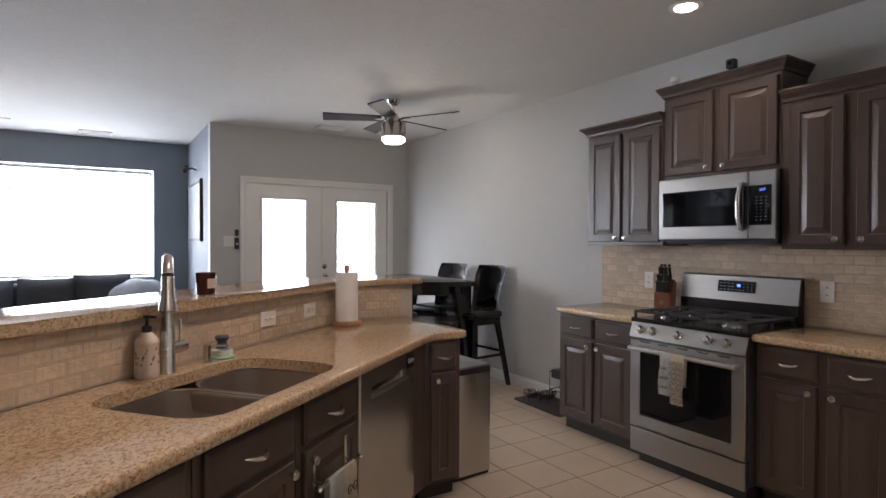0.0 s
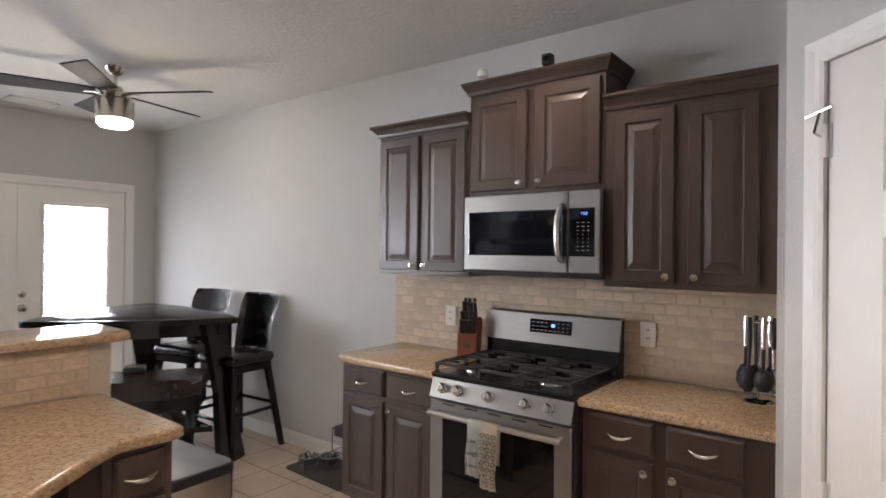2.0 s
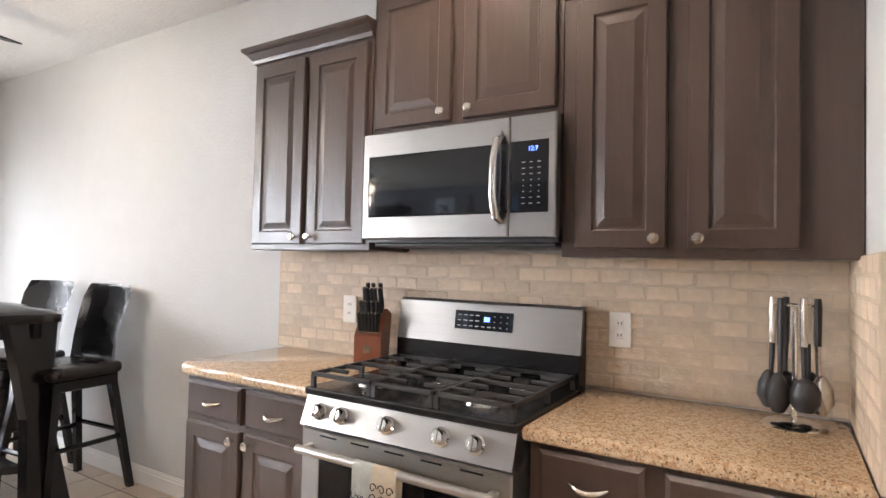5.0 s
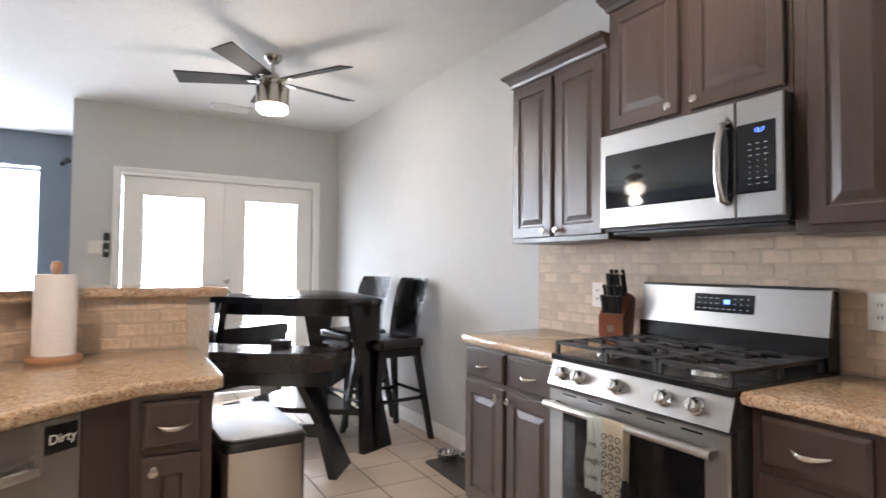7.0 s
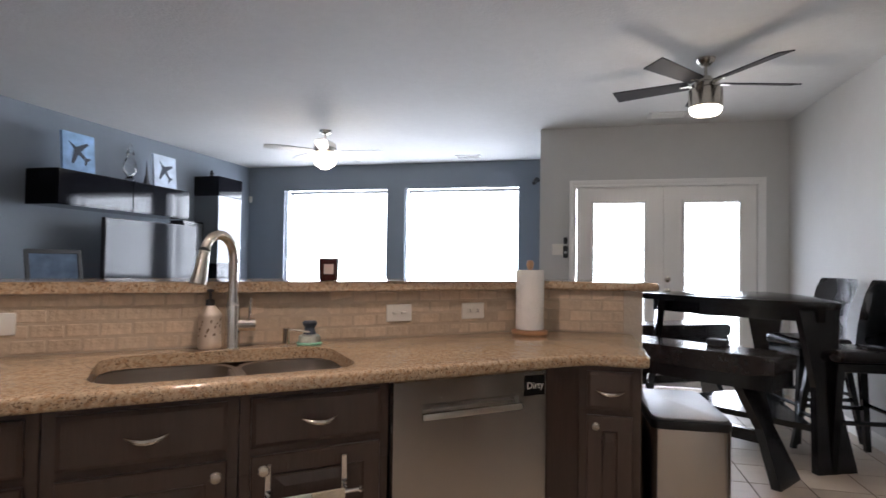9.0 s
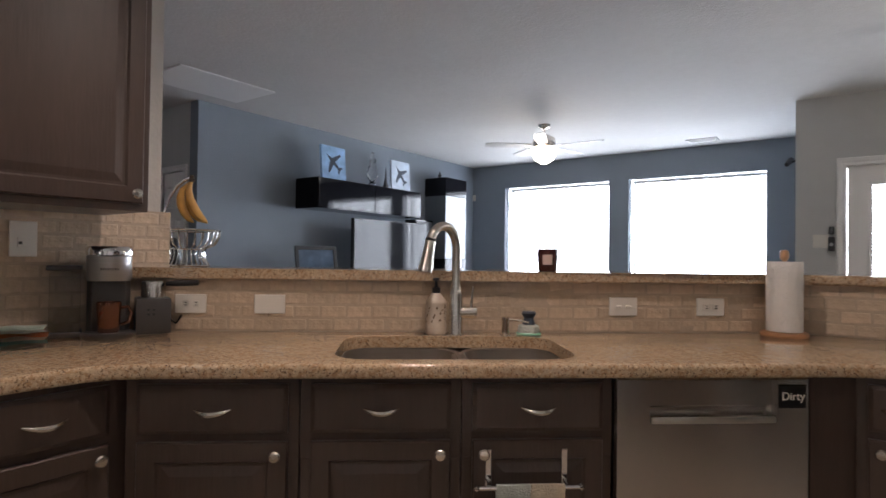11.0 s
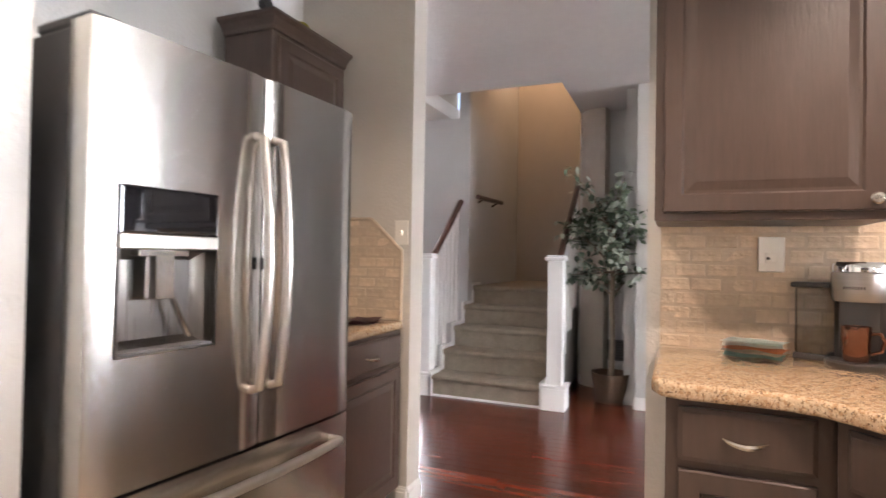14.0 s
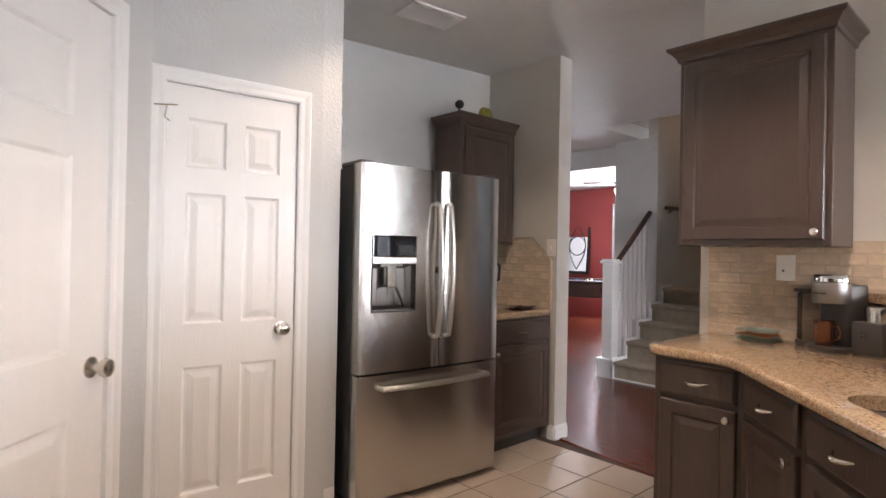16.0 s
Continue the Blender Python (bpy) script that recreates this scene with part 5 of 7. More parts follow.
# knife block
kb = thing("knife_block", pose(4.47, 3.857, 0.914, 0, 0, -68), "cherry wood knife block full of black-handled knives", "knife block")
bm = B()
slab(bm, [(-0.075, 0.0), (0.05, 0.0), (0.085, 0.2), (0.02, 0.225), (-0.075, 0.12)], "x", -0.055, 0.055)
part("block", bm, CHERRY_WOOD, kb)
bm = B()
box(bm, -0.016, -0.0775, 0.055, 0.016, -0.0752, 0.085, bevel=0.001)
part("badge", bm, STEEL, kb, "small steel badge")
rnd = random.Random(5)
for row, (yy, zz, n, ln) in enumerate(((-0.06, 0.13, 6, 0.09), (-0.03, 0.165, 4, 0.1), (0.0, 0.2, 5, 0.115), (0.04, 0.215, 3, 0.12))):
    for i in range(n):
        x = -0.043 + 0.086 * (i + 0.5) / n
        p0 = Vector((x, yy, zz))
        dv = Vector((rnd.uniform(-0.05, 0.05), -0.32 - 0.06 * row * 0, 1)).normalized()
        bm = B()
        tube(bm, [p0 - dv * 0.03, p0 + dv * 0.012], 0.006, 6)
        k = part("knife", bm, STEEL, kb, "steel bolster")
        bm = B()
        tube(bm, [p0 + dv * 0.01, p0 + dv * 0.03, p0 + dv * ln * 0.7, p0 + dv * ln], [0.007, 0.0085, 0.008, 0.0095], 8)
        part("grip", bm, RUBBER, k, "black riveted handle", True)
        bm = B()
        tube(bm, [p0 + dv * ln, p0 + dv * (ln + 0.004)], 0.0075, 8)
        part("butt_cap", bm, CHROME, k)

# utensil carousel
uc = thing("utensil_carousel", pose(4.43, 2.385, 0.914), "chrome carousel of black kitchen utensils", "utensil holder")
bm = B()
lathe(bm, [(0, 0), (0.075, 0), (0.078, 0.005), (0.07, 0.012), (0.012, 0.016), (0, 0.016)], 24)
part("base", bm, CHROME, uc, "", True)
bm = B()
tube(bm, [(0, 0, 0.01), (0, 0, 0.33)], 0.007, 10)
tube(bm, [(0.045 * math.cos(a), 0.045 * math.sin(a), 0.325) for a in np.linspace(0, math.tau, 17)], 0.003, 6)
part("post", bm, CHROME, uc, "", True)
for k in range(6):
    a = k * math.tau / 6 + 0.4
    cx, cy = 0.052 * math.cos(a), 0.052 * math.sin(a)
    bm = B()
    tube(bm, [(cx, cy, 0.345), (cx, cy, 0.31), (cx, cy, 0.22)], [0.008, 0.01, 0.0085], 8)
    u = part("utensil", bm, STEEL if k % 2 else RUBBER, uc, "", True)
    bm = B()
    tube(bm, [(cx, cy, 0.22), (cx * 1.05, cy * 1.05, 0.13)], [0.007, 0.006], 8)
    if k % 3 == 0:
        for v in (0,):
            lathe(bm, [(0, 0.05), (0.022, 0.055), (0.036, 0.08), (0.036, 0.1), (0.024, 0.13), (0.006, 0.14)], 14, cx * 1.1, cy * 1.1)
    else:
        lathe(bm, [(0, 0.04), (0.014, 0.045), (0.03, 0.075), (0.027, 0.11), (0.012, 0.14), (0.005, 0.145)], 12, cx * 1.15, cy * 1.15)
    part("head", bm, STEEL if k == 4 else RUBBER, u, "black ladle head", True)

# coffee maker with frother
KM = pose(0.392, 2.715, 0.914, 0, 0, 68)
cm = thing("coffee_maker", KM, "grey and steel single-cup coffee maker", "coffee maker")
GREYP = mat("charcoal_plastic", (0.05, 0.045, 0.042), 0.35, grain=0.08)
SMOKE = glass_mat("smoky_reservoir", (0.72, 0.7, 0.68), 0.12)
bm = B()
lathe(bm, [(0, 0), (0.08, 0), (0.084, 0.006), (0.084, 0.018), (0.078, 0.023), (0, 0.023)], 28, 0, -0.045)
box(bm, -0.07, -0.02, 0.0, 0.07, 0.1, 0.021, bevel=0.006)
part("base", bm, GREYP, cm, "", True)
bm = B()
prism(bm, [(-0.067, 0.0), (-0.05, -0.022), (0.05, -0.022), (0.067, 0.0), (0.067, 0.095), (-0.067, 0.095)], 0.02, 0.28, bevel=0.01)
part("column", bm, GREYP, cm, "", True)
bm = B()
lathe(bm, [(0, 0.2), (0.066, 0.2), (0.07, 0.21), (0.07, 0.285), (0.066, 0.29), (0, 0.29)], 28, 0, -0.03)
part("brew_head", bm, STEEL_GREY, cm, "brushed steel brew head", True)
bm = B()
lathe(bm, [(0.0, 0.29), (0.073, 0.29), (0.074, 0.31), (0.068, 0.32), (0, 0.322)], 28, 0, -0.03)
part("lid", bm, CHROME, cm, "chrome lid", True)
bm = B()
for i in range(8):
    box(bm, -0.028 + i * 0.007, -0.1005, 0.238, -0.024 + i * 0.007, -0.0985, 0.246)
part("name_bars", bm, GREYP, cm)
bm = B()
prism(bm, [(-0.175, 0.0), (-0.085, -0.005), (-0.085, 0.095), (-0.175, 0.095)], 0.02, 0.235, bevel=0.01)
part("reservoir", bm, SMOKE, cm, "smoky clear water tank", True)
bm = B()
prism(bm, [(-0.185, -0.012), (-0.08, -0.012), (-0.08, 0.1), (-0.185, 0.1)], 0.235, 0.252, bevel=0.005)
part("reservoir_lid", bm, GREYP, cm, "", True)
bm = B()
prism(bm, [(-0.18, -0.006), (-0.08, -0.006), (-0.08, 0.1), (-0.18, 0.1)], 0.0, 0.022, bevel=0.005)
part("reservoir_foot", bm, GREYP, cm, "", True)
bm = B()
prism(bm, [(0.085, -0.03), (0.2, -0.03), (0.2, 0.09), (0.085, 0.09)], 0.0, 0.135, bevel=0.01)
fb = part("frother_base", bm, GREYP, cm, "grey milk frother base", True)
for q in ((0.125, 0.075), (0.142, 0.075), (0.125, 0.092), (0.142, 0.092)):
    bm = B()
    tube(bm, [(q[0], -0.0315, q[1]), (q[0], -0.029, q[1])], 0.005, 8)
    part("button", bm, RUBBER, fb)
bm = B()
lathe(bm, [(0, 0.13), (0.042, 0.13), (0.043, 0.19), (0.04, 0.195), (0, 0.195)], 22, 0.145, 0.03)
part("frother_cup", bm, STEEL, cm, "steel frothing cup", True)
bm = B()
tube(bm, [(0.185, 0.0, 0.185), (0.22, -0.02, 0.188), (0.29, -0.045, 0.19)], [0.008, 0.012, 0.011], 10)
part("frother_handle", bm, RUBBER, cm, "black cup handle", True)
bm = B()
tube(bm, [(0.2, 0.07, 0.05), (0.225, 0.05, 0.03), (0.245, 0.05, 0.06), (0.235, 0.09, 0.08), (0.25, 0.115, 0.104)], 0.004, 6)
part("cord", bm, RUBBER, cm, "black power cord", True)
bm = B()
box(bm, 0.235, 0.1, 0.092, 0.262, 0.135, 0.115, bevel=0.005)
part("plug", bm, RUBBER, cm)

mug = thing("mug", KM @ pose(0.0, -0.07, 0.0225), "shiny copper-coloured mug on the drip tray", "mug")
COPPER = mat("copper_glaze", (0.23, 0.115, 0.08), 0.1, metal=0.9, grain=0.1)
bm = B()
lathe(bm, [(0, 0), (0.03, 0), (0.034, 0.006), (0.039, 0.105), (0.036, 0.105), (0.031, 0.012), (0, 0.01)], 26)
part("cup", bm, COPPER, mug, "", True)
bm = B()
tube(bm, [(0.036, 0, 0.085), (0.058, 0, 0.088), (0.068, 0, 0.065), (0.06, 0, 0.035), (0.036, 0, 0.025)], 0.0055, 8)
part("handle", bm, COPPER, mug, "", True)


def napkins(m, label, n=6, w=0.17, d=0.13, seed=3, colours=None):
    """A loose stack of folded cloths."""
    t = thing("folded_napkins", m, label, "napkins")
    rnd = random.Random(seed)
    cols = colours or [(0.62, 0.56, 0.46), (0.3, 0.52, 0.48), (0.7, 0.64, 0.55), (0.66, 0.25, 0.12), (0.68, 0.66, 0.6), (0.6, 0.68, 0.62)]
    for k in range(n):
        bm = B()
        a = rnd.uniform(-0.2, 0.2)
        ox, oy = rnd.uniform(-0.012, 0.012), rnd.uniform(-0.01, 0.01)
        nx, ny = 10, 6
        g = []
        for j in range(ny + 1):
            row = []
            for i in range(nx + 1):
                x, y = (i / nx - 0.5) * w, (j / ny - 0.5) * d
                z = 0.006 + k * 0.0105 + 0.0045 * math.sin(i * 0.9 + k * 2) * math.cos(j * 1.1 + k) * (1 - 0.1 * k)
                x, y = x + ox, y + oy
                row.append(bm.verts.new((x * math.cos(a) - y * math.sin(a), x * math.sin(a) + y * math.cos(a), z)))
            g.append(row)
        for j in range(ny):
            for i in range(nx):
                bm.faces.new((g[j][i], g[j][i + 1], g[j + 1][i + 1], g[j + 1][i]))
        bmesh.ops.solidify(bm, geom=bm.faces[:], thickness=0.007)
        part("napkin", bm, mat("napkin_cloth", cols[k % len(cols)], 0.95, grain=0.35, scale=45, bump=0.5, bscale=180), t, "", True)
    return t


napkins(pose(0.42, 2.42, 0.914, 0, 0, 75), "stack of folded teal and rust patterned napkins")
napkins(pose(0.2, 0.85, 0.914, 0, 0, 10), "folded dark red patterned cloth on the small worktop", 2, 0.2, 0.13, 8, [(0.1, 0.03, 0.03), (0.2, 0.12, 0.1)])

# blender jar on the small worktop
ja = thing("blender", pose(0.43, 0.68, 0.914), "black and chrome countertop blender", "blender")
bm = B()
lathe(bm, [(0, 0), (0.085, 0), (0.085, 0.02), (0.07, 0.12), (0.06, 0.14), (0, 0.14)], 20)
part("base", bm, CHROME, ja, "", True)
bm = B()
lathe(bm, [(0.045, 0.14), (0.055, 0.16), (0.075, 0.34), (0.078, 0.36), (0.05, 0.38), (0, 0.385)], 20)
part("jar", bm, RUBBER, ja, "dark jar", True)
bm = B()
tube(bm, [(-0.07, 0.03, 0.33), (-0.12, 0.05, 0.3), (-0.115, 0.05, 0.2), (-0.062, 0.03, 0.18)], 0.01, 8)
part("handle", bm, RUBBER, ja, "", True)

# banana hanger basket on the bar
bk = thing("fruit_basket", pose(0.21, 3.105, 1.158, 0, 0, 40), "chrome wire fruit basket with a banana hook", "basket")
for rr, z, tk in ((0.135, 0.155, 0.0042), (0.078, 0.075, 0.003), (0.092, 0.004, 0.0035)):
    bm = B()
    tube(bm, [(rr * math.cos(a), rr * math.sin(a), z) for a in np.linspace(0, math.tau, 33)], tk, 6, cap=False)
    part("ring", bm, CHROME, bk, "", True)
for k in range(26):
    a = k * math.tau / 26
    bm = B()
    tube(bm, [(r * math.cos(a), r * math.sin(a), z) for r, z in ((0.135, 0.155), (0.13, 0.125), (0.115, 0.095), (0.076, 0.077), (0.07, 0.055), (0.078, 0.028), (0.092, 0.004))], 0.0026, 5)
    part("wire", bm, CHROME, bk, "", True)
bm = B()
tube(bm, [(-0.09, 0, 0.004), (-0.1, 0, 0.08), (-0.104, 0, 0.16), (-0.098, 0, 0.23), (-0.078, 0, 0.295), (-0.045, 0, 0.348), (-0.01, 0, 0.376), (0.015, 0, 0.384), (0.027, 0, 0.376)], 0.007, 10)
part("hook", bm, CHROME, bk, "tall bowed hook", True)
ban = thing("bananas", pose(0.21, 3.105, 1.158, 0, 0, 40), "bunch of ripe bananas hanging from the hook", "fruit")
BANANA = mat("banana_skin", (0.5, 0.27, 0.06), 0.45, grain=0.28, scale=25)
for dy, pts in ((0.0, ((0.014, 0.37), (0.0, 0.352), (-0.02, 0.33), (-0.029, 0.3), (-0.026, 0.262), (-0.012, 0.228), (0.008, 0.203), (0.026, 0.19))),
                (-0.02, ((0.018, 0.37), (0.012, 0.352), (0.008, 0.325), (0.016, 0.29), (0.034, 0.252), (0.056, 0.22), (0.078, 0.198), (0.092, 0.188))),
                (0.025, ((0.016, 0.37), (0.004, 0.35), (-0.008, 0.325), (-0.008, 0.29), (0.006, 0.25), (0.026, 0.222), (0.044, 0.204), (0.058, 0.196)))):
    bm = B()
    tube(bm, [(x, dy * min(1, i / 3), z) for i, (x, z) in enumerate(pts)], [0.005, 0.009, 0.015, 0.018, 0.0185, 0.017, 0.012, 0.004], 10)
    part("banana", bm, BANANA, ban, "", True)
bm = B()
tube(bm, [(0.016, 0, 0.395), (0.016, 0, 0.366)], [0.01, 0.012], 8)
part("stem", bm, mat("banana_stem", (0.06, 0.035, 0.015), 0.7), ban, "dark stem", True)

# ---- trash can, pet bowls ----
tc = thing("trash_can", pose(2.955, 4.31, 0, 0, 0, 3), "rectangular stainless steel trash can with a flat lid", "trash can")


def rr_poly(w, d, r, k=4):
    return [(sx * (w / 2 - r) + r * math.cos(a), sy * (d / 2 - r) + r * math.sin(a)) for sx, sy, a0 in ((1, 1, 0), (-1, 1, 90), (-1, -1, 180), (1, -1, 270)) for a in [radians(a0 + 90 * i / k) for i in range(k + 1)]]


bm = B()
prism(bm, rr_poly(0.29, 0.52, 0.03), 0.02, 0.615)
part("body", bm, STEEL, tc, "brushed steel body", True)
bm = B()
prism(bm, rr_poly(0.28, 0.51, 0.03), 0.0, 0.02)
part("foot", bm, RUBBER, tc)
bm = B()
prism(bm, rr_poly(0.295, 0.525, 0.032), 0.615, 0.648, bevel=0.004)
part("rim", bm, RUBBER, tc, "black plastic rim", True)
bm = B()
prism(bm, rr_poly(0.285, 0.515, 0.04), 0.648, 0.66, bevel=0.005)
part("lid", bm, mat("satin_lid_steel", (0.26, 0.265, 0.28), 0.48, metal=1.0, grain=0.05, scale=50), tc, "flat steel lid", True)

mt = thing("pet_mat", pose(4.405, 4.93, 0, 0, 0, -2), "dark rubber pet feeding mat on the floor", "mat")
bm = B()
prism(bm, rr_poly(0.38, 0.62, 0.04), 0.001, 0.012, bevel=0.004)
part("sheet", bm, mat("dark_mat", (0.05, 0.042, 0.038), 0.7, grain=0.15, scale=40, bump=0.3), mt, "", True)
for by, bx in ((5.1, 4.325), (4.99, 4.42)):
    pb = thing("pet_bowl", pose(bx, by, 0.012), "shiny steel pet bowl in a wire stand", "bowl", "pet bowls")
    bm = B()
    lathe(bm, [(0.0, 0.03), (0.045, 0.03), (0.058, 0.045), (0.066, 0.078), (0.074, 0.08), (0.074, 0.084), (0.063, 0.082), (0.053, 0.045), (0, 0.036)], 24)
    part("dish", bm, CHROME, pb, "", True)
    bm = B()
    tube(bm, [(0.07 * math.cos(a), 0.07 * math.sin(a), 0.074) for a in np.linspace(0, math.tau, 21)], 0.003, 6, cap=False)
    for k in range(4):
        a = k * math.tau / 4 + 0.5
        tube(bm, [(0.07 * math.cos(a), 0.07 * math.sin(a), 0.074), (0.074 * math.cos(a), 0.074 * math.sin(a), 0.0)], 0.003, 6)
    part("wire_stand", bm, RUBBER, pb)
hd = thing("pet_feeder_stand", pose(4.525, 4.93, 0.012), "small black wire feeder stand", "stand")
bm = B()
for x in (-0.07, 0.07):
    for y in (-0.08, 0.08):
        tube(bm, [(x, y, 0), (x, y, 0.26)], 0.004, 6)
for z in (0.1, 0.255):
    tube(bm, [(-0.07, -0.08, z), (0.07, -0.08, z), (0.07, 0.08, z), (-0.07, 0.08, z), (-0.07, -0.08, z)], 0.004, 6)
part("frame", bm, RUBBER, hd)
bm = B()
box(bm, -0.065, -0.075, 0.2, 0.065, 0.075, 0.275, bevel=0.012, seg=2)
part("bin", bm, RUBBER, hd)

# ---- dining corner ----
tbl = thing("pub_table", pose(3.74, 6.34, 0), "black-brown triangular pub-height table with slab legs", "table")
V = [Vector((-0.78, 0.06)), Vector((0.36, -0.79)), Vector((0.42, 0.78))]
poly = []
for i in range(3):
    a, b, c = V[i - 1], V[i], V[(i + 1) % 3]
    for k in range(5):
        t_ = k / 4
        p0 = b + (a - b).normalized() * 0.12
        p1 = b + (c - b).normalized() * 0.12
        poly.append(tuple((p0 * (1 - t_) ** 2 + b * 2 * t_ * (1 - t_) + p1 * t_ * t_)))
    for k in range(1, 6):
        t_ = k / 6
        p0 = b + (c - b).normalized() * 0.12
        p1 = c + (b - c).normalized() * 0.12
        mid = p0.lerp(p1, t_)
        outd = Vector(((c - b).y, -(c - b).x)).normalized()
        poly.append(tuple(mid + outd * 0.09 * math.sin(math.pi * t_)))
bm = B()
prism(bm, poly, 0.985, 1.03, bevel=0.006)
part("tabletop", bm, ESPRESSO, tbl, "", True)
bm = B()
prism(bm, [(x * 0.86, y * 0.86) for x, y in poly], 0.9, 0.985)
part("apron", bm, ESPRESSO, tbl)
for i, v in enumerate(V):
    o = v.normalized()
    s = Vector((-o.y, o.x))
    c = v * 0.86
    bm = B()
    lo = [c + o * 0.03 + s * q * w + o * dd for q, w, dd in ((-1, 0.14, -0.025), (1, 0.14, -0.025), (1, 0.14, 0.025), (-1, 0.14, 0.025))]
    mdl = [c - o * 0.05 + s * q * w + o * dd for q, w, dd in ((-1, 0.075, -0.025), (1, 0.075, -0.025), (1, 0.075, 0.025), (-1, 0.075, 0.025))]
    hi = [c - o * 0.1 + s * q * w + o * dd for q, w, dd in ((-1, 0.15, -0.025), (1, 0.15, -0.025), (1, 0.15, 0.025), (-1, 0.15, 0.025))]
    rows = [[bm.verts.new((p.x, p.y, z)) for p in ring] for ring, z in ((lo, 0.0), (mdl, 0.5), (hi, 0.985))]
    for a, b in zip(rows, rows[1:]):
        for k in range(4):
            bm.faces.new((a[k], a[(k + 1) % 4], b[(k + 1) % 4], b[k]))
    bm.faces.new(rows[0][::-1])
    bm.faces.new(rows[-1])
    part("leg", bm, ESPRESSO, tbl, "slab leg waisted in the middle")
bm = B()
prism(bm, [(v * 0.72).to_tuple() for v in V], 0.2, 0.24)
part("shelf", bm, ESPRESSO, tbl, "low triangular shelf")


def bench(m, label, w=1.15):
    b = thing("bench", m, label, "bench", "pub benches")
    bm = B()
    n = 10
    front = [(-w / 2 + w * i / n, -0.17 - 0.05 * math.sin(math.pi * i / n)) for i in range(n + 1)]
    back = [(w / 2 - w * i / n, 0.17 - 0.05 * math.sin(math.pi * (n - i) / n)) for i in range(n + 1)]
    prism(bm, front + back, 0.62, 0.735, bevel=0.04, seg=4)
    part("cushion", bm, LEATHER_BROWN, b, "padded brown leather seat", True)
    bm = B()
    prism(bm, [(x * 0.97, y * 0.93) for x, y in front + back], 0.54, 0.635)
    part("apron", bm, ESPRESSO, b)
    for q in (-1, 1):
        bm = B()
        x1, x0 = q * (w / 2 - 0.22), q * (w / 2 - 0.0)
        slab(bm, [(-0.15, 0.0), (0.15, 0.0), (0.08, 0.3), (0.15, 0.56), (-0.15, 0.56), (-0.08, 0.3)], "x", -0.025, 0.025)
        for v in bm.verts:
            v.co.x += x0 + (x1 - x0) * v.co.z / 0.56
        part("leg", bm, ESPRESSO, b, "splayed slab leg")
    bm = B()
    box(bm, -w / 2 + 0.12, -0.02, 0.2, w / 2 - 0.12, 0.02, 0.27)
    part("stretcher", bm, ESPRESSO, b)
    return b


bench(pose(3.25, 5.70, 0, 0, 0, -37), "pub-height bench with a brown leather seat")
bench(pose(3.3, 7.1, 0, 0, 0, 28), "pub-height bench with a brown leather seat", 1.1)
rm = thing("remote_box", pose(3.42, 5.68, 0.735, 0, 0, -30), "small black box lying on the bench seat", "box")
bm = B()
box(bm, -0.06, -0.045, 0, 0.06, 0.045, 0.04, bevel=0.008, seg=2)
part("case", bm, RUBBER, rm)


def bar_chair(m, label):
    c = thing("bar_chair", m, label, "chair", "bar chairs")
    bm = B()
    box(bm, -0.21, -0.2, 0.66, 0.21, 0.2, 0.73, bevel=0.03, seg=3)
    part("seat", bm, LEATHER, c, "padded black leather seat", True)
    bm = B()
    n, rows = 8, []
    for z, y, w in ((0.68, 0.17, 0.2), (0.74, 0.19, 0.205), (0.85, 0.2, 0.2), (0.97, 0.225, 0.205), (1.08, 0.26, 0.215), (1.15, 0.285, 0.2), (1.165, 0.288, 0.185)):
        rows.append([bm.verts.new((w * (2 * i / n - 1), y - 0.05 * ((2 * i / n - 1) ** 2), z)) for i in range(n + 1)])
    for a, b in zip(rows, rows[1:]):
        for i in range(n):
            bm.faces.new((a[i], a[i + 1], b[i + 1], b[i]))
    bmesh.ops.solidify(bm, geom=bm.faces[:], thickness=-0.045)
    bmesh.ops.bevel(bm, geom=[e for e in bm.edges if e.calc_face_angle(0) > 1.0], offset=0.014, segments=2, affect="EDGES")
    part("backrest", bm, LEATHER, c, "curved black leather backrest", True)
    bm = B()
    box(bm, -0.19, -0.18, 0.6, 0.19, 0.18, 0.662, bevel=0.006)
    part("seat_frame", bm, ESPRESSO, c)
    for x in (-1, 1):
        for y in (-1, 1):
            bm = B()
            lo, hi = (x * 0.245, y * 0.235), (x * 0.165, y * 0.155)
            vs = []
            for (cx, cy), z, r in ((lo, 0, 0.017), (hi, 0.62, 0.022)):
                vs.append([bm.verts.new((cx + r * a, cy + r * b, z)) for a, b in ((-1, -1), (1, -1), (1, 1), (-1, 1))])
            for k in range(4):
                bm.faces.new((vs[0][k], vs[0][(k + 1) % 4], vs[1][(k + 1) % 4], vs[1][k]))
            bm.faces.new(vs[0][::-1])
            bm.faces.new(vs[1])
            part("leg", bm, ESPRESSO, c)
    for z, (xa, ya), (xb, yb) in ((0.26, (-1, -1), (1, -1)), (0.33, (-1, 1), (1, 1)), (0.3, (-1, -1), (-1, 1)), (0.3, (1, -1), (1, 1))):
        k = 1 - z / 0.62
        ex, ey = 0.165 + 0.08 * k, 0.155 + 0.08 * k
        bm = B()
        tube(bm, [(xa * ex, ya * ey, z), (xb * ex, yb * ey, z)], 0.014, 6)
        part("stretcher", bm, ESPRESSO, c)
    return c


ch = bar_chair(pose(4.25, 5.88, 0, 0, 0, -84), "black leather bar chair with dark wooden legs")
copy_thing(ch, pose(4.22, 6.5, 0, 0, 0, -76))


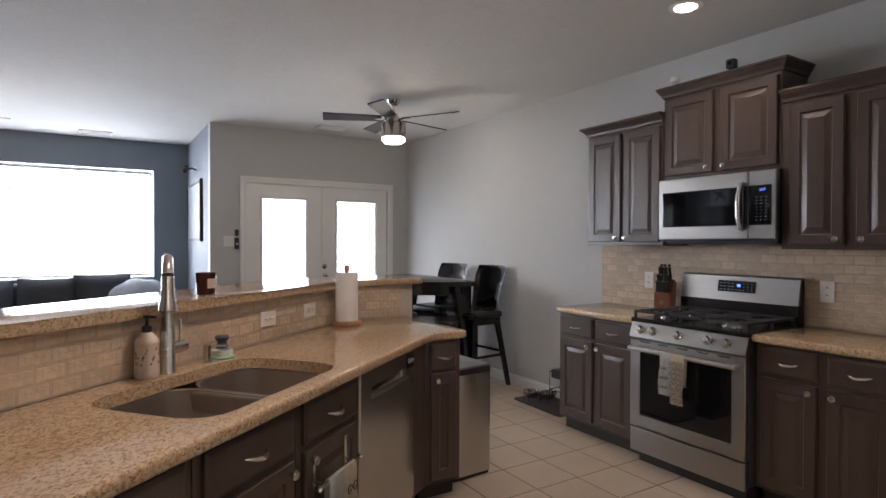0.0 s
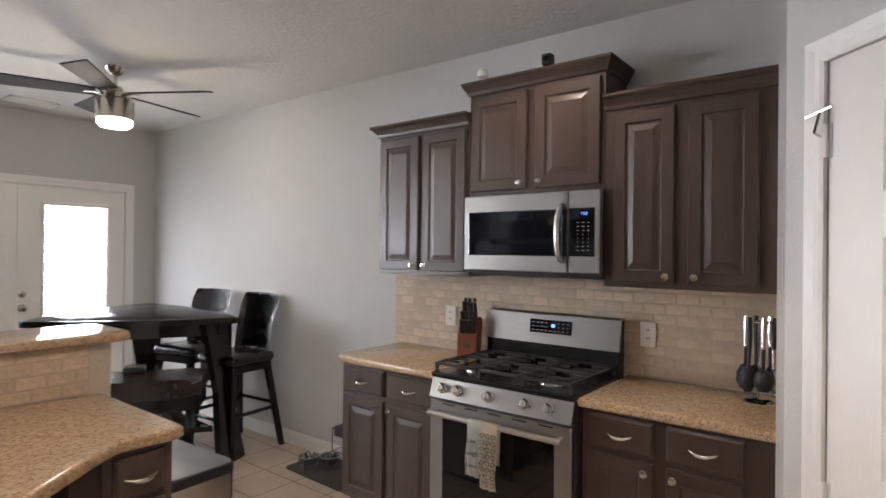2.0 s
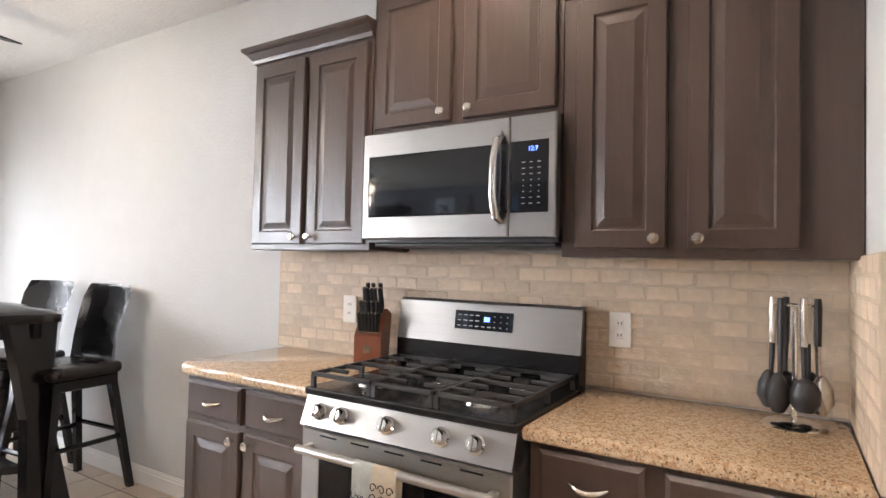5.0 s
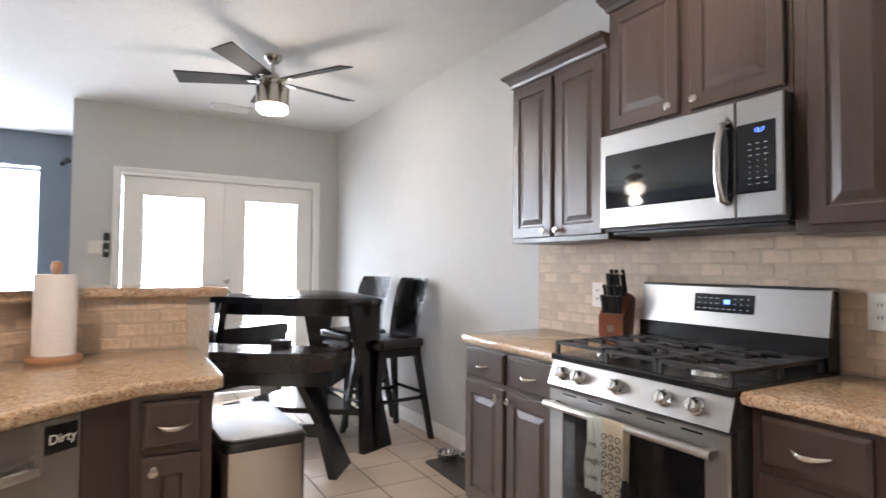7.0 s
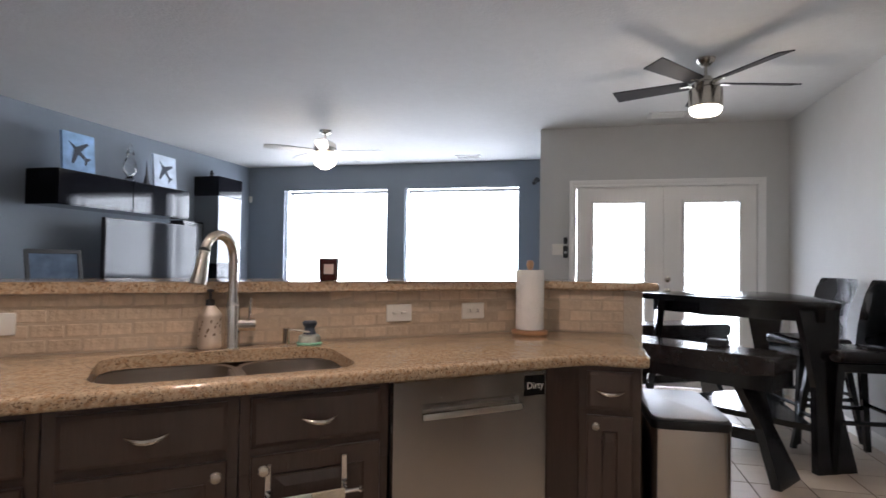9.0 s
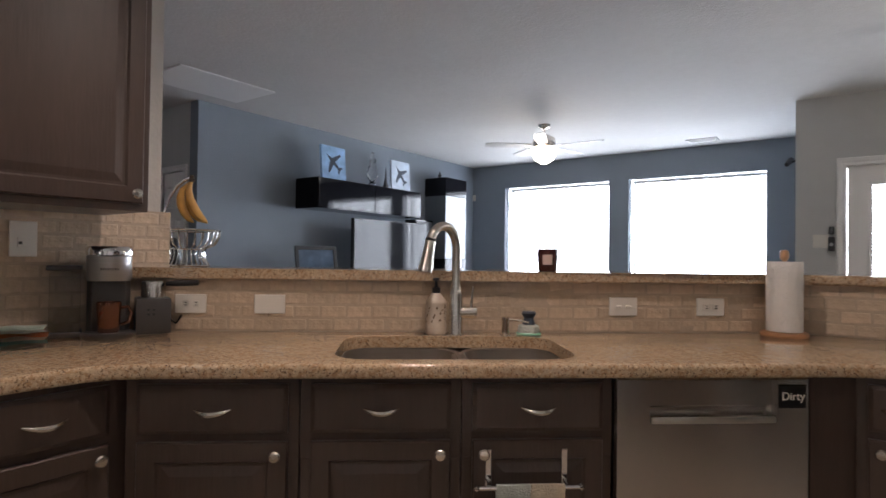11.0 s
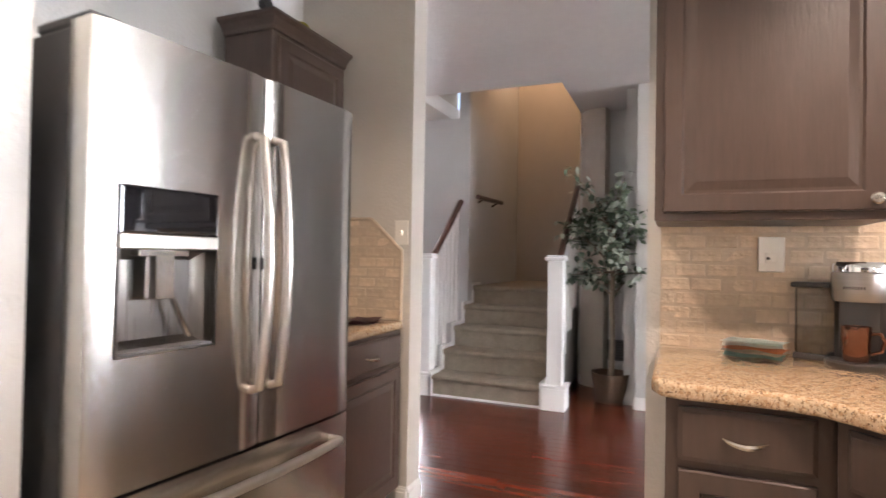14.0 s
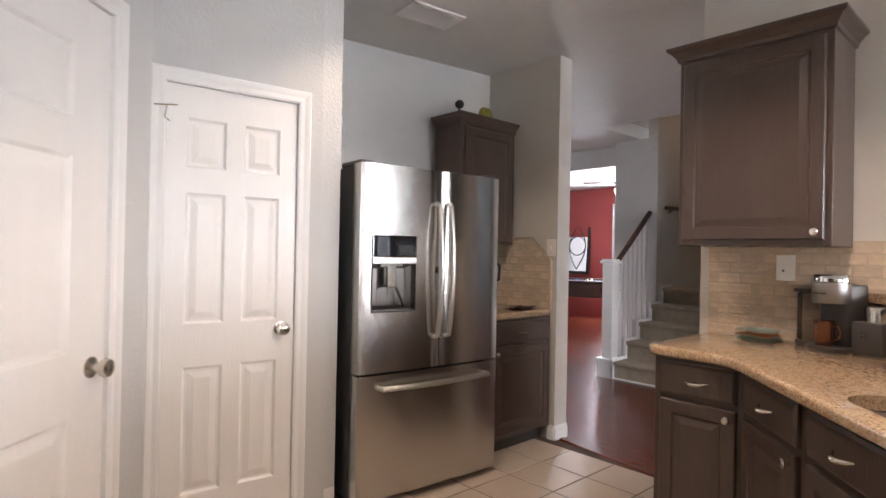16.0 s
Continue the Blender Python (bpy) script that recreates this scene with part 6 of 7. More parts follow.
# ---- ceiling fixtures ----
def blades(parent, n, r0, r1, w0, w1, z, material, a0, pitch, iron, shape=None):
    for k in range(n):
        a = radians(a0 + 360 * k / n)
        bm = B()
        rows = []
        for t_ in np.linspace(0, 1, 6):
            r = r0 + (r1 - r0) * t_
            w = (w0 + (w1 - w0) * t_) / 2
            if shape == "round" and t_ == 1:
                w *= 0.6
            tl = math.tan(radians(pitch))
            rows.append([bm.verts.new((r, q * w, z + q * w * tl + dz)) for q, dz in ((-1, 0), (1, 0), (1, 0.008), (-1, 0.008))])
        for x, y in zip(rows, rows[1:]):
            for j in range(4):
                bm.faces.new((x[j], x[(j + 1) % 4], y[(j + 1) % 4], y[j]))
        bm.faces.new(rows[0][::-1])
        bm.faces.new(rows[-1])
        bmesh.ops.rotate(bm, verts=bm.verts, cent=(0, 0, 0), matrix=Matrix.Rotation(a, 3, "Z"))
        b = part("blade", bm, material, parent)
        bm = B()
        box(bm, 0.07, -0.018, z - 0.006, r0 + 0.06, 0.018, z - 0.001)
        bmesh.ops.rotate(bm, verts=bm.verts, cent=(0, 0, 0), matrix=Matrix.Rotation(a, 3, "Z"))
        part("blade_iron", bm, iron, b)


FANB = mat("dark_walnut_blade", (0.028, 0.025, 0.025), 0.65, grain=0.2, scale=16, spec=0.25)
f1 = thing("ceiling_fan", pose(3.40, 5.965, 0), "brushed nickel ceiling fan with dark blades and lit lamp", "ceiling fan")
bm = B()
lathe(bm, [(0, 2.70), (0.065, 2.70), (0.062, 2.68), (0.03, 2.645), (0.012, 2.64), (0, 2.64)], 24)
part("canopy", bm, NICKEL, f1, "", True)
bm = B()
tube(bm, [(0, 0, 2.64), (0, 0, 2.54)], 0.012, 12)
part("downrod", bm, NICKEL, f1, "", True)
bm = B()
lathe(bm, [(0, 2.57), (0.04, 2.57), (0.05, 2.54), (0.09, 2.52), (0.092, 2.49), (0, 2.48)], 28)
part("motor", bm, NICKEL, f1, "", True)
bm = B()
lathe(bm, [(0.0, 2.482), (0.105, 2.482), (0.112, 2.472), (0.112, 2.355), (0.105, 2.35), (0, 2.35)], 30)
part("lamp_housing", bm, NICKEL, f1, "", True)
bm = B()
lathe(bm, [(0.104, 2.351), (0.104, 2.325), (0.085, 2.305), (0.0, 2.298)], 28)
part("lamp", bm, LAMP_GLOW, f1, "lit frosted glass lamp", True)
blades(f1, 5, 0.11, 0.635, 0.10, 0.135, 2.522, FANB, 14, 14, NICKEL)

WHITEB = mat("pale_fan_blade", (0.5, 0.49, 0.47), 0.4, grain=0.06)
f2 = thing("ceiling_fan", pose(-0.22, 7.48, 0.0), "white and nickel ceiling fan with a lit bowl lamp", "ceiling fan")
bm = B()
lathe(bm, [(0, 2.70), (0.07, 2.70), (0.06, 2.67), (0.015, 2.65), (0, 2.65)], 22)
part("canopy", bm, NICKEL, f2, "", True)
bm = B()
tube(bm, [(0, 0, 2.66), (0, 0, 2.57)], 0.012, 10)
part("downrod", bm, NICKEL, f2)
bm = B()
lathe(bm, [(0, 2.585), (0.07, 2.58), (0.12, 2.55), (0.13, 2.5), (0.11, 2.45), (0.06, 2.43), (0, 2.43)], 26)
part("motor", bm, NICKEL, f2, "", True)
bm = B()
lathe(bm, [(0.06, 2.43), (0.13, 2.41), (0.135, 2.38), (0.105, 2.31), (0.04, 2.27), (0.0, 2.262)], 26)
part("lamp", bm, LAMP_GLOW, f2, "lit frosted bowl lamp", True)
blades(f2, 5, 0.14, 0.66, 0.1, 0.14, 2.46, WHITEB, 3, 10, NICKEL, "round")

for cx, cy, watts, hue in CANS:
    c = thing("recessed_light", pose(cx, cy, 2.70), "lit recessed ceiling light with a white trim ring", "ceiling light", "recessed lights")
    bm = B()
    lathe(bm, [(0.062, -0.001), (0.088, -0.001), (0.09, -0.006), (0.062, -0.008)], 28)
    part("trim_ring", bm, TRIM, c, "", True)
    bm = B()
    lathe(bm, [(0.0, -0.019), (0.03, -0.018), (0.05, -0.0145), (0.0605, -0.0085)], 24)
    part("lens", bm, CAN_GLOW, c, "glowing lens")


def ceiling_vent(x, y, w, d, rz, label="white metal ceiling vent with slats"):
    v = thing("ceiling_vent", pose(x, y, 2.70, 0, 0, rz), label, "vent", "ceiling vents")
    bm = B()
    for a, b, c, e in ((-w / 2, -d / 2, w / 2, -d / 2 + 0.025), (-w / 2, d / 2 - 0.025, w / 2, d / 2), (-w / 2, -d / 2, -w / 2 + 0.025, d / 2), (w / 2 - 0.025, -d / 2, w / 2, d / 2)):
        box(bm, a, b, -0.012, c, e, -0.001)
    part("frame", bm, TRIM, v)
    bm = B()
    box(bm, -w / 2 + 0.02, -d / 2 + 0.02, -0.003, w / 2 - 0.02, d / 2 - 0.02, -0.001)
    part("backing", bm, SLOT, v)
    n = 9
    for k in range(n):
        y0 = -d / 2 + 0.035 + (d - 0.07) * k / (n - 1)
        bm = B()
        box(bm, -w / 2 + 0.025, y0 - 0.0028, -0.011, w / 2 - 0.025, y0 + 0.0028, -0.004)
        part("slat", bm, TRIM, v)
    return v


ceiling_vent(1.08, 0.84, 0.36, 0.22, -6)
ceiling_vent(1.07, 9.22, 0.34, 0.2, 0)
ceiling_vent(3.36, 7.46, 0.34, 0.2, 0)
hv = thing("ceiling_return_vent", pose(-2.0, 4.55, 2.70), "large flat white return vent in the ceiling", "vent")
bm = B()
box(bm, -0.3, -0.45, -0.014, 0.3, 0.45, -0.001, bevel=0.005)
part("panel", bm, TRIM, hv)

# ---- small things on walls and cabinets ----
cb = thing("camera_cube", pose(4.36, 3.32, 2.452), "small black cube camera on the cabinet", "camera")
bm = B()
box(bm, -0.025, -0.025, 0, 0.025, 0.025, 0.055, bevel=0.006, seg=2)
part("case", bm, RUBBER, cb)
bm = B()
tube(bm, [(-0.0262, 0, 0.03), (-0.024, 0, 0.03)], 0.014, 14)
part("lens", bm, BLACK_GLASS, cb)
wb = thing("white_sensor", pose(4.33, 3.69, 2.452), "round white sensor on the cabinet", "sensor")
bm = B()
lathe(bm, [(0, 0), (0.026, 0), (0.032, 0.012), (0.03, 0.03), (0.018, 0.042), (0, 0.045)], 18)
part("shell", bm, WHITE_PLASTIC, wb, "", True)
pc = thing("pan_camera", pose(0.47, 0.46, 2.257), "white camera with a round black face", "camera")
bm = B()
lathe(bm, [(0, 0), (0.028, 0), (0.03, 0.02), (0.022, 0.035), (0, 0.037)], 16)
part("base", bm, WHITE_PLASTIC, pc, "", True)
bm = B()
tube(bm, [(0, 0, 0.03), (0, 0, 0.075)], 0.007, 8)
tube(bm, [(0, -0.02, 0.1), (0, 0.0, 0.1), (0, 0.02, 0.1)], [0.024, 0.032, 0.028], 18)
part("face", bm, RUBBER, pc, "round black face", True)
ds = thing("green_dish", pose(0.2, 0.46, 2.257), "yellow-green patterned bowl lying on the cabinet", "bowl")
bm = B()
tube(bm, [(0, -0.03, 0.055), (0, 0.0, 0.06), (0, 0.02, 0.06)], [0.03, 0.07, 0.062], 22)
part("shell", bm, mat("olive_glaze", (0.3, 0.28, 0.06), 0.25, grain=0.5, scale=14), ds, "", True)

sg = thing("framed_sign", pose(3.73 - 0.72 * 0.7071, 2.22 - 0.72 * 0.7071, 2.3, 0, 0, 225), "small dark-framed sign above the white door", "sign")
bm = B()
rings(bm, -0.42, -0.11, 0.42, 0.11, [(0, -0.001), (0, -0.02), (0.02, -0.02), (0.022, -0.012)], fill=False)
part("frame", bm, mat("dark_frame", (0.05, 0.035, 0.03), 0.5, grain=0.2), sg)
bm = B()
box(bm, -0.4, -0.012, -0.09, 0.4, -0.004, 0.09)
part("panel", bm, mat("pale_sign", (0.5, 0.48, 0.45), 0.7, grain=0.08), sg)
for dd, xx in ((dA, 0.0), (dB, 0.0)):
    bm = B()
    tube(bm, [(xx - 0.05, -0.02, 1.89), (xx + 0.04, -0.022, 1.9)], 0.004, 6)
    tube(bm, [(xx, -0.022, 1.895), (xx - 0.01, -0.03, 1.84), (xx + 0.012, -0.03, 1.825)], 0.004, 6)
    part("hook", bm, CHROME, dd, "small bent hook over the hinge", True)

rc = thing("remote_holder", pose(2.405, 7.868, 1.41), "black remote control hung beside the doors", "remote")
bm = B()
box(bm, -0.025, -0.03, -0.1, 0.025, -0.001, 0.03, bevel=0.012, seg=2)
box(bm, -0.02, -0.026, 0.05, 0.02, -0.001, 0.12, bevel=0.008, seg=2)
part("case", bm, RUBBER, rc)
bm = B()
tube(bm, [(0, -0.033, -0.04), (0, -0.03, -0.04)], 0.015, 14)
part("dial", bm, PRINT, rc)
mo = thing("motion_detector", pose(-2.53, 9.62, 2.2, 0, 0, 90), "small white motion detector high on the wall", "sensor")
bm = B()
box(bm, -0.03, -0.04, -0.05, 0.03, 0.0, 0.05, bevel=0.01, seg=2)
part("case", bm, WHITE_PLASTIC, mo)
mo["label"] = "small white alarm sensor high on the wall"
mo.name = "alarm_sensor"

wp = thing("wall_picture", pose(2.13, 9.45, 0, 0, 0, -90), "dark framed landscape picture on the return wall", "picture")
bm = B()
rings(bm, 0, 1.4, 1.08, 2.13, [(0, -0.001), (0, -0.035), (0.03, -0.035), (0.034, -0.025)], fill=False)
part("frame", bm, RUBBER, wp)
bm = B()
box(bm, 0.02, -0.025, 1.42, 1.06, -0.004, 2.11)
part("canvas", bm, mat("dusky_canvas", (0.12, 0.14, 0.16), 0.5, grain=0.7, scale=4), wp)
pl = thing("picture_lamp", pose(2.13, 8.85, 2.28, 0, 0, -90), "black picture spotlight on the wall", "wall lamp")
bm = B()
tube(bm, [(0, -0.001, 0), (0, -0.05, 0.02), (0, -0.12, 0.0)], 0.012, 8)
tube(bm, [(-0.05, -0.11, 0.03), (0.06, -0.14, -0.03)], [0.035, 0.022], 12)
part("arm", bm, RUBBER, pl, "", True)

# ---- living room ----
sf = thing("sofa", pose(0.25, 9.05, 0), "charcoal fabric sofa below the windows", "sofa")
bm = B()
box(bm, -1.45, -0.45, 0.1, 1.45, 0.45, 0.45, bevel=0.04, seg=2)
part("seat_base", bm, SOFA, sf, "", True)
bm = B()
box(bm, -1.45, 0.2, 0.4, 1.45, 0.45, 0.9, bevel=0.07, seg=3)
part("backrest", bm, SOFA, sf, "", True)
for x in (-1.45, 1.25):
    bm = B()
    box(bm, x, -0.45, 0.1, x + 0.2, 0.45, 0.66, bevel=0.05, seg=3)
    part("arm", bm, SOFA, sf, "", True)


def cushion(name, m, w, h, t, material, label, cat="cushion"):
    c = thing(name, m, label, cat, "sofa cushions")
    bm = B()
    n = 10
    top, bot = [], []
    for j in range(n + 1):
        for lst, s in ((top, 1), (bot, -1)):
            row = []
            for i in range(n + 1):
                u, v = 2 * i / n - 1, 2 * j / n - 1
                puff = max(0.0, (1 - u ** 4) * (1 - v ** 4)) ** 0.6
                pin = 1 - 0.06 * (1 - abs(u * v))
                row.append(bm.verts.new((u * w / 2 * (1 - 0.05 * (1 - v * v) * abs(u)), s * t / 2 * puff, v * h / 2 * (1 - 0.05 * (1 - u * u) * abs(v)))))
            lst.append(row)
    for j in range(n):
        for i in range(n):
            bm.faces.new((top[j][i], top[j][i + 1], top[j + 1][i + 1], top[j + 1][i]))
            bm.faces.new((bot[j][i], bot[j + 1][i], bot[j + 1][i + 1], bot[j][i + 1]))
    bmesh.ops.remove_doubles(bm, verts=bm.verts, dist=1e-5)
    part("cover", bm, material, c, "", True)
    return c


for i, (x, rz, mt_, h) in enumerate(((-0.25, 6, SOFA, 0.52), (0.35, -8, SOFA, 0.55), (0.9, 10, SOFA, 0.58), (-0.85, -4, SOFA, 0.52))):
    cushion("sofa_cushion", pose(x + 0.25, 9.08, 0.45 + h * 0.47, -14, 0, rz), 0.6, h, 0.2, mt_, "dark grey sofa back cushion")
th = thing("throw_blanket", pose(1.5, 9.1, 0.0), "pale grey throw heaped on the sofa arm", "blanket")
bm = B()
bmesh.ops.create_icosphere(bm, subdivisions=4, radius=1.0)
for v in bm.verts:
    n = noise.fractal(v.co * 1.7, 1.0, 2.0, 3)
    v.co = Vector((v.co.x * 0.34, v.co.y * 0.3, max(-0.05, v.co.z) * 0.3)) * (1 + 0.14 * n)
    v.co.z += 0.64
part("cloth", bm, THROW, th, "", True)

cs = thing("media_console", pose(-2.27, 7.25, 0), "long black media console", "console")
bm = B()
box(bm, -0.26, -1.75, 0.06, 0.26, 1.75, 0.94, bevel=0.006)
part("body", bm, SHELF, cs)
for k in range(4):
    bm = B()
    box(bm, 0.262, -1.73 + k * 0.866, 0.1, 0.28, -0.88 + k * 0.866, 0.92, bevel=0.003)
    part("door", bm, SHELF, cs)
bm = B()
box(bm, -0.24, -1.7, 0, 0.22, 1.7, 0.06)
part("plinth", bm, RUBBER, cs)
tv = thing("television", pose(-2.15, 7.17, 0.94, 0, 0, 90), "large flat television standing on the console", "television")
bm = B()
box(bm, -0.7, 0.0, 0.06, 0.7, 0.05, 0.72, bevel=0.005)
part("case", bm, RUBBER, tv)
bm = B()
box(bm, -0.688, -0.003, 0.075, 0.688, -0.0005, 0.708)
part("screen", bm, SCREEN, tv, "glossy dark screen")
bm = B()
box(bm, -0.25, -0.06, 0, 0.25, 0.12, 0.012, bevel=0.003)
box(bm, -0.05, 0.01, 0.01, 0.05, 0.04, 0.08)
part("stand", bm, RUBBER, tv)
sh = thing("wall_shelf", pose(-2.54, 6.835, 0), "glossy black wall cabinet hung over the television", "shelf")
bm = B()
box(bm, 0.0, -0.905, 1.74, 0.365, 0.905, 2.08, bevel=0.003)
part("body", bm, SHELF, sh)
for k in range(2):
    bm = B()
    box(bm, 0.366, -0.9 + k * 0.905, 1.75, 0.384, -0.008 + k * 0.905, 2.07, bevel=0.002)
    part("door", bm, SHELF, sh, "glossy black door")
gc = thing("display_cabinet", pose(-2.54, 8.58, 0), "black topped glass display cabinet on the wall", "cabinet")
bm = B()
box(bm, 0.0, -0.27, 2.1, 0.385, 0.26, 2.365, bevel=0.003)
part("top_box", bm, SHELF, gc)
bm = B()
box(bm, 0.0, -0.27, 0.94, 0.385, 0.26, 1.19, bevel=0.003)
part("bottom_box", bm, SHELF, gc)
bm = B()
box(bm, 0.0, -0.27, 1.19, 0.012, 0.26, 2.1)
part("back_panel", bm, mat("grey_back_panel", (0.2, 0.22, 0.25), 0.4, grain=0.05), gc)
bm = B()
box(bm, 0.375, -0.265, 1.19, 0.381, 0.255, 2.1)
box(bm, 0.012, -0.27, 1.19, 0.375, -0.264, 2.1)
box(bm, 0.012, 0.254, 1.19, 0.375, 0.26, 2.1)
part("glass_door", bm, mat("dark_cabinet_glass", (0.13, 0.15, 0.17), 0.03, spec=0.3), gc, "reflecting glass front")
bp_ = thing("speaker_panel", pose(-2.54, 8.06, 0), "flat black panel hung beside the television", "speaker")
bm = B()
box(bm, 0.0, -0.2, 1.15, 0.2, 0.2, 1.735, bevel=0.006)
part("case", bm, SHELF, bp_)
bm = B()
box(bm, 0.201, -0.18, 1.17, 0.206, 0.18, 1.71)
part("grille", bm, RUBBER, bp_)

SKYC = mat("sky_blue_canvas", (0.24, 0.4, 0.62), 0.7, grain=0.55, scale=8)
PALEC = mat("pale_violet_canvas", (0.5, 0.58, 0.68), 0.7, grain=0.4, scale=8)
PLANE = [(0.0, 0.15), (0.018, 0.06), (0.14, 0.0), (0.14, -0.025), (0.02, -0.005), (0.016, -0.09), (0.05, -0.12), (0.05, -0.135), (0.0, -0.12), (-0.05, -0.135), (-0.05, -0.12), (-0.016, -0.09), (-0.02, -0.005), (-0.14, -0.025), (-0.14, 0.0), (-0.018, 0.06)]
for yc, mt_, ang, lab in ((6.22, SKYC, 50, "blue canvas with a dark aeroplane shape"), (7.4, PALEC, 38, "pale canvas with a violet aeroplane shape")):
    cv = thing("canvas_picture", pose(-2.22, yc, 2.082, -4, 0, 90), lab, "picture", "aeroplane canvases")
    bm = B()
    box(bm, -0.185, 0, 0, 0.185, 0.03, 0.38, bevel=0.004)
    part("canvas", bm, mt_, cv)
    bm = B()
    ca, sa = math.cos(radians(ang)), math.sin(radians(ang))
    slab(bm, [(x * ca - z * sa, 0.19 + x * sa + z * ca) for x, z in PLANE], "y", -0.003, -0.0006)
    part("aeroplane", bm, mat("dark_ink", (0.03, 0.04, 0.06), 0.7), cv)
dc = thing("decanter", pose(-2.27, 6.9, 2.08), "tall clear glass decanter with a stopper", "decanter")
bm = B()
lathe(bm, [(0, 0), (0.05, 0), (0.055, 0.02), (0.03, 0.06), (0.06, 0.11), (0.075, 0.17), (0.06, 0.23), (0.03, 0.27), (0.03, 0.3), (0.045, 0.31), (0.03, 0.335), (0.012, 0.38), (0.018, 0.41), (0, 0.43)], 22)
part("vessel", bm, CLEAR, dc, "", True)
tw = thing("tower_figurine", pose(-2.21, 7.08, 2.08), "small dark metal tower figurine", "figurine")
bm = B()
tube(bm, [(0, 0, 0), (0, 0, 0.06), (0, 0, 0.13), (0, 0, 0.26)], [0.04, 0.022, 0.011, 0.002], 4)
part("tower", bm, IRON, tw)
fi = thing("finial_jar", pose(-2.37, 8.45, 2.365), "small black lidded jar on the display cabinet", "jar")
bm = B()
lathe(bm, [(0, 0), (0.03, 0), (0.035, 0.02), (0.022, 0.045), (0.03, 0.06), (0.012, 0.08), (0.014, 0.095), (0, 0.11)], 16)
part("jar", bm, RUBBER, fi, "", True)
pf = thing("photo_frame", pose(-2.12, 5.92, 0.94, -10, 0, 78), "black framed photograph leaning on the console", "picture")
bm = B()
rings(bm, -0.25, 0.0, 0.25, 0.38, [(0, 0.02), (0, 0.0), (0.035, 0.0), (0.04, 0.008)], fill=False)
part("frame", bm, RUBBER, pf)
bm = B()
box(bm, -0.215, 0.008, 0.035, 0.215, 0.014, 0.345)
part("photo", bm, mat("photo_under_glass", (0.1, 0.14, 0.2), 0.05, grain=0.5, scale=9, spec=0.8), pf)
sp = thing("side_speaker", pose(0.04, 3.13, 1.158, 0, 0, 40), "small rounded black speaker standing on the bar", "speaker")
bm = B()
lathe(bm, [(0, 0), (0.035, 0), (0.042, 0.03), (0.04, 0.08), (0.03, 0.115), (0.012, 0.128), (0, 0.13)], 20)
part("case", bm, RUBBER, sp)

# ---- stair hall ----
st = thing("staircase", pose(0, 0, 0), "carpeted staircase with white skirts", "stairs")
RISE, RUN, X0 = 0.187, 0.27, -2.11
for i in range(5):
    bm = B()
    x0, z = X0 - i * RUN, (i + 1) * RISE
    x1 = x0 - RUN if i < 4 else -4.95
    slab(bm, [(x0, z - RISE), (x0 + 0.0, z - 0.05), (x0 + 0.028, z - 0.04), (x0 + 0.034, z - 0.02), (x0 + 0.026, z - 0.004), (x0 + 0.01, z), (x1 - 0.01, z), (x1 - 0.01, z - RISE)], "y", 0.2, 1.17)
    part("step", bm, CARPET, st, "carpeted step", True)
bm = B()
box(bm, X0 - 0.002, 0.2, 0.0, X0 + 0.014, 1.17, 0.016)
part("shoe_moulding", bm, TRIM, st)
for y0, y1, nm in ((1.17, 1.195, "skirt"), (0.175, 0.2, "skirt")):
    bm = B()
    pts = [(X0 + 0.04, 0)]
    for i in range(5):
        pts += [(X0 + 0.04 - i * RUN, (i + 1) * RISE + 0.03), (X0 + 0.04 - (i + 1) * RUN, (i + 1) * RISE + 0.03)]
    pts += [(X0 + 0.04 - 5 * RUN, 0)]
    slab(bm, pts, "y", y0, y1)
    part(nm, bm, TRIM, st, "white stepped skirt board")
bm = B()
pts = [(X0 - 0.15, 0)]
for i in range(5):
    pts += [(X0 - 0.06 - i * RUN, (i + 1) * RISE - 0.02), (X0 - 0.06 - (i + 1) * RUN, (i + 1) * RISE - 0.02)]
pts += [(X0 - 5 * RUN, 0)]
slab(bm, pts, "y", 1.196, 1.25)
part("side_panel", bm, WALL, st, "grey plaster side of the stairs")
for i in range(1, 5):
    bm = B()
    x0 = X0 - i * RUN
    box(bm, x0 - 0.02, 1.18, (i) * RISE + 0.0, x0 + 0.06, 1.275, i * RISE + 0.03, bevel=0.006)
    part("tread_return", bm, TRIM, st)


def newel(x, y, label):
    n = thing("newel_post", pose(x, y, 0), label, "newel post", "newel posts")
    bm = B()
    box(bm, -0.095, -0.095, 0, 0.095, 0.095, 0.18, bevel=0.004)
    box(bm, -0.105, -0.105, 0.18, 0.105, 0.105, 0.205, bevel=0.008, seg=2)
    part("plinth", bm, TRIM, n)
    bm = B()
    box(bm, -0.062, -0.062, 0.2, 0.062, 0.062, 1.215, bevel=0.004)
    part("shaft", bm, TRIM, n)
    bm = B()
    box(bm, -0.082, -0.082, 1.215, 0.082, 0.082, 1.245, bevel=0.008, seg=2)
    box(bm, -0.07, -0.07, 1.245, 0.07, 0.07, 1.262, bevel=0.006)
    part("cap", bm, TRIM, n)
    return n


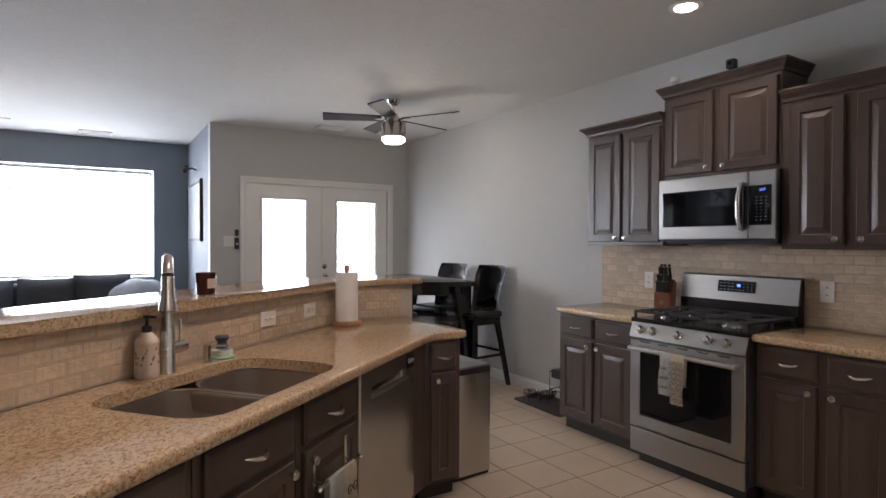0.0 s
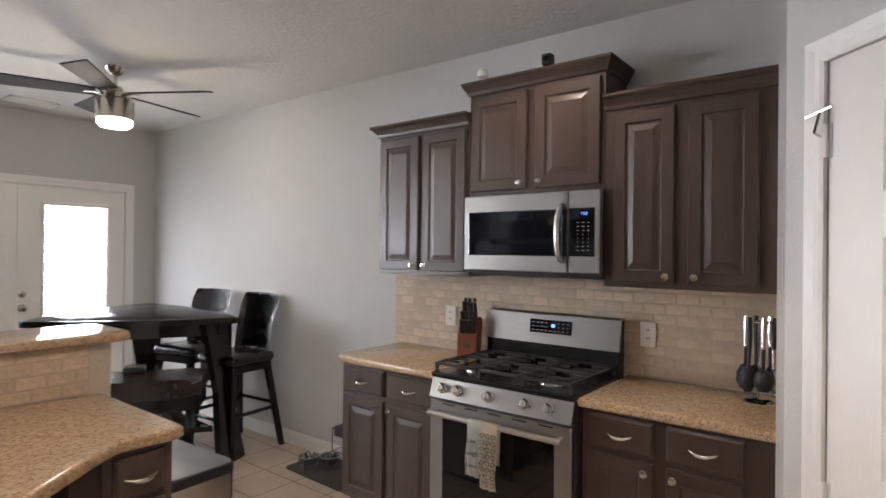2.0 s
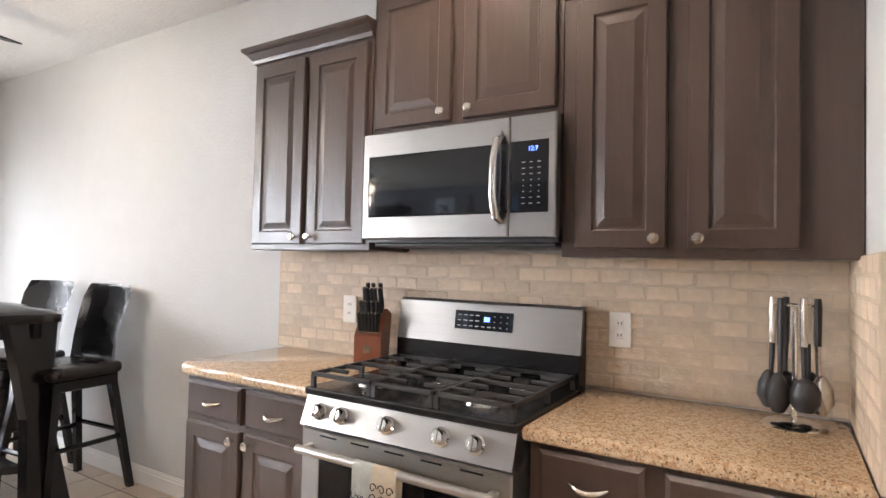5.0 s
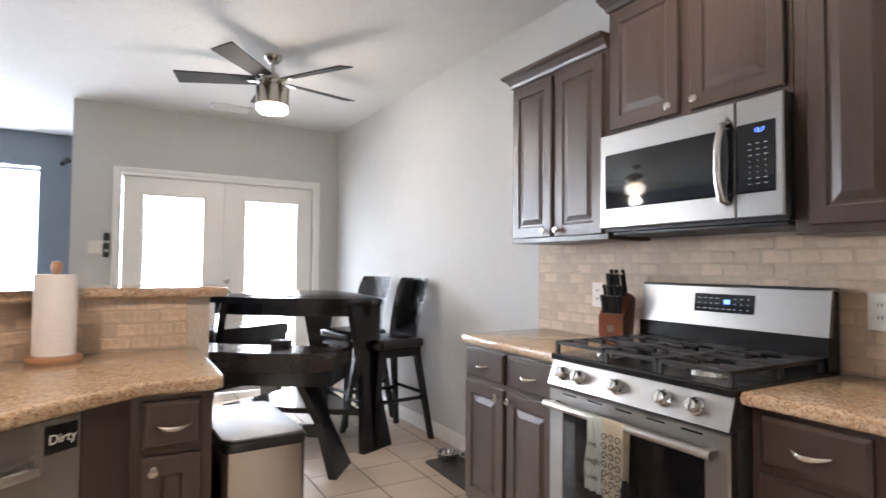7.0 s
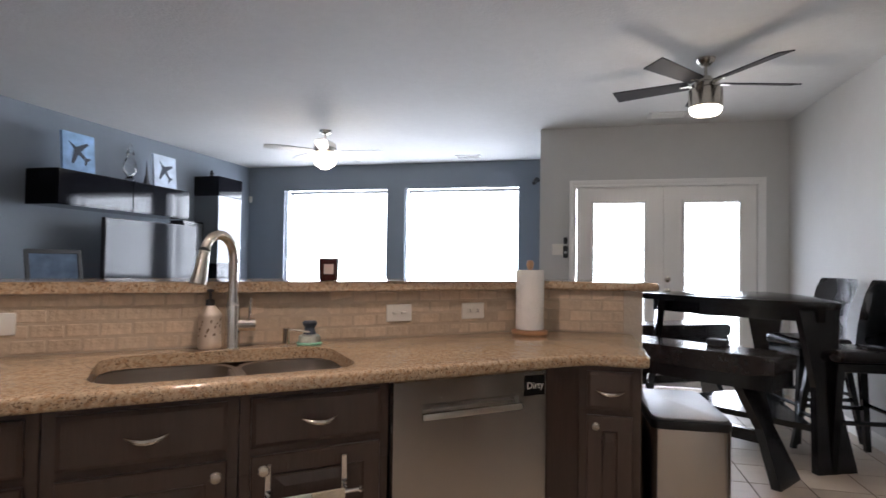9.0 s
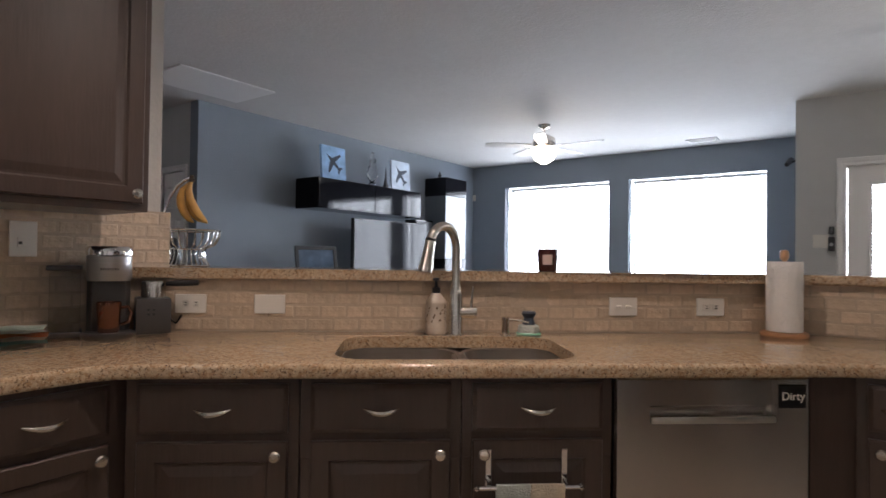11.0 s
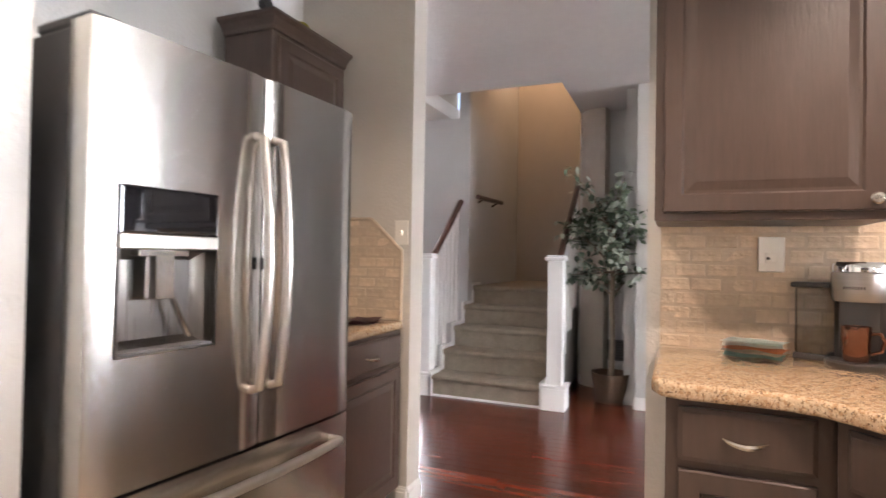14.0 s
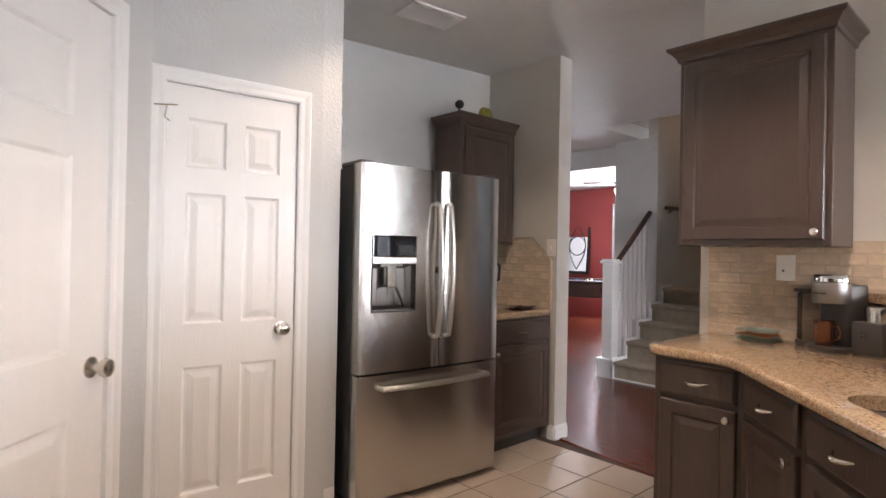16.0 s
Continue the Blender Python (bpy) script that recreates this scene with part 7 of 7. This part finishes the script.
newel(-2.15, 1.285, "square white newel post at the stair foot")
newel(-2.165, 0.11, "square white newel post at the stair foot")
for y, xe in ((1.285, -3.2), (0.11, -3.0)):
    rl = thing("stair_railing", pose(0, 0, 0), "white balusters under a dark wooden handrail", "railing", "stair railings")
    xs = -2.15 if y > 1 else -2.165
    k = RISE / RUN
    bm = B()
    tube(bm, [(xs, y, 1.13), (xe, y, 1.13 + (xs - xe) * 0.82)], 0.03, 8)
    part("handrail", bm, RAIL_WOOD, rl, "dark stained handrail", True)
    n = 8
    for j in range(1, n):
        x = xs + (xe - xs) * j / n
        zt = 1.13 + (xs - x) * 0.82 - 0.02
        zb = max(0.05, math.floor((X0 - x) / RUN + 1) * RISE + 0.02)
        bm = B()
        box(bm, x - 0.017, y - 0.017, zb, x + 0.017, y + 0.017, zt)
        part("baluster", bm, TRIM, rl)
wr = thing("wall_handrail", pose(0, 0, 0), "short dark handrail on the landing wall", "handrail")
bm = B()
tube(bm, [(-3.1, 0.26, 1.87), (-3.95, 0.265, 1.89)], 0.026, 8)
for x in (-3.3, -3.8):
    tube(bm, [(x, 0.26, 1.872), (x, 0.192, 1.83)], 0.01, 6)
part("rail", bm, RAIL_WOOD, wr, "", True)

# artificial ficus
tr = thing("artificial_tree", pose(-2.6, 1.68, 0), "artificial ficus tree with variegated leaves in a basket", "plant")
bm = B()
lathe(bm, [(0, 0), (0.12, 0), (0.15, 0.14), (0.165, 0.235), (0.17, 0.255), (0.155, 0.255), (0.14, 0.2), (0, 0.2)], 22)
part("basket", bm, mat("brown_wicker", (0.075, 0.042, 0.022), 0.7, grain=0.35, scale=40, bump=1.0, bscale=70, stretch=(1, 1, 2.5)), tr, "brown woven basket", True)
rnd = random.Random(12)
BARK = mat("pale_trunk", (0.2, 0.16, 0.12), 0.8, grain=0.3, scale=20, bump=0.4)
bm = B()
limbs = []
tube(bm, [(0, 0, 0.2), (0.012, 0.01, 0.5), (-0.006, 0.0, 0.85), (0.01, 0.01, 1.2), (0, 0, 1.63)], [0.03, 0.026, 0.023, 0.018, 0.01], 8)
for k in range(38):
    a, z = rnd.uniform(0, math.tau), rnd.uniform(0.88, 1.6)
    ln = rnd.uniform(0.28, 0.56)
    up = rnd.uniform(-0.15, 0.85) + (z - 1.0) * 0.4
    p = [Vector((0, 0, z)), Vector((math.cos(a) * ln * 0.55, math.sin(a) * ln * 0.55, z + up * ln * 0.7)), Vector((math.cos(a) * ln, math.sin(a) * ln, z + up * ln))]
    tube(bm, p, [0.009, 0.006, 0.003], 5)
    limbs.append(p)
part("trunk", bm, BARK, tr, "thin pale trunk with branches", True)
LEAF = mat("ficus_leaf", (0.06, 0.09, 0.055), 0.4, grain=0.5, scale=18, spec=0.4)
LEAFW = mat("ficus_leaf_pale", (0.33, 0.37, 0.31), 0.45, grain=0.3, scale=18)
bms = (B(), B())
for p in limbs:
    for k in range(40):
        t_ = rnd.uniform(0.25, 1.08)
        base = p[1].lerp(p[2], (t_ - 0.5) * 2) if t_ > 0.5 else p[0].lerp(p[1], t_ * 2)
        base = base + Vector((rnd.gauss(0, 0.035), rnd.gauss(0, 0.035), rnd.gauss(0, 0.035)))
        ln, w = rnd.uniform(0.05, 0.085), rnd.uniform(0.018, 0.03)
        q = Euler((rnd.uniform(-1.2, 0.4), rnd.uniform(-0.6, 0.6), rnd.uniform(0, math.tau))).to_matrix()
        pts = [(0, 0, 0), (w, ln * 0.4, -0.006), (w * 0.6, ln * 0.8, -0.012), (0, ln, -0.02), (-w * 0.6, ln * 0.8, -0.012), (-w, ln * 0.4, -0.006)]
        b_ = bms[0] if rnd.random() < 0.55 else bms[1]
        vs = [b_.verts.new(base + q @ Vector(v)) for v in pts]
        b_.faces.new(vs[:4])
        b_.faces.new([vs[0]] + vs[3:])
c1 = part("crown", bms[0], LEAF, tr, "dark green leaves")
c2 = part("crown", bms[1], LEAFW, tr, "pale edged leaves")
vt = thing("wall_vent", pose(-3.19, 1.64, 0.36, 0, 0, 90), "dark low wall vent behind the tree", "vent")
bm = B()
box(bm, -0.16, -0.012, -0.1, 0.16, 0.0, 0.1, bevel=0.004)
part("frame", bm, GREY_SIDE, vt)
for k in range(7):
    bm = B()
    box(bm, -0.14, -0.018, -0.078 + k * 0.025, 0.14, -0.012, -0.066 + k * 0.025)
    part("slat", bm, RUBBER, vt)

# red game room
pt_ = thing("pool_table", pose(-5.9, -2.75, 0, 0, 0, 20), "dark wooden pool table", "pool table")
bm = B()
box(bm, -0.68, -1.25, 0.55, 0.68, 1.25, 0.8, bevel=0.02, seg=2)
part("body", bm, RAIL_WOOD, pt_)
bm = B()
box(bm, -0.58, -1.15, 0.8, 0.58, 1.15, 0.806)
part("cloth", bm, mat("blue_felt", (0.03, 0.04, 0.08), 0.95, grain=0.1), pt_)
for x0, y0, x1, y1 in ((-0.7, -1.27, -0.58, 1.27), (0.58, -1.27, 0.7, 1.27), (-0.58, -1.27, 0.58, -1.15), (-0.58, 1.15, 0.58, 1.27)):
    bm = B()
    box(bm, x0, y0, 0.8, x1, y1, 0.845, bevel=0.01)
    part("rail", bm, RAIL_WOOD, pt_)
for x in (-0.5, 0.5):
    for y in (-1.0, 1.0):
        bm = B()
        tube(bm, [(x, y, 0), (x, y, 0.1), (x, y, 0.3), (x, y, 0.56)], [0.07, 0.09, 0.06, 0.11], 12)
        part("leg", bm, RAIL_WOOD, pt_, "turned leg", True)
for k in range(5):
    bl = thing("pool_ball", pose(-5.9 + 0.2 * math.cos(k * 2.2), -2.5 + 0.25 * math.sin(k * 1.7), 0.806), "glossy pool ball on the cloth", "ball", "pool balls")
    bm = B()
    bmesh.ops.create_icosphere(bm, subdivisions=2, radius=0.029, matrix=Matrix.Translation((0, 0, 0.029)))
    part("ball", bm, mat("ball_paint", [(0.6, 0.5, 0.1), (0.4, 0.04, 0.03), (0.6, 0.58, 0.5), (0.05, 0.1, 0.35), (0.02, 0.02, 0.02)][k], 0.1), bl, "", True)
mr = thing("arched_mirror", pose(-6.93, -3.9, 0.9, -4, 0, 90), "dark framed mirror with curling ironwork", "mirror")
bm = B()
rings(bm, 0, 0, 0.62, 1.15, [(0, 0.03), (0, 0.0), (0.06, 0.0), (0.065, 0.015)], fill=False)
part("frame", bm, IRON, mr)
bm = B()
box(bm, 0.06, 0.015, 0.06, 0.56, 0.02, 1.09)
part("glass", bm, mat("mirror_silver", (0.9, 0.9, 0.9), 0.02, metal=1.0), mr)
bm = B()
for q in (-1, 1):
    tube(bm, [(0.31 + q * 0.2 * math.sin(a), 0.005, 0.1 + 0.95 * a / math.pi) for a in np.linspace(0, math.pi, 12)], 0.008, 6)
    tube(bm, [(0.31 + q * 0.2 * math.cos(a), 0.005, 0.6 + 0.2 * math.sin(a)) for a in np.linspace(-1.6, 1.6, 12)], 0.008, 6)
part("ironwork", bm, IRON, mr)
f3 = thing("ceiling_fan", pose(-5.0, -1.45, 0), "dark ceiling fan with a lit globe in the red room", "ceiling fan")
bm = B()
lathe(bm, [(0, 2.70), (0.06, 2.70), (0.02, 2.65), (0.015, 2.58), (0.1, 2.55), (0.1, 2.47), (0.04, 2.44), (0, 2.44)], 18)
part("motor", bm, RAIL_WOOD, f3, "", True)
bm = B()
lathe(bm, [(0.04, 2.44), (0.085, 2.38), (0.075, 2.31), (0, 2.28)], 18)
part("lamp", bm, LAMP_GLOW, f3, "", True)
blades(f3, 4, 0.12, 0.6, 0.1, 0.13, 2.5, RAIL_WOOD, 20, 10, RAIL_WOOD)

# ---- tiles, planks and bricks ----
def brick_mesh(w, h, t=0.012, b=0.003, g=0.0013, worn=None):
    bm = B()
    x0, x1, z0, z1 = g, w - g, g, h - g
    rings(bm, x0, z0, x1, z1, [(0, 0.0), (0, -t + b), (b * 0.4, -t + b * 0.35), (b * 1.1, -t)])
    if worn:
        for k, v in enumerate(bm.verts):
            if k >= 4:
                v.co.x += worn.uniform(-0.0016, 0.0016)
                v.co.z += worn.uniform(-0.0013, 0.0013)
                v.co.y += worn.uniform(-0.0004, 0.0008)
    me = bpy.data.meshes.new("brick")
    bmesh.ops.recalc_face_normals(bm, faces=bm.faces)
    bm.to_mesh(me)
    bm.free()
    me.materials.append(TILE)
    return me


BRICKS = {}
trnd = random.Random(21)


def backsplash(m, length, z0, z1, label, clip=None, bw=0.1015, bh=0.0512):
    """Tumbled travertine bricks in running bond on a wall that faces local -y."""
    bm = B()
    if clip is None:
        box(bm, 0, -0.0106, z0, length, 0.004, z1)
    else:
        slab(bm, [(0, z0), (length, z0), (length, 1.26), (clip(z1), z1), (0, z1)], "y", -0.0106, 0.004)
    panel = setting("backsplash", bm, GROUT, label, "backsplash")
    panel.matrix_basis = m
    z, row = z0 + 0.001, 0
    while z < z1 - 0.02:
        h = min(bh, z1 - z)
        end = length if clip is None else clip(z + h)
        x = -(bw / 2) * (row % 2)
        while x < end - 0.012:
            a, b = max(0.0, x), min(end, x + bw)
            if b - a > 0.015:
                key = (round(b - a, 3), round(h, 3), trnd.randrange(4))
                if key not in BRICKS:
                    BRICKS[key] = brick_mesh(key[0], key[1], b=0.0042, g=0.0018, worn=trnd)
                ob = new("brick", BRICKS[key])
                ob.parent = panel
                ob.location = (a, trnd.uniform(-0.0008, 0.0012) , z)
            x += bw
        z += bh
        row += 1
    return panel


backsplash(pose(4.5835, 4.53, 0, 0, 0, -89.35), 2.282, 0.914, 1.38, "tumbled travertine brick backsplash behind the range")
backsplash(pose(4.598, 2.2405, 0, 0, 0, 180), 0.62, 0.914, 1.37, "tumbled travertine brick backsplash on the side wall")
backsplash(pose(LW, 2.137, 0, 0, 0, 90), 0.86, 0.914, 1.38, "tumbled travertine brick backsplash behind the coffee maker")
backsplash(pose(*sn(bs_l, FACE - 0.012), 0, 0, 40), bs_r - bs_l, 0.914, 1.118, "tumbled travertine bricks under the raised bar")
xr = sn(bs_r, FACE)[0]
backsplash(pose(xr + 0.004, 4.572, 0, 0, 0, 0), 2.752 - xr, 0.914, 1.118, "tumbled travertine bricks at the end of the bar")
backsplash(pose(PW, 0.34, 0, 0, 0, 90), 0.605, 0.914, 1.42, "tumbled travertine bricks with a clipped corner", clip=lambda z: 0.605 if z < 1.262 else 0.605 - (z - 1.26) * 1.1)
bm = B()
tube(bm, [(PW + 0.012, 0.939, 0.914), (PW + 0.012, 0.939, 1.255), (PW + 0.012, 0.763, 1.415), (PW + 0.012, 0.36, 1.415)], 0.009, 8)
setting("tile_edge_trim", bm, TILE, "rounded travertine edge strip", "trim")
backsplash(pose(0.70, 0.3205, 0, 0, 0, 180), 0.69, 0.914, 1.365, "tumbled travertine bricks behind the small worktop")

tile = brick_mesh(0.312, 0.319, 0.008, 0.0014, 0.0032)
tile.materials.clear()
tile.materials.append(FLOOR_TILE)
for i in range(15):
    for j in range(25):
        x, y = 0.073 + 0.312 * (i - 0) - 0.0, 1.18 + 0.319 * (j - 3)
        cx, cy = x + 0.156, y + 0.16
        d = cx * N.x + cy * N.y
        hidden = (cx > 4.2 and cy < 4.3) or cy < 0.75 or (0.5 < cx < 1.75 and cy < 0.95) or (-2.2 < d < -1.62 and cx < 2.7) or (d < -2.2 and cx < 2.4 and cy > 2) or (cx - cy > 1.85) or (cx < 0.7 and cy > 2.4)
        if hidden or x > 4.55:
            continue
        ob = new("tile", tile)
        ob.parent = floor_kitchen
        ob.matrix_basis = Matrix.Translation((x, y, -0.0075)) @ Matrix.Rotation(radians(-90), 4, "X")

PLANK = {}
prnd = random.Random(8)
bm_rest = B()
count = 0
for i in range(0, 84):
    x0 = -0.04 - (i + 1) * 0.083
    y = -4.6 + prnd.uniform(0, 0.8)
    while y < 4.7:
        ln = prnd.choice((0.6, 0.75, 0.9, 1.05))
        near = x0 > -2.75 and -1.0 < y < 2.3
        if near and count < 240:
            if ln not in PLANK:
                b_ = B()
                box(b_, 0.0008, 0.0008, -0.006, 0.0822, ln - 0.0008, 0.0, bevel=0.0008)
                me = bpy.data.meshes.new("plank")
                b_.to_mesh(me)
                b_.free()
                me.materials.append(CHERRY)
                PLANK[ln] = me
            ob = new("plank", PLANK[ln])
            ob.parent = floor_hall
            ob.location = (x0, y, 0.0)
            count += 1
        else:
            vs = [bm_rest.verts.new(v) for v in ((x0 + 0.0008, y + 0.0008, 0), (x0 + 0.0822, y + 0.0008, 0), (x0 + 0.0822, y + ln - 0.0008, 0), (x0 + 0.0008, y + ln - 0.0008, 0))]
            bm_rest.faces.new(vs)
        y += ln
rest = tagged(part("planks", bm_rest, CHERRY, floor_hall), kind="stuff")
